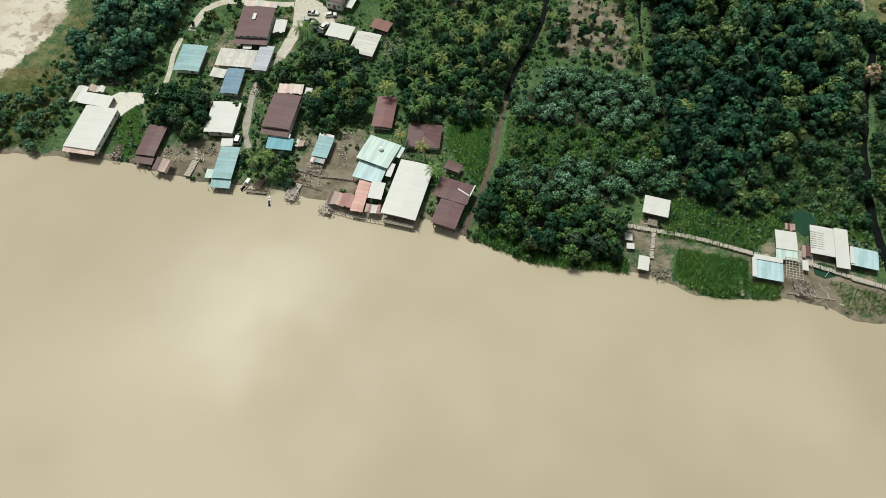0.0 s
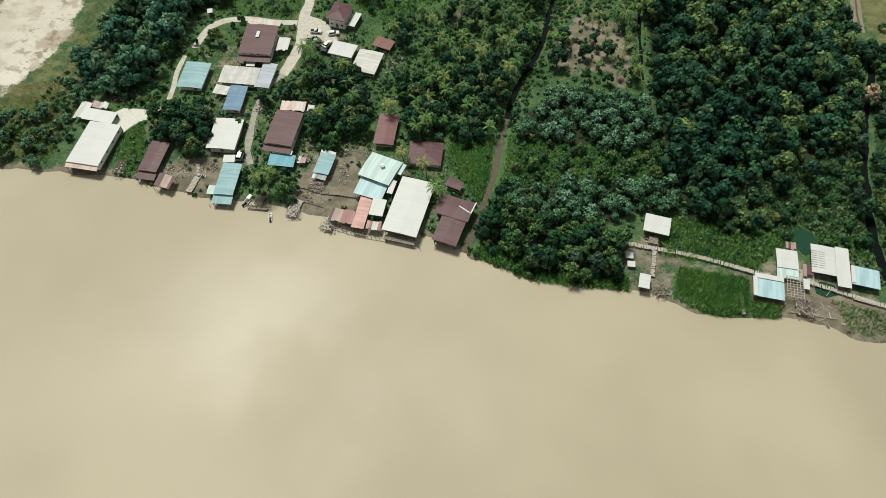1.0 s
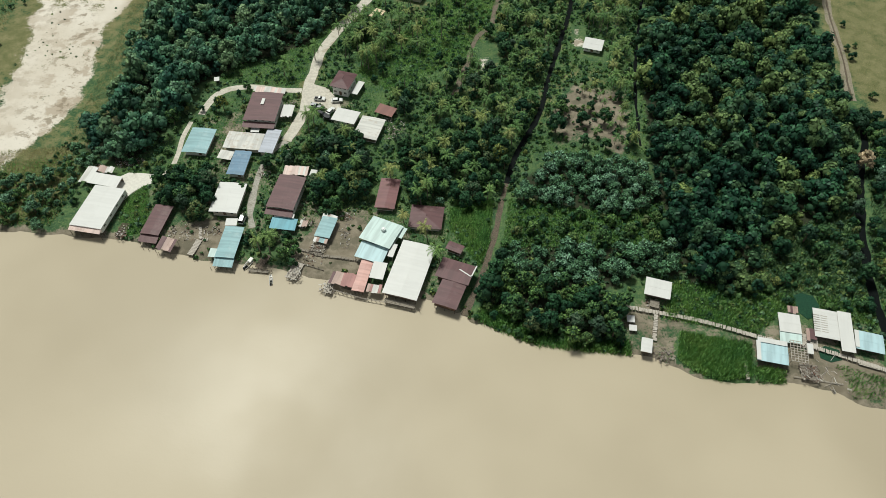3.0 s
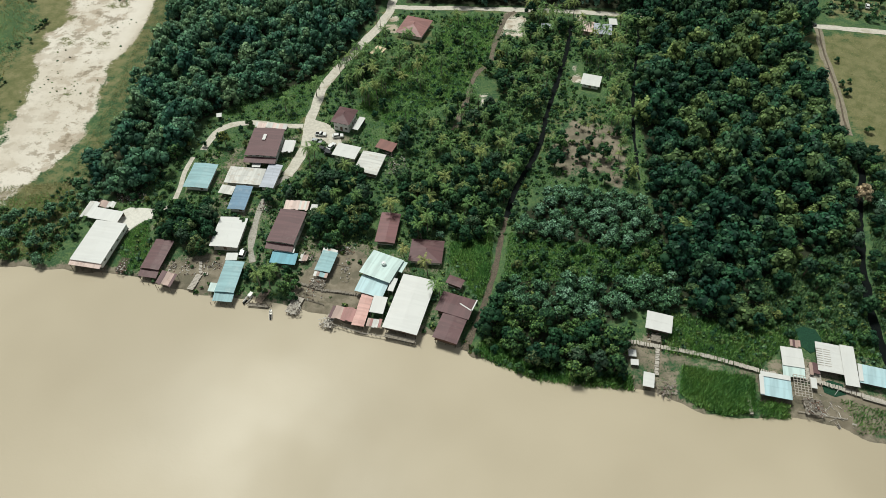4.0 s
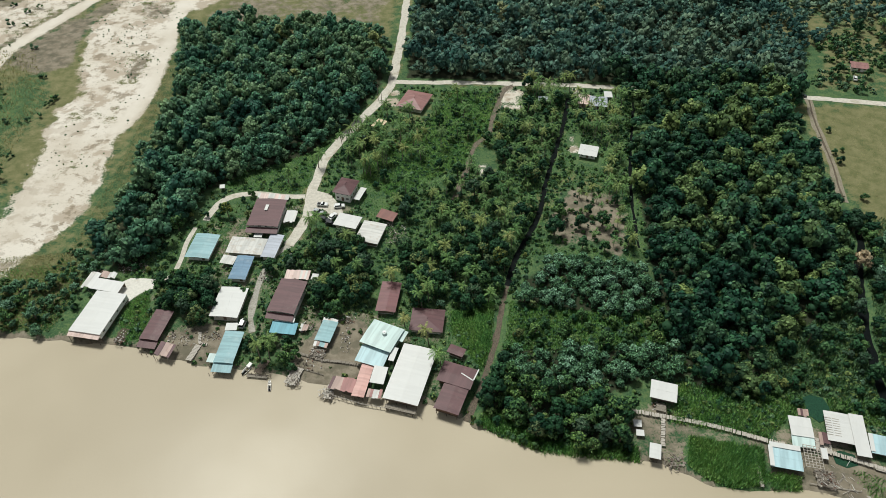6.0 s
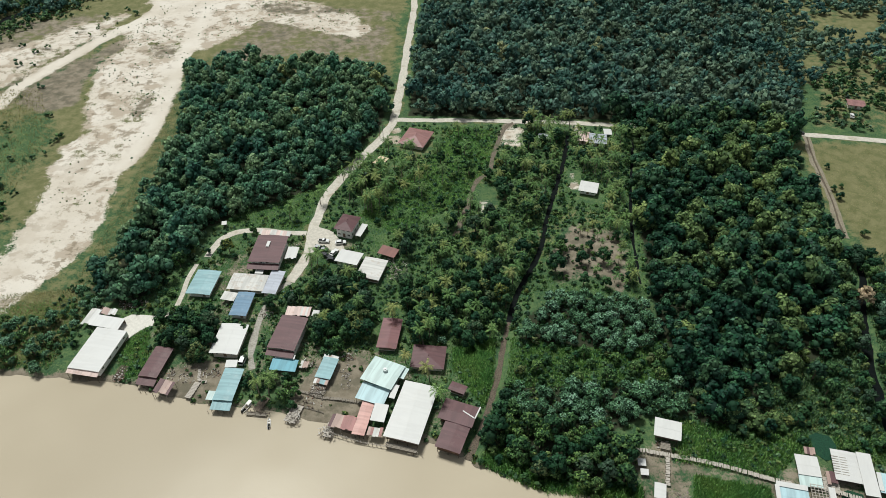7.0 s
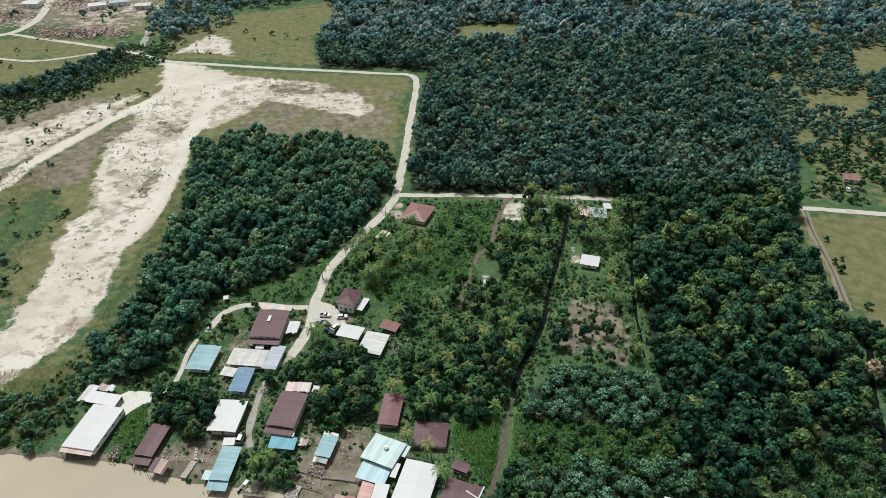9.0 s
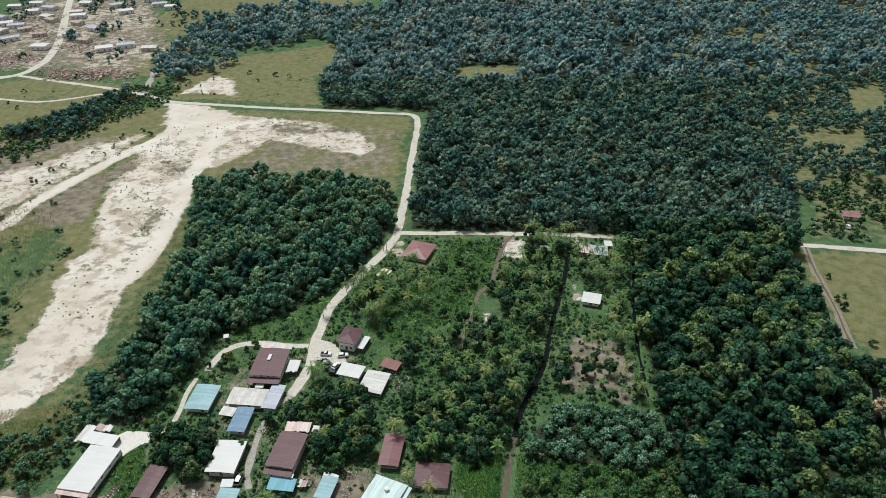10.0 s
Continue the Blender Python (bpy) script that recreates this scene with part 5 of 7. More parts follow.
plank_way("footbridge", [(38, 119.5), (49, 117), (63, 114), (76, 111), (91, 106), (96, 104.6)], 1.35, 1.5, "long pale plank footbridge on posts", "footbridge", 0.45)
plank_way("footbridge", [(104, 103.4), (113, 100), (122, 96.4), (136, 91)], 1.3, 1.5, "plank footbridge behind the shore houses", "footbridge", 0.45)
plank_way("jetty", [(63.4, 113), (62.2, 108), (61.4, 104.2)], 1.2, 1.45, "narrow plank walk down to the landing", "jetty", 0.5)
plank_way("jetty", [(86.6, 101), (86.0, 96), (85.6, 92)], 1.0, 1.3, "narrow plank jetty beside the blue house", "jetty", 0.5)
plank_way("jetty", [(-34.5, 134), (-29, 133), (-26.6, 132.3)], 0.9, 1.3, "grey plank walk to the mint house", "jetty", 0.5, mat=M_TIMBER)
plank_way("jetty", [(-52, 138.5), (-46, 137), (-40, 134.8), (-34.5, 134)], 0.9, 1.2, "crooked grey plank walk over the mud", "jetty", 0.5, mat=M_TIMBER)
plank_way("jetty", [(-80.5, 146), (-79.3, 141.5), (-77, 141)], 1.0, 1.1, "worn plank walk on the muddy bank", "jetty", 0.5)
deck("pale plank landing on the mud", -80.4, 137.6, 2.0, 6.4, -16, 1.1, 0.5, M_PALETIMBER)
deck("low timber landing stage with mooring posts", -58.6, 128.8, 6.6, 1.2, -6, 0.7, 0.4)
deck("brown plank boat deck by the palm", -57.6, 132.2, 2.6, 5.6, -24, 1.2, 0.4, M_DARKTIMBER)
deck("littered pale plank platform at the waterside", -47.0, 128.6, 3.4, 6.6, -20, 1.2, 0.4, M_PALETIMBER)
deck("plank porch in front of the small teal hut", -40.8, 137.4, 4.6, 3.2, -13, 1.4, 0.4)
deck("open plank platform with pale posts", -35.4, 122.6, 2.4, 5.0, -14, 1.3, 0.4, M_PALETIMBER)
deck("narrow front deck of the large hall", -13.6, 116.4, 9.6, 1.6, -15.5, 1.5, 0.4)
deck("timber side deck by the long house", -105.6, 144.6, 3.0, 5.6, -12, 1.2, 0.4, M_DARKTIMBER)
deck("cluttered plank platform over the water", 103.6, 94.2, 5.0, 5.2, -10, 1.3, 0.4)
deck("plank yard between the shore houses", 106.8, 104.2, 4.2, 4.4, -12, 1.5, 0.4, M_PALETIMBER)
deck("pale plank landing by the teal house", 121.2, 96.6, 5.6, 1.6, -20, 1.4, 0.4, M_PALETIMBER)
deck("entrance porch of the hut on stilts", 63.6, 116.6, 2.8, 2.6, -16, 1.8, 0.4)

def posts(label, a, c, n, top, mat=M_PALETIMBER, rail=True):
    """A row of uneven stilts with a loose rail, along a bank front."""
    h = root("stilts", a[0], a[1], 0, 0, label, "posts", "stilts along the bank")
    for i in range(n):
        s = i / (n - 1)
        px, py = (c[0] - a[0]) * s + random.uniform(-.25, .25), (c[1] - a[1]) * s + random.uniform(-.4, .4)
        bm = bmesh.new()
        beam(bm, (px, py, -2.4), (px + random.uniform(-.12, .12), py + random.uniform(-.12, .12), top * random.uniform(0.75, 1.2)), 0.085, 6)
        part("post", bm, mat if i % 3 else M_TIMBER, h)
    if rail:
        for z in (0.55, 0.8):
            bm = bmesh.new()
            beam(bm, (0, 0, top * z), (c[0] - a[0], c[1] - a[1], top * z + random.uniform(-.1, .1)), 0.06, 5)
            part("rail", bm, mat, h)


posts("pale stilts with a rail before the salmon roofs", (-37.0, 122.4), (-26.0, 118.6), 9, 1.7)
posts("pale uneven stilts under the patched porch", (-26.0, 118.6), (-16.8, 116.8), 8, 1.5)
posts("short white stilts before the large hall", (-17.0, 117.2), (-7.4, 114.6), 9, 1.5, M_PALETIMBER, False)
posts("thin posts in the water by the maroon roof", (-97.0, 137.2), (-86.0, 134.6), 7, 1.3, M_TIMBER, False)
posts("mooring posts in front of the teal house", (-74.0, 130.0), (-66.0, 128.2), 6, 1.2, M_TIMBER, False)
posts("old posts standing in the flooded yard", (-50.0, 133.0), (-38.0, 129.0), 9, 1.5, M_TIMBER)
posts("fence posts across the muddy yard", (-43.0, 147.0), (-31.0, 144.0), 8, 1.5, M_TIMBER)
posts("crooked posts at the cluttered landing", (99.0, 93.0), (112.0, 90.6), 9, 1.4)
posts("mooring posts by the wooden boat deck", (-61.6, 129.6), (-54.6, 128.6), 6, 1.4, M_DARKTIMBER)

# a roof frame that never got its sheets
fr = root("roof_frame", 101.6, 99.8, LAND, -12, "bare pale timber roof frame without sheets", "timber frame")
taken(101.6, 99.8, 4.8, 7.0, -12)
for i in range(9):
    part("rafter", boxes((-2.4, 2.4, -3.4 + i * 0.85 - 0.07, -3.4 + i * 0.85 + 0.07, 2.3, 2.42)), M_PALETIMBER, fr)
for i in range(6):
    part("batten", boxes((-2.3 + i * 0.92 - 0.06, -2.3 + i * 0.92 + 0.06, -3.5, 3.5, 2.424, 2.5)), M_PALETIMBER, fr)
for sx in (-2.2, 2.2):
    for sy in (-3.2, 0, 3.2):
        bm = bmesh.new()
        beam(bm, (sx, sy, -2.6), (sx, sy, 2.3), 0.08, 6)
        part("post", bm, M_TIMBER, fr)
# battens left where sheets are gone from the roof of the shore house
bt = root("roof_battens", 110.8, 109.6, LAND, -13, "rows of pale battens laid on a half-stripped roof", "battens")
for j in (-1.1, 1.1):
    for i in range(8):
        part("batten", boxes((j - 0.9, j + 0.9, -3.2 + i * 0.8, -3.04 + i * 0.8, 2.43, 2.49)), M_PALETIMBER, bt)
# tank on the mint roof
tk = root("water_tank", -19.6, 141.6, 5.42, 0, "round pale water tank on the mint roof", "water tank")
bm = bmesh.new()
beam(bm, (0, 0, 0), (0, 0, 0.9), 0.75, 16)
part("tank", bm, M_TANK, tk)
bm = bmesh.new()
beam(bm, (0, 0, 0.9), (0, 0, 1.08), 0.3, 12)
part("lid", bm, M_METAL, tk)
# skylight strip and roof vent of the maroon house
sk = root("skylight", -68.2, 203.0, 5.7, -4, "pale rectangular skylight sheet on the maroon roof", "skylight")
part("sheet", boxes((-0.6, 0.6, -1.6, 1.6, 0.0, 0.08)), R_WHITE["y"], sk)
# small two-panel shed at the east landing
canopy("small shed with two white roof panels", 55.4, 111.0, 2.3, 2.2, -6, 2.2, R_WHITE, 0.2, back=True)
canopy("small low shed with a white roof panel", 55.6, 108.0, 2.3, 1.9, -6, 2.0, R_WHITE, 0.2)
# lane-side poles
for px, py in ((-31.6, 285.6), (-29.9, 284.2)):
    po = root("utility_pole", px, py, LAND, 0, "slim grey utility pole beside the lane", "utility pole", "utility poles")
    bm = bmesh.new()
    beam(bm, (0, 0, -0.3), (0, 0, 8.0), 0.14, 8, 0.1)
    part("pole", bm, M_TIMBER, po)
    part("crossarm", boxes((-0.9, 0.9, -0.05, 0.05, 7.5, 7.62)), M_DARKTIMBER, po)

M_RUSTY = plain("rusty_sheet", (0.20, 0.11, 0.08), 0.8, vary=0.4, scale=2)
JUNK = [M_SCRAP, M_SCRAPWHITE, M_TIMBER, M_PALETIMBER, M_DARKTIMBER, M_RUSTY, M_DARKTIMBER]
PALEJUNK = [M_SCRAPWHITE, M_PALETIMBER, M_SCRAP, M_TIMBER, M_SCRAP]
for args in (("scrap_heap", "heap of pale boards and sheets on the platform", -47.0, 128.4, 3.6, 6.2, 46, PALEJUNK, 0.5, 1.25), ("scrap_heap", "boards and baskets before the teal hut", -40.8, 137.2, 4.4, 4.0, 44, JUNK, 0.6, 1.42),
             ("scrap_heap", "stacked firewood and boards by the awning", -45.6, 147.8, 3.4, 3.4, 40, JUNK), ("scrap_heap", "pile of boards in a muddy yard", -32.4, 151.0, 4.0, 3.0, 40, JUNK), ("scrap_heap", "pale boards lying on mud", -32.4, 143.0, 2.4, 9.0, 26, PALEJUNK, 0.2), ("scrap_heap", "flotsam and boards along the plank walk", -44.0, 133.0, 9.0, 4.0, 40, JUNK, 0.3), ("scrap_heap", "tools and boards on the bank mud", -84.0, 144.0, 5.0, 6.0, 30, JUNK, 0.3), ("scrap_heap", "crates and boards under the salmon roofs", -36.6, 122.0, 3.0, 3.0, 26, PALEJUNK, 0.8, 0.9),
             ("scrap_heap", "white rubble and sheets among the trees", -18.6, 192.6, 6.5, 8.0, 70, PALEJUNK), ("scrap_heap", "broken white wall by the rusty shed", -22.0, 199.0, 3.0, 3.0, 26, PALEJUNK), ("scrap_heap", "junk and sheets behind the sheds", -112.0, 175.4, 9.0, 4.0, 70, JUNK),
             ("scrap_heap", "poles and sheets by the pale shed", -122.5, 172.6, 5.0, 3.0, 36, JUNK), ("scrap_heap", "household clutter in the alley yard", -63.4, 172.0, 4.0, 6.0, 40, JUNK), ("scrap_heap", "clutter and planks by the long house", -105.4, 143.4, 3.0, 5.0, 30, JUNK, 0.5, 1.25),
             ("scrap_heap", "boards and drums on the cluttered platform", 103.6, 93.8, 4.8, 5.0, 60, JUNK, 0.7, 1.36), ("scrap_heap", "pale poles and logs on the muddy shore", 108.6, 94.6, 4.5, 7.0, 12, PALEJUNK, 0.3, 0.6, 3, 4.0, "scrap heap", 0.1), ("scrap_heap", "driftwood on the shore mud", 118.0, 90.2, 9.0, 5.0, 40, JUNK, 0.3, 0.3, 4, 3.0),
             ("scrap_heap", "dead branches at the landing", 63.6, 99.8, 5.0, 5.0, 40, [M_DARKTIMBER, M_TIMBER, M_SCRAP], 0.4, 0.5, 5, 2.6), ("scrap_heap", "boards below the hut on stilts", 63.0, 117.6, 3.0, 2.6, 26, JUNK), ("scrap_heap", "parts and planks in the parking yard", -48.0, 203.0, 5.0, 3.0, 34, JUNK, 0.4),
             ("scrap_heap", "rusty sheets on the maroon house's side", -89.4, 143.4, 2.0, 4.6, 24, JUNK, 0.5), ("scrap_heap", "mixed boards on the open platform", -35.4, 122.6, 2.6, 5.0, 30, PALEJUNK, 0.5, 1.36), ("scrap_heap", "laundry and boards in the west yard", -76.0, 144.6, 5.0, 3.0, 30, JUNK, 0.4),
             ("scrap_heap", "things stored beside the carport", -59.0, 206.4, 3.0, 4.0, 26, JUNK), ("scrap_heap", "blue tarpaulin and boards under trees", -57.4, 181.0, 3.0, 4.0, 16, [M_TARP, M_TARP, M_SCRAPWHITE], 0.8)):
    heap(*args)

# the distant town: small houses and the rubble of razed rows
M_RUBBLE = plain("brick_rubble", (0.46, 0.29, 0.23), 0.95, vary=0.5, scale=1.2, dirt=(0.58, 0.53, 0.46), soil=0.8)
TOWN = [house(lab, x, y, w, d, a, e, rf, wl_, 0.8, "x", 0.5, 0.3, False, 3, 2, 2, group="houses of the distant town")
        for lab, x, y, w, d, a, e, rf, wl_ in (("distant white-roofed town house", -384.0, 749.0, 15.0, 11.0, 12, 4.5, R_WHITE, W_WHITE), ("distant cream-roofed town house", -266.0, 627.0, 14.0, 10.0, 5, 4.2, R_CREAM, W_CREAM),
                                               ("distant rusty-roofed town house", -391.0, 679.0, 13.0, 9.0, 18, 4.0, R_RUST, W_CREAM), ("distant grey-roofed town house", -430.0, 712.0, 16.0, 10.0, 15, 4.4, R_GREY, W_WHITE))]
town_rng = random.Random(9)
for x, y in [(-466, 748), (-442, 771), (-406, 733), (-408, 660), (-355, 678), (-310, 629), (-404, 808), (-366, 793), (-430, 783), (-372, 640), (-288, 640), (-450, 725), (-420, 750), (-470, 790), (-345, 700), (-395, 770), (-440, 690), (-338, 655),
             (-375, 720), (-320, 800), (-300, 780), (-345, 770), (-415, 700), (-480, 720), (-330, 820), (-455, 810), (-390, 830), (-425, 650)]:
    copy_thing(town_rng.choice(TOWN), pose(x + town_rng.uniform(-5, 5), y + town_rng.uniform(-5, 5), LAND, 0, 0, town_rng.uniform(-30, 40)))
    taken(x, y, 15, 12, 0)
for i, (x, y, w, d, n) in enumerate(((-300, 551, 40, 12, 150), (-268, 556, 30, 14, 120), (-325, 566, 24, 14, 90), (-372, 600, 34, 26, 150), (-395, 585, 40, 20, 120), (-310, 622, 46, 12, 110), (-372, 668, 30, 14, 70), (-430, 745, 50, 30, 160), (-300, 561, 44, 14, 240), (-285, 566, 26, 10, 130), (-330, 640, 60, 16, 160), (-385, 606, 30, 22, 160), (-400, 700, 40, 30, 120))):
    heap("rubble", "pale and red rubble of razed buildings", x, y, w, d, n, [M_RUBBLE, M_RUBBLE, M_RUBBLE, M_SCRAPWHITE, M_SCRAP], 2.0, None, 20 + i, 6.0, "rubble")
ribbon("track_3", glide([(-229, 513), (-233, 530), (-237, 548), (-245, 588), (-250, 612)]), 5.0, M_ALLEY, LAND + 0.13, "pale sandy gully track by the stream", "track", 0.5)

# ---------- vegetation ----------
def ico(sub):
    bm = bmesh.new()
    bmesh.ops.create_icosphere(bm, subdivisions=sub, radius=1.0)
    v = np.array([q.co[:] for q in bm.verts])
    f = np.array([[q.index for q in p.verts] for p in bm.faces])
    bm.free()
    return v, f


ICO = {0: (np.array([(1, 0, 0), (0, 1, 0), (-1, 0, 0), (0, -1, 0), (0, 0, 1), (0, 0, -1)], float), np.array([(0, 1, 4), (1, 2, 4), (2, 3, 4), (3, 0, 4), (1, 0, 5), (2, 1, 5), (3, 2, 5), (0, 3, 5)])), 1: ico(1)}


def unit(a):
    return a / (np.linalg.norm(a, axis=1)[:, None] + 1e-9)


def leaves_on(rng, centres, radii, n, size, loose=0.3, slim=0.62):
    """n leaf clumps (folded four-sided sheets, two triangles each) on the skins of round masses. loose: how far they turn out of the skin."""
    k = rng.randint(0, len(centres), n)
    d = rng.normal(size=(n, 3))
    d[:, 2] = d[:, 2] * 0.8 + 0.3
    d = unit(d)
    p = centres[k] + d * radii[k] * rng.uniform(0.80, 1.16, (n, 1))
    nrm = unit(d + rng.normal(size=(n, 3)) * loose + np.array([0, 0, 0.25]))
    a = unit(np.cross(nrm, rng.normal(size=(n, 3))))
    b = np.cross(nrm, a)
    s = size * rng.uniform(0.6, 1.35, (n, 1))
    v = np.stack([p - a * s * 0.85, p - b * s * slim - nrm * s * 0.12, p + a * s * 0.85 - nrm * s * 0.22, p + b * s * slim - nrm * s * 0.12], 1)
    soft_n = unit(d * (1 - loose * 0.6) + nrm * loose + (centres[k] - centres.mean(0)) / (radii.mean() * 3.2))
    face_up = np.einsum("ij,ij->i", np.cross(v[:, 1] - v[:, 0], v[:, 2] - v[:, 0]), soft_n) < 0
    v[face_up] = v[face_up][:, [0, 3, 2, 1]]
    i = np.arange(n)[:, None] * 4
    f = np.concatenate([i + np.array([[0, 1, 2]]), i + np.array([[0, 2, 3]])])
    return v.reshape(-1, 3), f, np.repeat(soft_n, 4, 0), np.repeat(k, 4)


def crown(rng, r, h, lobes, leaves, size, sub=1, base=0.0, loose=0.3, slim=0.62):
    """A crown of uneven leafy masses: r its radius, h its height, standing on base. Gives vertices, triangles, the inner ones, normals and each mass's own tone."""
    n = lobes
    rho, az = np.sqrt((np.arange(n) + rng.uniform(0.2, 0.8, n)) / n) * 0.74, np.arange(n) * 2.39996 + rng.uniform(-0.5, 0.5, n)
    rho[0] *= 0.4
    c = np.stack([rho * np.cos(az) * r, rho * np.sin(az) * r, base + h * (0.82 - 0.72 * rho ** 2 + rng.uniform(-0.12, 0.10, n))], 1)
    low = max(1, n // 4)
    c[-low:, 2] = base + h * rng.uniform(0.25, 0.42, low)
    rad = np.repeat(rng.uniform(0.24, 0.42, (n, 1)) * r, 3, 1) * np.array([1, 1, min(1.0, 0.5 * h / r + 0.2)])
    rad[-low:] *= 1.3
    V, F, N, at = [], [], [], 0
    bv, bf = ICO[sub]
    for q, rr in zip(c, rad):
        V.append(q + bv * rr * 0.84 * rng.uniform(0.8, 1.15, (len(bv), 1)))
        F.append(bf + at)
        N.append(unit(bv))
        at += len(bv)
    lv, lf, ln, lk = leaves_on(rng, c, rad, leaves, size, loose, slim)
    own = rng.uniform(-0.5, 0.5, n)
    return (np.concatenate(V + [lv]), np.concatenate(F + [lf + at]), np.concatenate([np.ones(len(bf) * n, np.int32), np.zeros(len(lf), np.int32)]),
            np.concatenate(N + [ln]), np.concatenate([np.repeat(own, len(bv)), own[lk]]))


def tri_mesh(name, V, F, mat, tone=None, core=None, normals=None):
    me = bpy.data.meshes.new(name)
    V, F = np.asarray(V, np.float32), np.asarray(F, np.int32)
    me.vertices.add(len(V)); me.vertices.foreach_set("co", V.ravel())
    me.loops.add(len(F) * 3); me.loops.foreach_set("vertex_index", F.ravel())
    me.polygons.add(len(F)); me.polygons.foreach_set("loop_start", np.arange(0, len(F) * 3, 3, dtype=np.int32))
    me.update(calc_edges=True)
    me.materials.append(mat)
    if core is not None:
        me.materials.append(CORE_SHADE[mat.name])
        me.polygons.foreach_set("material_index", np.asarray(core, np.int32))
    if tone is not None:
        a = me.attributes.new("tone", "FLOAT", "POINT")
        a.data.foreach_set("value", np.asarray(tone, np.float32))
    if normals is not None:      # the leaves of a mass share its round shading
        me.polygons.foreach_set("use_smooth", [True] * len(F))
        a = me.attributes.new("custom_normal", "FLOAT_VECTOR", "POINT")
        a.data.foreach_set("vector", np.asarray(normals, np.float32).ravel())
    return me


def trunk_mesh(rng, high, r, limbs, spread):
    bm = bmesh.new()
    top = Vector((rng.uniform(-.3, .3), rng.uniform(-.3, .3), high))
    beam(bm, (0, 0, -0.4), top * 0.55, r, 7, r * 0.7)
    beam(bm, top * 0.55, top, r * 0.7, 7, r * 0.35)
    for i in range(limbs):
        a = 2 * math.pi * (i + rng.uniform(0, .6)) / limbs
        s = top * rng.uniform(0.5, 0.85)
        beam(bm, s, s + Vector((math.cos(a) * spread, math.sin(a) * spread, spread * rng.uniform(.5, .9))), r * 0.4, 5, r * 0.15)
    return bm


def make_tree(name, seed, r, high, mat, label, lobes=13, leaves=330, size=0.5, category="tree", bark=M_BARK, stem=0.22, loose=0.3, slim=0.62):
    rng = np.random.RandomState(seed)
    t = root(name, 0, 0, -100, 0, label, category, "trees of the riverside")
    part("trunk", trunk_mesh(rng, high * 0.7, r * 0.07 + 0.05, 5, r * 0.55), bark, t)
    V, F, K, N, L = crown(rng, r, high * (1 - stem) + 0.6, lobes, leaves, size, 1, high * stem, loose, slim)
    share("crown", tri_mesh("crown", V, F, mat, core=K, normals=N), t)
    return t


def make_palm(name, seed, high, mat, label, fronds=17, reach=3.6):
    rng = np.random.RandomState(seed)
    t = root(name, 0, 0, -100, 0, label, "palm tree", "coconut palms of the grove")
    bm = bmesh.new()
    lean = Vector((rng.uniform(-1.2, 1.2), rng.uniform(-1.2, 1.2), 0))
    pts = [Vector((0, 0, -0.4)) + lean * (s * s) + Vector((0, 0, (high + 0.4) * s)) for s in (0, .25, .5, .75, 1)]
    for a, c, r0 in zip(pts[:-1], pts[1:], (0.22, 0.17, 0.15, 0.14)):
        beam(bm, a, c, r0, 7, r0 * 0.88)
    part("trunk", bm, M_PALMBARK, t)
    V, F = [], []
    for i in range(fronds):
        az = 2 * math.pi * (i * 0.381966 + rng.uniform(-.03, .03))
        el = radians(rng.uniform(-25, 62) if i > 3 else rng.uniform(55, 80))
        L = reach * rng.uniform(0.85, 1.15)
        d = np.array([math.cos(az), math.sin(az)])
        side = np.array([-d[1], d[0], 0])
        p, ang, n = np.array(pts[-1]), el, 9
        spine = [p]
        for k in range(n):
            p = p + np.array([d[0] * math.cos(ang), d[1] * math.cos(ang), math.sin(ang)]) * L / n
            ang -= radians(rng.uniform(8, 14))
            spine.append(p)
        for k in range(n):
            a0, a1 = spine[k], spine[k + 1]
            wide = 0.66 * math.sin(math.pi * min(0.98, (k + 1.2) / (n + 1.4))) ** 0.7
            for sgn in (-1, 1):
                at = len(V)
                tip = (a0 + a1) / 2 + side * sgn * wide + (a1 - a0) * 0.7 - np.array([0, 0, wide * 0.45])
                V += [a0, a0 + (a1 - a0) * 0.92, tip]
                F.append([at, at + 1, at + 2])
    share("crown", tri_mesh("crown", V, F, mat), t)
    return t


def place(proto, x, y, z=None, turn=None, size=1.0, squash=1.0):
    z = float(land_height(np.array(x), np.array(y))) if z is None else z
    return copy_thing(proto, pose(x, y, z, 0, 0, random.uniform(0, 360) if turn is None else turn) @ Matrix.Diagonal((size, size, size * squash, 1)))


TREES = [make_tree("tree", 11 + i, r, hh, M_TREE, "dense dark green broadleaf tree") for i, (r, hh) in enumerate(((3.4, 8.5), (3.0, 8.0), (3.9, 9.5), (2.6, 7.0), (3.2, 9.0)))]
PALES = [make_tree("shrub", 31 + i, r, hh, M_PALE, "pale blue-green large-leaved tall shrub", 10, 380, 0.5, "shrub", stem=0.25, loose=0.85, slim=0.36) for i, (r, hh) in enumerate(((2.3, 4.6), (2.8, 5.2), (2.0, 4.0)))]
PALMS = [make_palm("coconut_palm", 51 + i, hh, M_PALM, "coconut palm with arching green fronds", 17, 3.5) for i, hh in enumerate((7.0, 8.5, 6.0, 9.5))]
BUSHES = [make_tree("bush", 71 + i, r, hh, M_TREE, "rounded green garden shrub", 7, 190, 0.4, "bush", stem=0.12) for i, (r, hh) in enumerate(((1.6, 2.8), (2.0, 3.2), (1.3, 2.2)))]

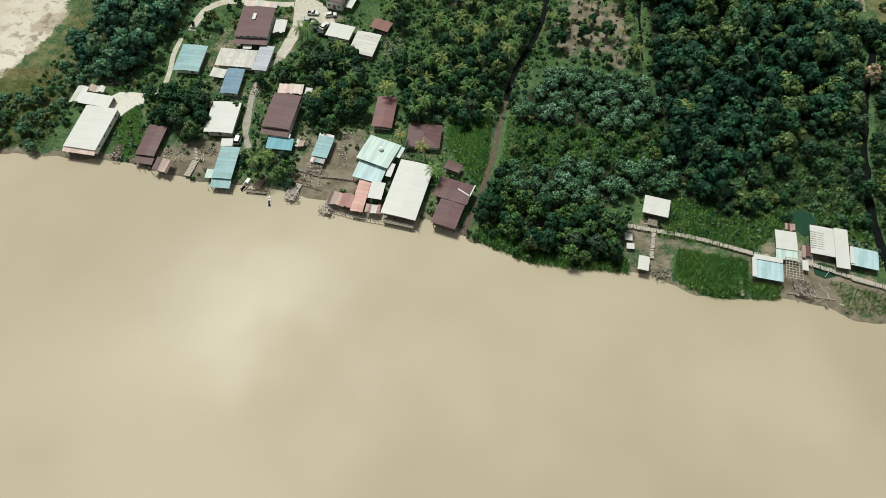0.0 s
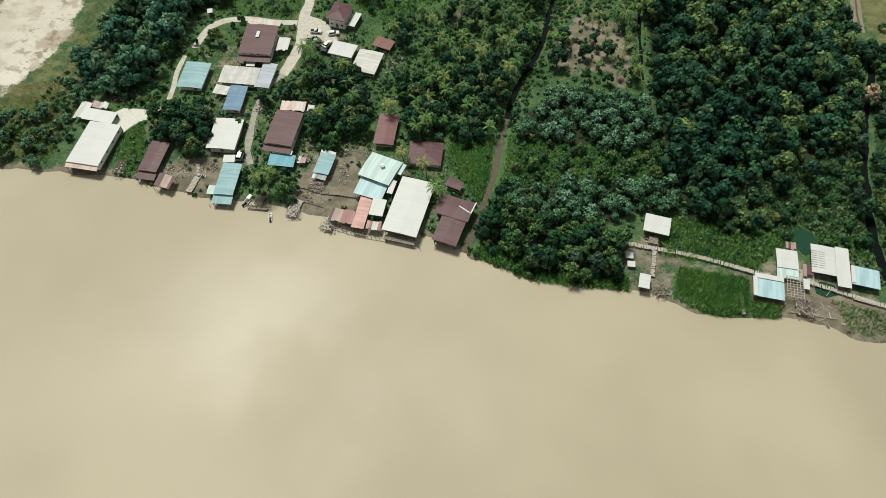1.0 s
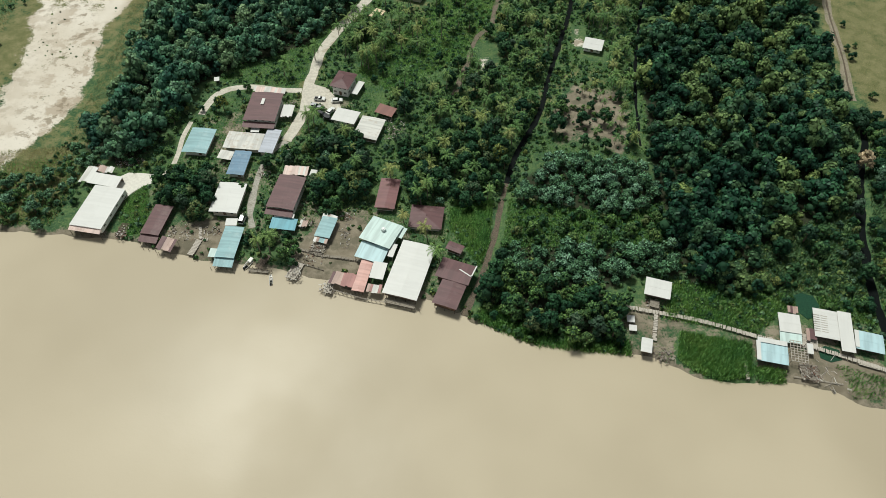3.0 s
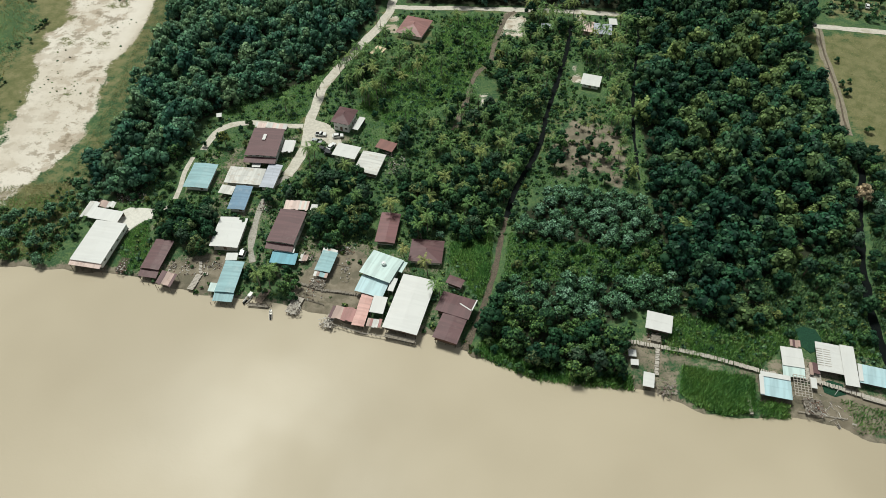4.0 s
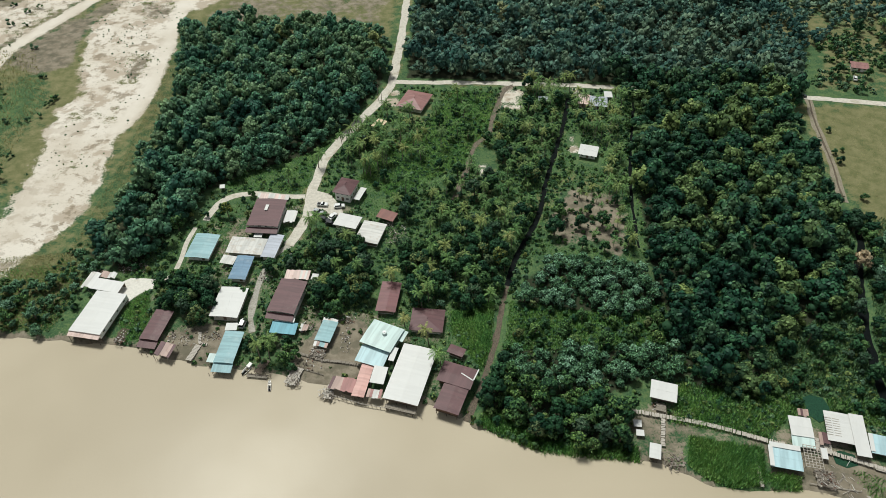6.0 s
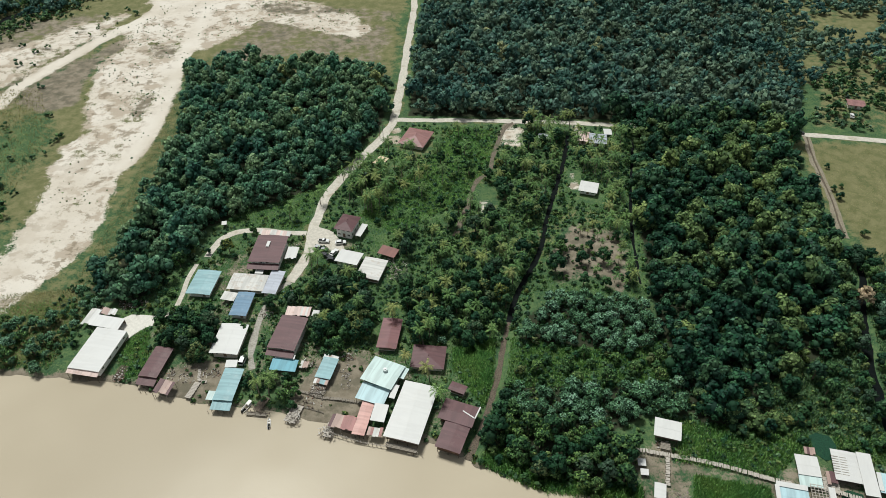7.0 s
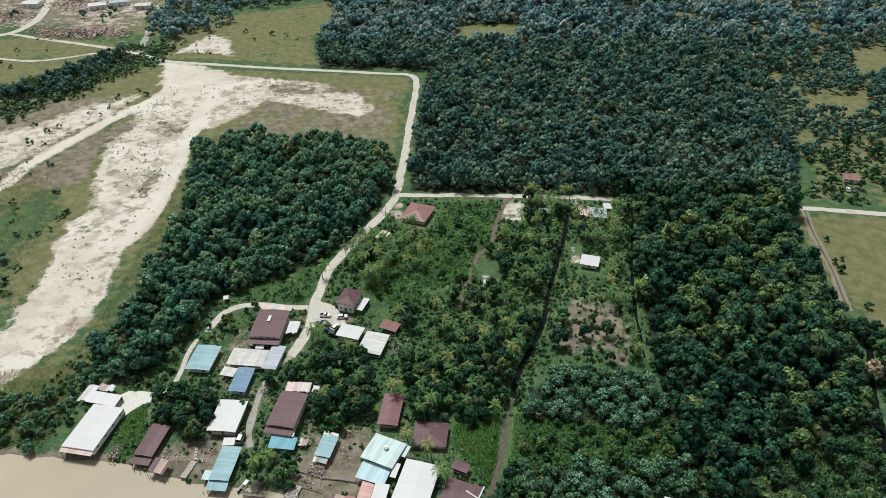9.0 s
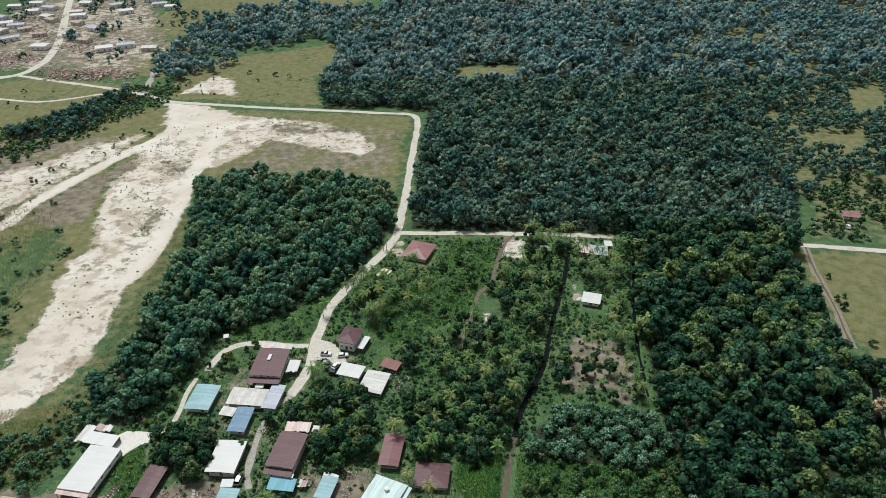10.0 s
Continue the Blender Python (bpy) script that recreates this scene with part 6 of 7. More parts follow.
FRESH = [make_tree("leafy_shrub", 81 + i, r, hh, M_FRESH, "bright fresh green leafy garden shrub", 9, 230, 0.46, "leafy shrub", stem=0.12, loose=0.5, slim=0.45) for i, (r, hh) in enumerate(((1.7, 3.2), (2.3, 4.2), (2.8, 5.4)))]

M_YELLOWPALM = foliage("yellowing_fronds", [(0.30, 0.30, 0.11), (0.24, 0.27, 0.10)], rough=0.45, leafy=(0.5, 1.7))
GOLDEN = make_palm("coconut_palm", 97, 6.5, M_YELLOWPALM, "coconut palm with yellowing pale fronds", 15, 3.2)


def clear_of(X, Y, gap):
    """True where no building, lane or ditch stands within gap metres."""
    ok = np.ones(np.shape(X), bool)
    for x, y, w, d, a in FOOT:
        u, v = (X - x) * math.cos(a) + (Y - y) * math.sin(a), -(X - x) * math.sin(a) + (Y - y) * math.cos(a)
        ok &= ~((np.abs(u) < w + gap) & (np.abs(v) < d + gap))
    for key, half in (("main", 2.6), ("north", 2.3), ("town", 4), ("side", 2), ("loop", 1.8), ("west", 1.6), ("alley", 1.6), ("mid", 0.9), ("east", 1.4), ("da", 0.7), ("db", 0.7), ("dc", 1.7), ("stream", 5)):
        ok &= line_dist(lines[key][::2], X, Y) > half + gap
    for p in (YARD_WEST, YARD_CARS):
        ok &= inside(p, X, Y) < -gap * 0.7
    return ok


def sow(seed, box4, step, chance, gap, floor=0.35):
    """Places on a jittered grid over x0, x1, y0, y1 where chance(X, Y) allows, on dry land, clear of buildings and lanes."""
    rng = np.random.RandomState(seed)
    x0, x1, y0, y1 = box4
    X, Y = np.meshgrid(np.arange(x0, x1, float(step)), np.arange(y0, y1, step * 0.9))
    X[1::2] += step / 2
    X, Y = X.ravel(), Y.ravel()
    X, Y = X + rng.uniform(-.42, .42, X.shape) * step, Y + rng.uniform(-.42, .42, X.shape) * step
    keep = rng.rand(len(X)) < chance(X, Y)
    X, Y = X[keep], Y[keep]
    keep = clear_of(X, Y, gap) & (Y - shore(X) > floor)
    return X[keep], Y[keep]


GROVE = [(-45, 262), (-24, 296), (88, 292), (72, 180), (40, 186), (20, 158), (-2, 158), (-30, 172), (-40, 180), (-20, 205), (-25, 225)]
NW_FAR = [(-238, 560), (-222, 540), (-196, 556), (-180, 590), (-184, 614), (-150, 628), (-124, 656), (-106, 640), (-75, 745), (-160, 790), (-232, 732), (-262, 716)]
SHRUBLAND = [(-165, 146), (-126, 148), (-126, 172), (-112, 180), (-132, 195), (-140, 180)]


def near(poly, w=3.0):
    return lambda X, Y: soft(inside(poly, X, Y), w)


# the trees next to the village and the river, one by one
def stand(seed, poly, step, chance, pick, low, high, gap=0.6, floor=0.8):
    P = np.array(poly)
    X, Y = sow(seed, (P[:, 0].min() - 2, P[:, 0].max() + 2, P[:, 1].min() - 2, P[:, 1].max() + 2), step, lambda X, Y: near(poly, 1.2)(X, Y) * chance, gap, floor)
    for x, y in zip(X, Y):
        place(random.choice(pick), x, y, size=random.uniform(low, high))


PALE_NORTH = [(24, 176), (40, 181), (74, 180), (76, 158), (58, 152), (26, 158)]
PALE_SOUTH = [(20, 138), (50, 137), (72, 140), (78, 124), (62, 126), (52, 122), (30, 124), (19, 130)]
X, Y = sow(1, (8, 80, 104, 182), 3.7, lambda X, Y: near(BANK_WOOD, 2)(X, Y) * np.where((inside(PALE_NORTH, X, Y) < 0) & (inside(PALE_SOUTH, X, Y) < 0) & (Y > 136), 0.42, 0.96), 0.6, 0.2)
for x, y in zip(X, Y):
    d = max(float(inside(PALE_NORTH, np.array(x), np.array(y))), float(inside(PALE_SOUTH, np.array(x), np.array(y))))
    edge = y - float(shore(np.array(x))) < 4
    kinds = PALES * 6 + BUSHES[:1] if d > 0 else (FRESH + BUSHES if edge or y > 136 else TREES + FRESH * 2)
    place(random.choice(kinds), x, y, size=random.uniform(0.75, 1.15))
stand(31, [(-99, 161), (-97, 169), (-81, 174), (-78, 158), (-81, 147), (-88, 149), (-95, 157)], 3.3, 0.97, TREES[1:] + BUSHES[:1], 0.62, 0.9)
stand(32, [(-50, 184), (-36, 193), (-31, 183), (-25, 167), (-28, 157), (-43, 153), (-47, 165)], 3.5, 0.96, TREES * 2 + PALMS[:2] + PALES[:1] + FRESH, 0.65, 0.95)
stand(33, [(-59, 186), (-55, 189), (-49, 174), (-60, 170), (-63, 174)], 3.6, 0.8, TREES[1:4] + BUSHES, 0.55, 0.8)
stand(34, [(-44, 159), (-36, 159), (-36, 149), (-43, 151)], 3.2, 0.85, FRESH * 2 + BUSHES, 0.7, 1.05)
stand(35, [(-18, 183), (2, 186), (23, 182), (18, 160), (2, 155), (-13, 157), (-15, 169)], 3.7, 0.95, TREES * 3 + PALMS + FRESH[:2] + PALES[:1], 0.65, 0.95)
stand(36, [(-155, 167), (-137, 172), (-130, 180), (-120, 180), (-124, 172), (-128, 162), (-129, 146), (-165, 147)], 3.9, 0.8, FRESH * 2 + PALES * 3, 0.55, 0.95, floor=0.8)
stand(37, [(-121, 176), (-115, 177), (-103, 195), (-103, 212), (-96, 200), (-98, 175), (-106, 172)], 3.6, 0.6, BUSHES + TREES[3:4], 0.6, 0.95)
stand(38, [(-92, 198), (-79, 196), (-77, 214), (-86, 211), (-90, 205)], 3.8, 0.6, BUSHES + TREES[3:], 0.6, 0.9)
stand(39, [(-20, 205), (-2, 186), (24, 185), (36, 205), (46, 240), (56, 290), (38, 297), (22, 262), (10, 232), (-4, 222), (-28, 212)], 4.9, 0.8, PALMS * 4 + TREES * 2 + BUSHES + FRESH, 0.65, 0.95)
stand(40, [(-28, 212), (-4, 224), (8, 236), (20, 264), (27, 290), (2, 291), (-8, 272), (-26, 258), (-42, 256), (-46, 236), (-30, 224)], 5.6, 0.42, PALMS * 4 + BUSHES * 2 + TREES[3:4] * 2 + FRESH, 0.65, 1.0)
stand(47, [(-46, 240), (-30, 226), (-22, 236), (-28, 258), (-40, 258)], 4.2, 0.9, PALMS * 4 + BUSHES, 0.75, 1.0)
stand(62, [(-42, 258), (-38, 240), (-20, 246), (-10, 268), (-22, 276)], 4.6, 0.7, PALMS * 5 + BUSHES, 0.75, 1.05)
stand(63, [(38, 280), (56, 278), (60, 296), (38, 297)], 4.4, 0.7, PALMS * 4 + BUSHES, 0.7, 1.0)
stand(64, [(190, 300), (240, 296), (246, 352), (214, 352), (196, 336)], 6.0, 0.35, BUSHES * 2 + PALES + PALMS[:1] + TREES[3:4], 0.7, 1.2, 2.0)
stand(41, [(58, 250), (72, 252), (84, 284), (60, 288), (54, 262)], 4.0, 0.85, PALMS * 4 + TREES[:2], 0.7, 0.95)
stand(42, [(66, 182), (72, 215), (76, 250), (68, 248), (64, 214)], 3.6, 0.7, PALMS * 2 + BUSHES, 0.6, 0.95)
for x, y, k in ((42.8, 200.8, 1.0), (40.5, 192.5, 0.95), (50.5, 196.3, 0.85), (54.9, 204.3, 0.62), (50, 185.4, 0.8), (59.1, 197.5, 0.72), (66.3, 210.3, 0.72), (54.2, 218.8, 0.7), (67, 186.6, 0.85), (57.6, 183.3, 0.7), (44, 206, 0.7)):
    place(random.choice(TREES[1:4]), x, y, size=k, squash=0.95)
stand(76, GARDEN, 3.2, 0.42, BUSHES[2:] + FRESH[:1] + PALMS[2:3], 0.4, 0.62)
stand(53, [(-63, 133), (-50, 131), (-44, 136), (-46, 148), (-62, 146)], 3.4, 0.5, BUSHES + FRESH * 2, 0.55, 0.95, 0.3)
stand(54, [(-54, 143), (-48, 142), (-47, 138), (-54, 138)], 2.4, 0.8, BUSHES[:1], 0.5, 0.7, 0.2)
for key, n, off in (("da", 46, 1.9), ("db", 30, 1.5), ("dc", 44, 2.6)):
    way = lines[key]
    for _ in range(n):
        k = random.randrange(4 if key != "da" else len(way) // 5, len(way) - 1)
        d = way[k] - way[k - 1]
        d = d / np.hypot(*d) * random.choice((-1, 1)) * off * random.uniform(0.9, 1.9)
        place(random.choice(TREES[1:4] + FRESH if key == "dc" else BUSHES + FRESH[:2]), float(way[k][0] - d[1]), float(way[k][1] + d[0]), size=random.uniform(0.45, 0.85))
for x, y in ((157.5, 200), (155, 198.5), (159.5, 198), (154.6, 191.5), (157.6, 194.5)):
    place(random.choice(TREES[1:4]), x, y, size=random.uniform(0.6, 0.8))
dry = make_tree("tree", 91, 3.2, 8.0, M_DRYLEAF, "tree with a dry tan crown above the ditch")
dry.matrix_world = pose(146.5, 174.5, LAND)
for x, y in ((-13.6, 148.6), (-5.6, 140.8), (-8.4, 161), (24, 186), (66, 226)):
    place(GOLDEN, x, y, size=random.uniform(0.85, 1.05))
for x, y in ((-59, 136), (-1.6, 132.5), (-19, 168), (-64, 224), (-36, 187), (24, 188), (-55.8, 135.4), (-50, 191), (-6, 159), (-53, 234), (-2, 248), (-49, 196)):
    place(random.choice(PALMS), x, y, size=1.0)
for x, y in ((-64, 139), (-50, 133), (-48, 131), (-63.5, 142), (-52, 135), (-76, 203), (-92, 203), (-77, 215), (-38, 203), (-69, 162.5), (-66.5, 150), (-64, 175), (-42, 222), (-25, 268), (-34, 249), (10.5, 120), (12, 118)):
    place(random.choice(BUSHES), x, y, size=random.uniform(0.8, 1.15))


def woods(name, seed, box4, step, chance, gap, r, h, label, lobes=6, leaves=70, size=0.75, mat=M_WOODS, kind="stuff", category="woods", tones=(0, 1), kinds=12, sub=1, spread=0.22, floor=0.35, rare=0.0):
    """A whole stand as one mass of foliage, too many to count."""
    rng = np.random.RandomState(seed)
    X, Y = sow(seed, box4, step, chance, gap, floor)
    protos = [crown(rng, 1.0, h / r, lobes, leaves, size / r, sub) for _ in range(kinds)]
    V, F, T, C, N, at = [], [], [], [], [], 0
    Z = land_height(X, Y)
    patch = fuzz(X, Y, 26, 2)
    for x, y, z, pt in zip(X, Y, Z, patch):
        pv, pf, pk, pn, pl = protos[rng.randint(kinds)]
        a, s = rng.uniform(0, 2 * math.pi), min(1.5, math.exp(rng.normal() * spread))
        up = s * rng.uniform(0.7, 1.3)
        c, sn = math.cos(a) * r * s, math.sin(a) * r * s
        q = np.empty_like(pv)
        q[:, 0], q[:, 1], q[:, 2] = x + pv[:, 0] * c - pv[:, 1] * sn, y + pv[:, 0] * sn + pv[:, 1] * c, z - 0.15 + pv[:, 2] * r * up
        n = np.stack([pn[:, 0] * math.cos(a) - pn[:, 1] * math.sin(a), pn[:, 0] * math.sin(a) + pn[:, 1] * math.cos(a), pn[:, 2]], 1)
        N.append(n); V.append(q); F.append(pf + at); C.append(pk); at += len(pv)
        tone = tones[0] + (tones[1] - tones[0]) * (0.95 * rng.rand() + 0.6 * (pt - 0.45))
        T.append(np.full(len(pv), 1.0) if rng.rand() < rare else np.clip(tone + pl * 0.16, 0, 0.9))
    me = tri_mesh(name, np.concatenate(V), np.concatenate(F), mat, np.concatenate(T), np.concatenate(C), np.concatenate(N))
    return tagged(new(name, me), label, category, kind=kind)


woods("woods", 21, (-150, -25, 165, 395), 4.9, lambda X, Y: near(NW_WOOD, 2)(X, Y) * 0.96, 0.6, 3.7, 7.8, "dense dark green woods beside the sandy clearing", 9, 210, 0.52, M_NWWOODS, tones=(0.0, 1.0), spread=0.36, rare=0.012)
woods("woods", 22, (70, 162, 112, 292), 4.7, lambda X, Y: near(EAST_WOOD, 2)(X, Y) * 0.96, 0.6, 3.7, 7.8, "dense mixed green and yellow-green woods", 9, 220, 0.52, M_EASTWOODS, tones=(0.0, 1.02), spread=0.38, rare=0.045)
woods("woods", 79, (82, 163, 280, 304), 4.4, lambda X, Y: soft(9.0 - line_dist(lines["north"], X, Y), 1.5) * 0.98, -0.7, 3.9, 8.6, "tall trees closing over the lane between two woods", 9, 200, 0.54, M_EASTWOODS, tones=(0.0, 0.8), spread=0.25, rare=0.03)
woods("undergrowth", 78, (176, 300, 291, 372), 4.2, lambda X, Y: (near(DRY_EAST_TWO, 5)(X, Y) * (fuzz(X, Y, 15, 2) > 0.44) + near([(182, 318), (230, 310), (240, 350), (196, 345)], 4)(X, Y) * 0.5) * 0.7, 0.6, 2.2, 2.6, "low green bushes round the far red-roofed house", 3, 40, 0.55, M_SHRUB, category="undergrowth", spread=0.4, sub=0)
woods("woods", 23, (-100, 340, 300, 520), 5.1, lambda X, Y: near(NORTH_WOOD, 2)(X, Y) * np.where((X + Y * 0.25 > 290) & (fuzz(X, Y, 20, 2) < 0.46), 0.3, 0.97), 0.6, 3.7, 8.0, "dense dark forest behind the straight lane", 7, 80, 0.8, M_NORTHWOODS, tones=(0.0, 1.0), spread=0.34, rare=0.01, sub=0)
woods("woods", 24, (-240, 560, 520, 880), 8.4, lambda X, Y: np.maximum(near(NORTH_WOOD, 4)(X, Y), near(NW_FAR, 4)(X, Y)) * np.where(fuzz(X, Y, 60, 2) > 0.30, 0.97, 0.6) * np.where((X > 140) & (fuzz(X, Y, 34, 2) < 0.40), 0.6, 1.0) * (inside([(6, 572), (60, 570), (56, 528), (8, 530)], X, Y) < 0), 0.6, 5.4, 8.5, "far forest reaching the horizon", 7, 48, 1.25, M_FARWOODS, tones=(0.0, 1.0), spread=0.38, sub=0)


def scrub(X, Y):
    """How thickly low growth covers the plan."""
    g = fuzz(X, Y, 9, 2)
    p = np.maximum.reduce([near(BANK_WOOD, 2)(X, Y) * 0.95, near(GROVE, 3)(X, Y) * 0.85, near(EAST_WOOD, 4)(X, Y) * 0.6, near(SHRUBLAND, 2)(X, Y) * 0.45, near(NW_WOOD, 5)(X, Y) * 0.5,
                           near(VILLAGE, 3)(X, Y) * 0.8 * (g > 0.40), near([(-112, 172), (-97, 172), (-96, 200), (-80, 218), (-57, 218), (-56, 240), (-72, 226), (-100, 216)], 3)(X, Y) * 0.7, near([(-55, 218), (-44, 221), (-36, 225), (-40, 262), (-50, 246)], 2)(X, Y) * 0.8, near([(66, 113), (92, 108), (104, 114), (136, 96), (138, 150), (62, 150), (58, 122)], 2)(X, Y) * 0.95])
    p = p * np.where(inside(GARDEN, X, Y) > 0, 0.22, 1.0)
    for flat in MUDFLATS:
        p = p * np.where(inside(flat, X, Y) > 0, 0.12, 1.0)
    p = p * np.where(inside([(-10, 150), (3, 152), (5, 140), (-4, 138)], X, Y) > 0, 0.5, 1.0)
    return p * np.where(g > 0.34, 1.0, 0.4)


woods("undergrowth", 25, (-165, 150, 95, 300), 1.75, scrub, 0.3, 1.35, 1.5, "low tangled green undergrowth and creepers", 1, 12, 0.46, M_SHRUB, category="undergrowth", spread=0.3, floor=-0.2, sub=0)


def blades(name, seed, poly, per, high, wide, label, mat, category):
    """Upright grass or reed blades over a patch, one triangle each."""
    rng = np.random.RandomState(seed)
    P = np.array(poly)
    lo, hi = P.min(0) - 1, P.max(0) + 1
    n = int((hi - lo).prod() * per)
    X, Y = rng.uniform(lo[0], hi[0], n), rng.uniform(lo[1], hi[1], n)
    keep = (rng.rand(n) < near(poly, 0.7)(X, Y) * (0.45 + 0.9 * fuzz(X, Y, 3.0, 2))) & clear_of(X, Y, 0.1) & (inside(GARDEN, X, Y) < 0)
    for flat in MUDFLATS[:2]:
        keep &= inside(flat, X, Y) < 0
    X, Y = X[keep], Y[keep]
    n, Z = len(X), land_height(X, Y)
    az, hh = rng.uniform(0, 2 * math.pi, n), high * rng.uniform(0.55, 1.2, n) * (0.6 + 0.8 * fuzz(X, Y, 2.2, 2))
    lean = rng.uniform(0.1, 0.5, n) * hh
    p = np.stack([X, Y, np.maximum(Z, -0.2) - 0.1], 1)
    side = np.stack([-np.sin(az), np.cos(az), np.zeros(n)], 1) * (wide * rng.uniform(0.7, 1.5, n))[:, None]
    top = p + np.stack([np.cos(az) * lean, np.sin(az) * lean, hh], 1)
    V = np.stack([p - side, p + side, top], 1).reshape(-1, 3)
    sward = np.repeat(unit(np.stack([np.cos(az) * 0.45, np.sin(az) * 0.45, np.ones(n)], 1)), 3, 0)
    me = tri_mesh(name, V, np.arange(3 * n).reshape(-1, 3), mat, np.repeat(np.clip(fuzz(X, Y, 4, 2) + rng.normal(size=n) * 0.2, 0, 1), 3), normals=sward)
    return tagged(new(name, me), label, category, kind="stuff")


blades("reeds", 26, [(70, 107), (89, 103), (87, 93.2), (78, 92.2), (72, 94.8), (67.5, 98.5)], 62, 1.9, 0.14, "thick bright green reed bed at the bank", M_REED, "reeds")
blades("reeds", 27, [(88, 96), (97, 95), (96, 91.4), (89, 91.6)], 62, 1.6, 0.14, "small green reed patch below the blue house", M_REED, "reeds")
blades("tall_grass", 28, [(2, 155), (16, 160), (14.5, 141), (11, 131), (7, 138), (2, 146)], 38, 1.2, 0.14, "bright green tall grass beside the ditch", M_REED, "grass")
blades("tall_grass", 29, [(-108, 159), (-103, 165), (-99, 151), (-100, 143), (-105, 142), (-108, 150)], 34, 0.9, 0.13, "green grass plot beside the long house", M_REED, "grass")
blades("tall_grass", 48, [(66, 112), (92, 107), (100, 113), (108, 116), (135, 108), (137, 118), (96, 122), (70, 126)], 20, 1.3, 0.15, "tangled green grass behind the footbridge", M_REED, "grass")
blades("tall_grass", 49, [(-36, 226), (-20, 214), (8, 238), (20, 266), (26, 290), (4, 296), (-10, 262), (-26, 246)], 16, 0.9, 0.12, "rough green grass in the palm grove", M_REED, "grass")
blades("tall_grass", 52, [(-165, 148), (-130, 147), (-128, 165), (-135, 180), (-165, 172)], 12, 0.6, 0.12, "rough green bank grass west of the houses", M_REED, "grass")
blades("tall_grass", 55, [(97, 122), (103, 140), (117, 148), (136, 156), (140, 140), (136, 112), (110, 112)], 14, 1.2, 0.16, "rough green grass in the opening of the woods", M_SHRUB, "grass")
blades("tall_grass", 56, [(-118, 170), (-60, 150), (6, 128), (14, 150), (24, 178), (72, 178), (88, 290), (-24, 296), (-52, 232), (-92, 204)], 4, 0.7, 0.15, "rough green grass between houses and trees", M_REED, "grass")
blades("tall_grass", 59, [(137, 100), (141, 140), (150, 182), (154, 204), (170, 200), (172, 100)], 12, 1.1, 0.16, "rough green grass past the overgrown ditch", M_SHRUB, "grass")
stand(60, [(138, 100), (141, 140), (150, 182), (156, 196), (168, 190), (165, 100)], 5.0, 0.6, BUSHES + PALES[:1], 0.7, 1.3)
stand(61, [(97, 122), (103, 140), (117, 148), (136, 156), (138, 140), (134, 114), (110, 112)], 4.6, 0.75, BUSHES + TREES[3:4], 0.7, 1.25)
blades("dry_grass", 65, [(168, 282), (250, 268), (240, 160), (180, 160), (162, 190), (163, 240)], 2.5, 0.4, 0.1, "thin yellow-green grass on the dry field", M_DRYGRASS, "grass")
blades("tall_grass", 67, [(-44, 262), (-57, 245), (-70, 237), (-84, 231), (-90, 220), (-74, 219), (-57, 218), (-53, 232)], 12, 0.7, 0.12, "green grass between the lane and the woods", M_REED, "grass")
blades("reeds", 69, [(9, 112), (19, 106.6), (27, 103), (37, 101.6), (54, 100), (54, 104), (38, 106.5), (28, 108.5), (13, 117)], 34, 1.7, 0.15, "bright green bank growth below the trees", M_REED, "reeds")
stand(70, [(150, 182), (156, 182), (166, 215), (171, 262), (166, 262), (158, 218)], 5.0, 0.45, BUSHES + TREES[3:4], 0.7, 1.2)
blades("dry_grass", 72, [(-165, 148), (-130, 147), (-127, 168), (-135, 184), (-165, 180)], 11, 0.6, 0.13, "pale yellow-green grass on the west bank", M_DRYGRASS, "grass")
blades("dry_grass", 73, [(-138, 186), (-129, 186), (-126, 230), (-124, 272), (-138, 338), (-142, 330), (-138, 285), (-137, 225)], 9, 0.45, 0.13, "yellow-green grass between sand and woods", M_DRYGRASS, "grass")
woods("undergrowth", 71, (-420, -200, 380, 530), 3.4, lambda X, Y: soft(24 - line_dist(lines["stream"][::2], X, Y), 6) * (fuzz(X, Y, 14, 2) > 0.30) * 0.95, -0.5, 2.3, 2.6, "low dense bushes along the stream", 3, 36, 0.6, M_SHRUB, category="undergrowth", spread=0.35, sub=0)
blades("tall_grass", 57, [(-215, 335), (-190, 290), (-186, 230), (-172, 190), (-180, 152), (-260, 152), (-270, 330)], 1.6, 0.8, 0.22, "rough yellow-green meadow grass beside the sand", M_DRYGRASS, "grass")
woods("undergrowth", 58, (-290, -165, 150, 345), 6.0, lambda X, Y: near(GREEN_WEST, 4)(X, Y) * (fuzz(X, Y, 16, 2) > 0.44) * 0.85, 1.0, 2.3, 2.8, "low green bushes beside the pale sand", 3, 40, 0.5, M_SHRUB, category="undergrowth", spread=0.4, sub=0)
blades("tall_grass", 50, [(112, 97), (128, 92), (128, 85.5), (114, 87)], 16, 0.9, 0.12, "thin yellow-green grass on the muddy shore", M_REED, "grass")
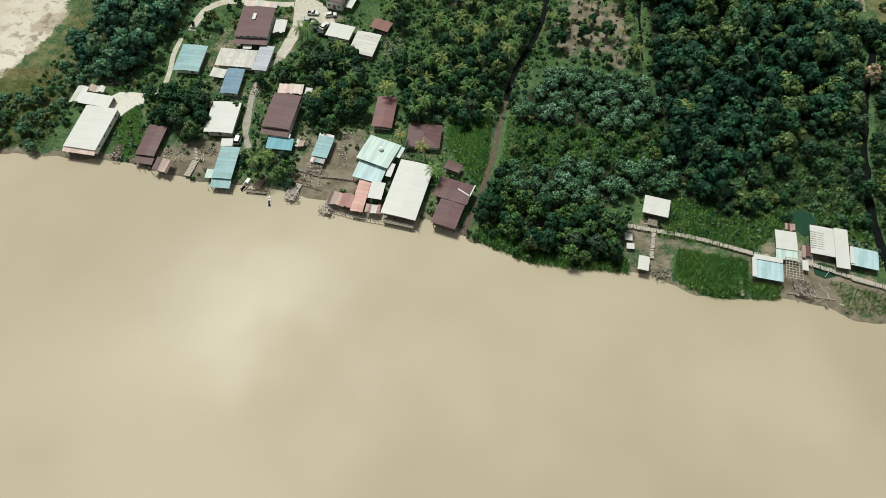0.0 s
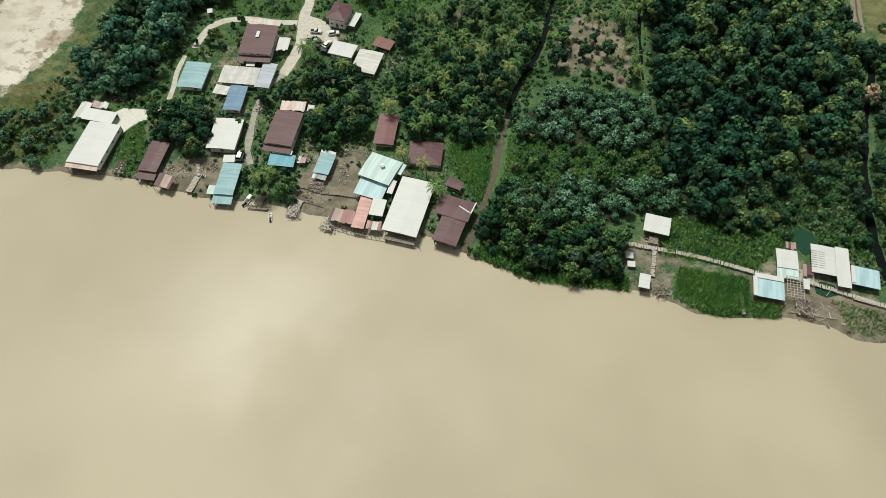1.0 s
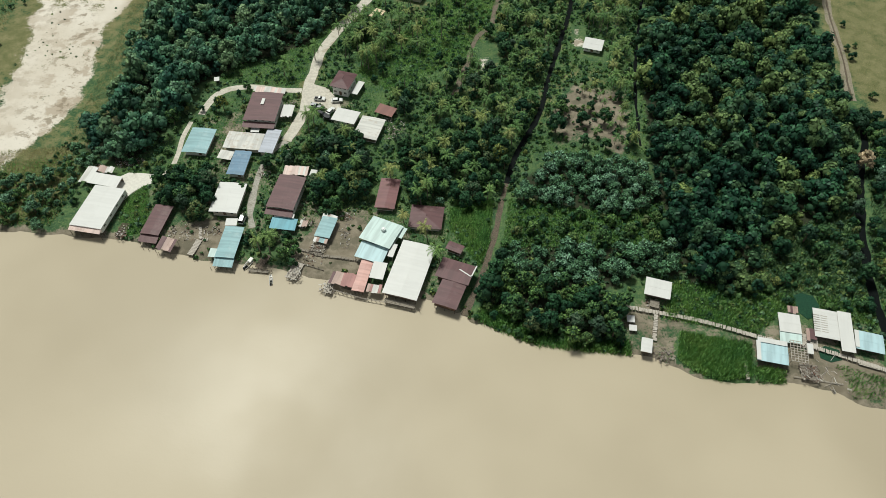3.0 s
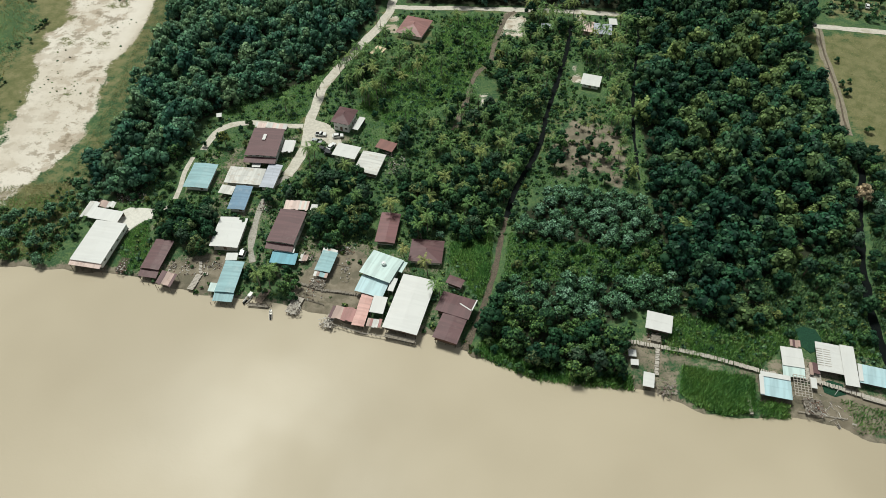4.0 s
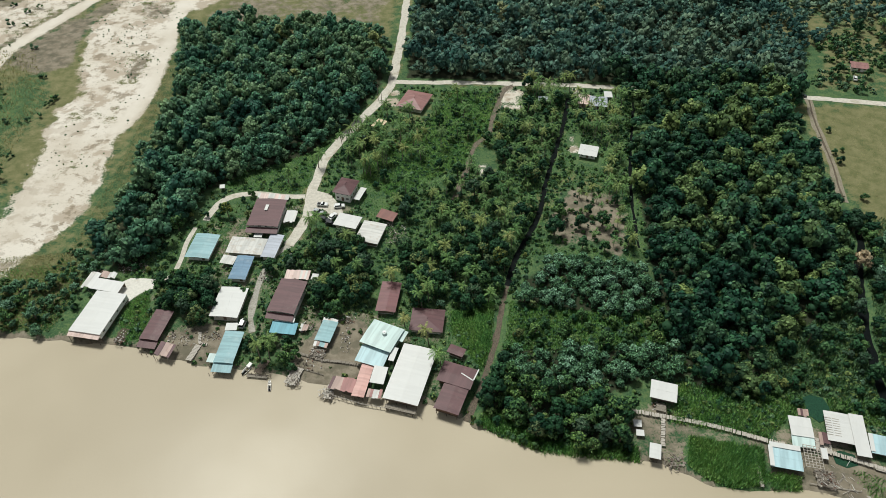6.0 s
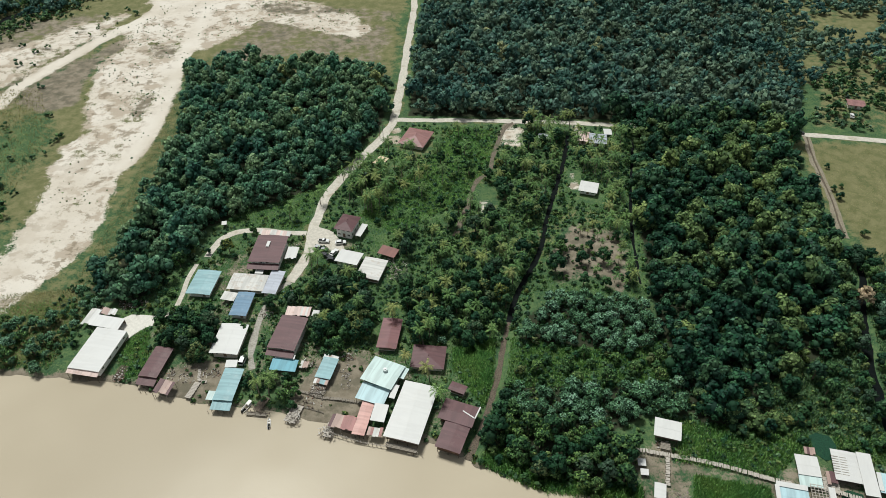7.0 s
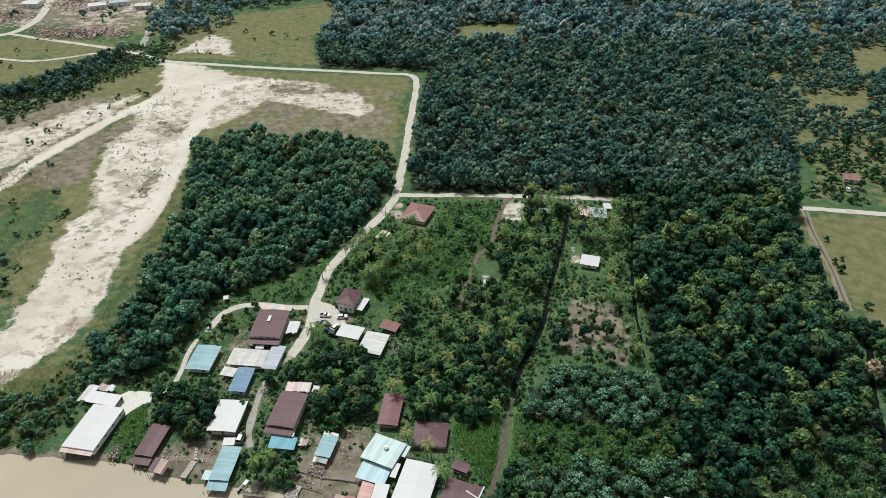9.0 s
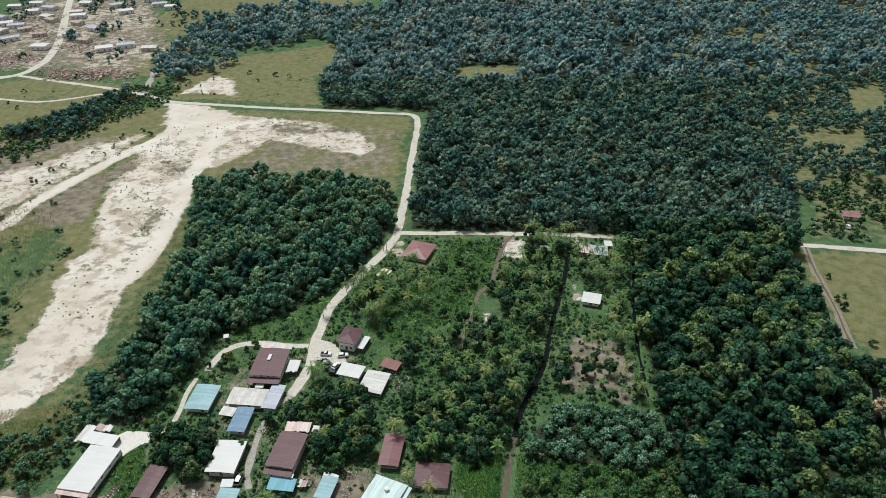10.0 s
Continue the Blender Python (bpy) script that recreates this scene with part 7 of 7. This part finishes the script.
blades("tall_grass", 51, SHRUB_CLEARING, 20, 1.0, 0.14, "green scrub grass between pale shrubs", M_REED, "grass")
woods("undergrowth", 30, (-420, -120, 150, 560), 11, lambda X, Y: (fuzz(X, Y, 40, 2) > 0.58) * np.where(inside(SAND_MAIN, X, Y) > -3, 0.0, np.where(inside(DRY_WEST, X, Y) > 0, 0.5, 0.35)) * (inside(NW_WOOD, X, Y) < 0), 1.0, 1.9, 2.4,
      "scattered low bushes in the dry grass", 3, 22, 0.6, M_SHRUB, category="undergrowth", spread=0.4)
woods("undergrowth", 43, (-205, -50, 150, 470), 3.4, lambda X, Y: near(SAND_MAIN, 3)(X, Y) * (fuzz(X, Y, 12, 2) > 0.55) * 0.9, 1.0, 0.7, 0.55, "small dark tufts and clods scattered over pale sand", 1, 8, 0.3, M_SHRUB, category="undergrowth", spread=0.35)
woods("woods", 44, (-420, -215, 395, 520), 4.4, lambda X, Y: soft(18 - line_dist(lines["stream"][::2], X, Y), 6) * 0.95 * (X < -240) * (Y > 430), -1.0, 3.6, 6.0, "dark trees along the stream", 5, 110, 0.6, M_NORTHWOODS, tones=(0, 0.6), sub=0)
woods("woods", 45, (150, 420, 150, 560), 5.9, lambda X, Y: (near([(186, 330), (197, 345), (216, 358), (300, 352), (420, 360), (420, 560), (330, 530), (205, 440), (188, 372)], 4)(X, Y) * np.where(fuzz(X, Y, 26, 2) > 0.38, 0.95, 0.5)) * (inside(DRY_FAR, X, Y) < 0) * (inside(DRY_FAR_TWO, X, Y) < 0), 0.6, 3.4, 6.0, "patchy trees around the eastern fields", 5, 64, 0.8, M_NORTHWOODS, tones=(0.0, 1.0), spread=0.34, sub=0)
woods("woods", 46, (-470, -215, 540, 860), 10, lambda X, Y: (fuzz(X, Y, 30, 2) > 0.55) * 0.45 * np.where((inside(DRY_TOP, X, Y) > 0) | (Y < 590), 0.0, 1.0), 2.0, 4.0, 7.0, "scattered trees round the distant town", 5, 70, 0.85, M_NORTHWOODS, tones=(0, 0.8), sub=0)
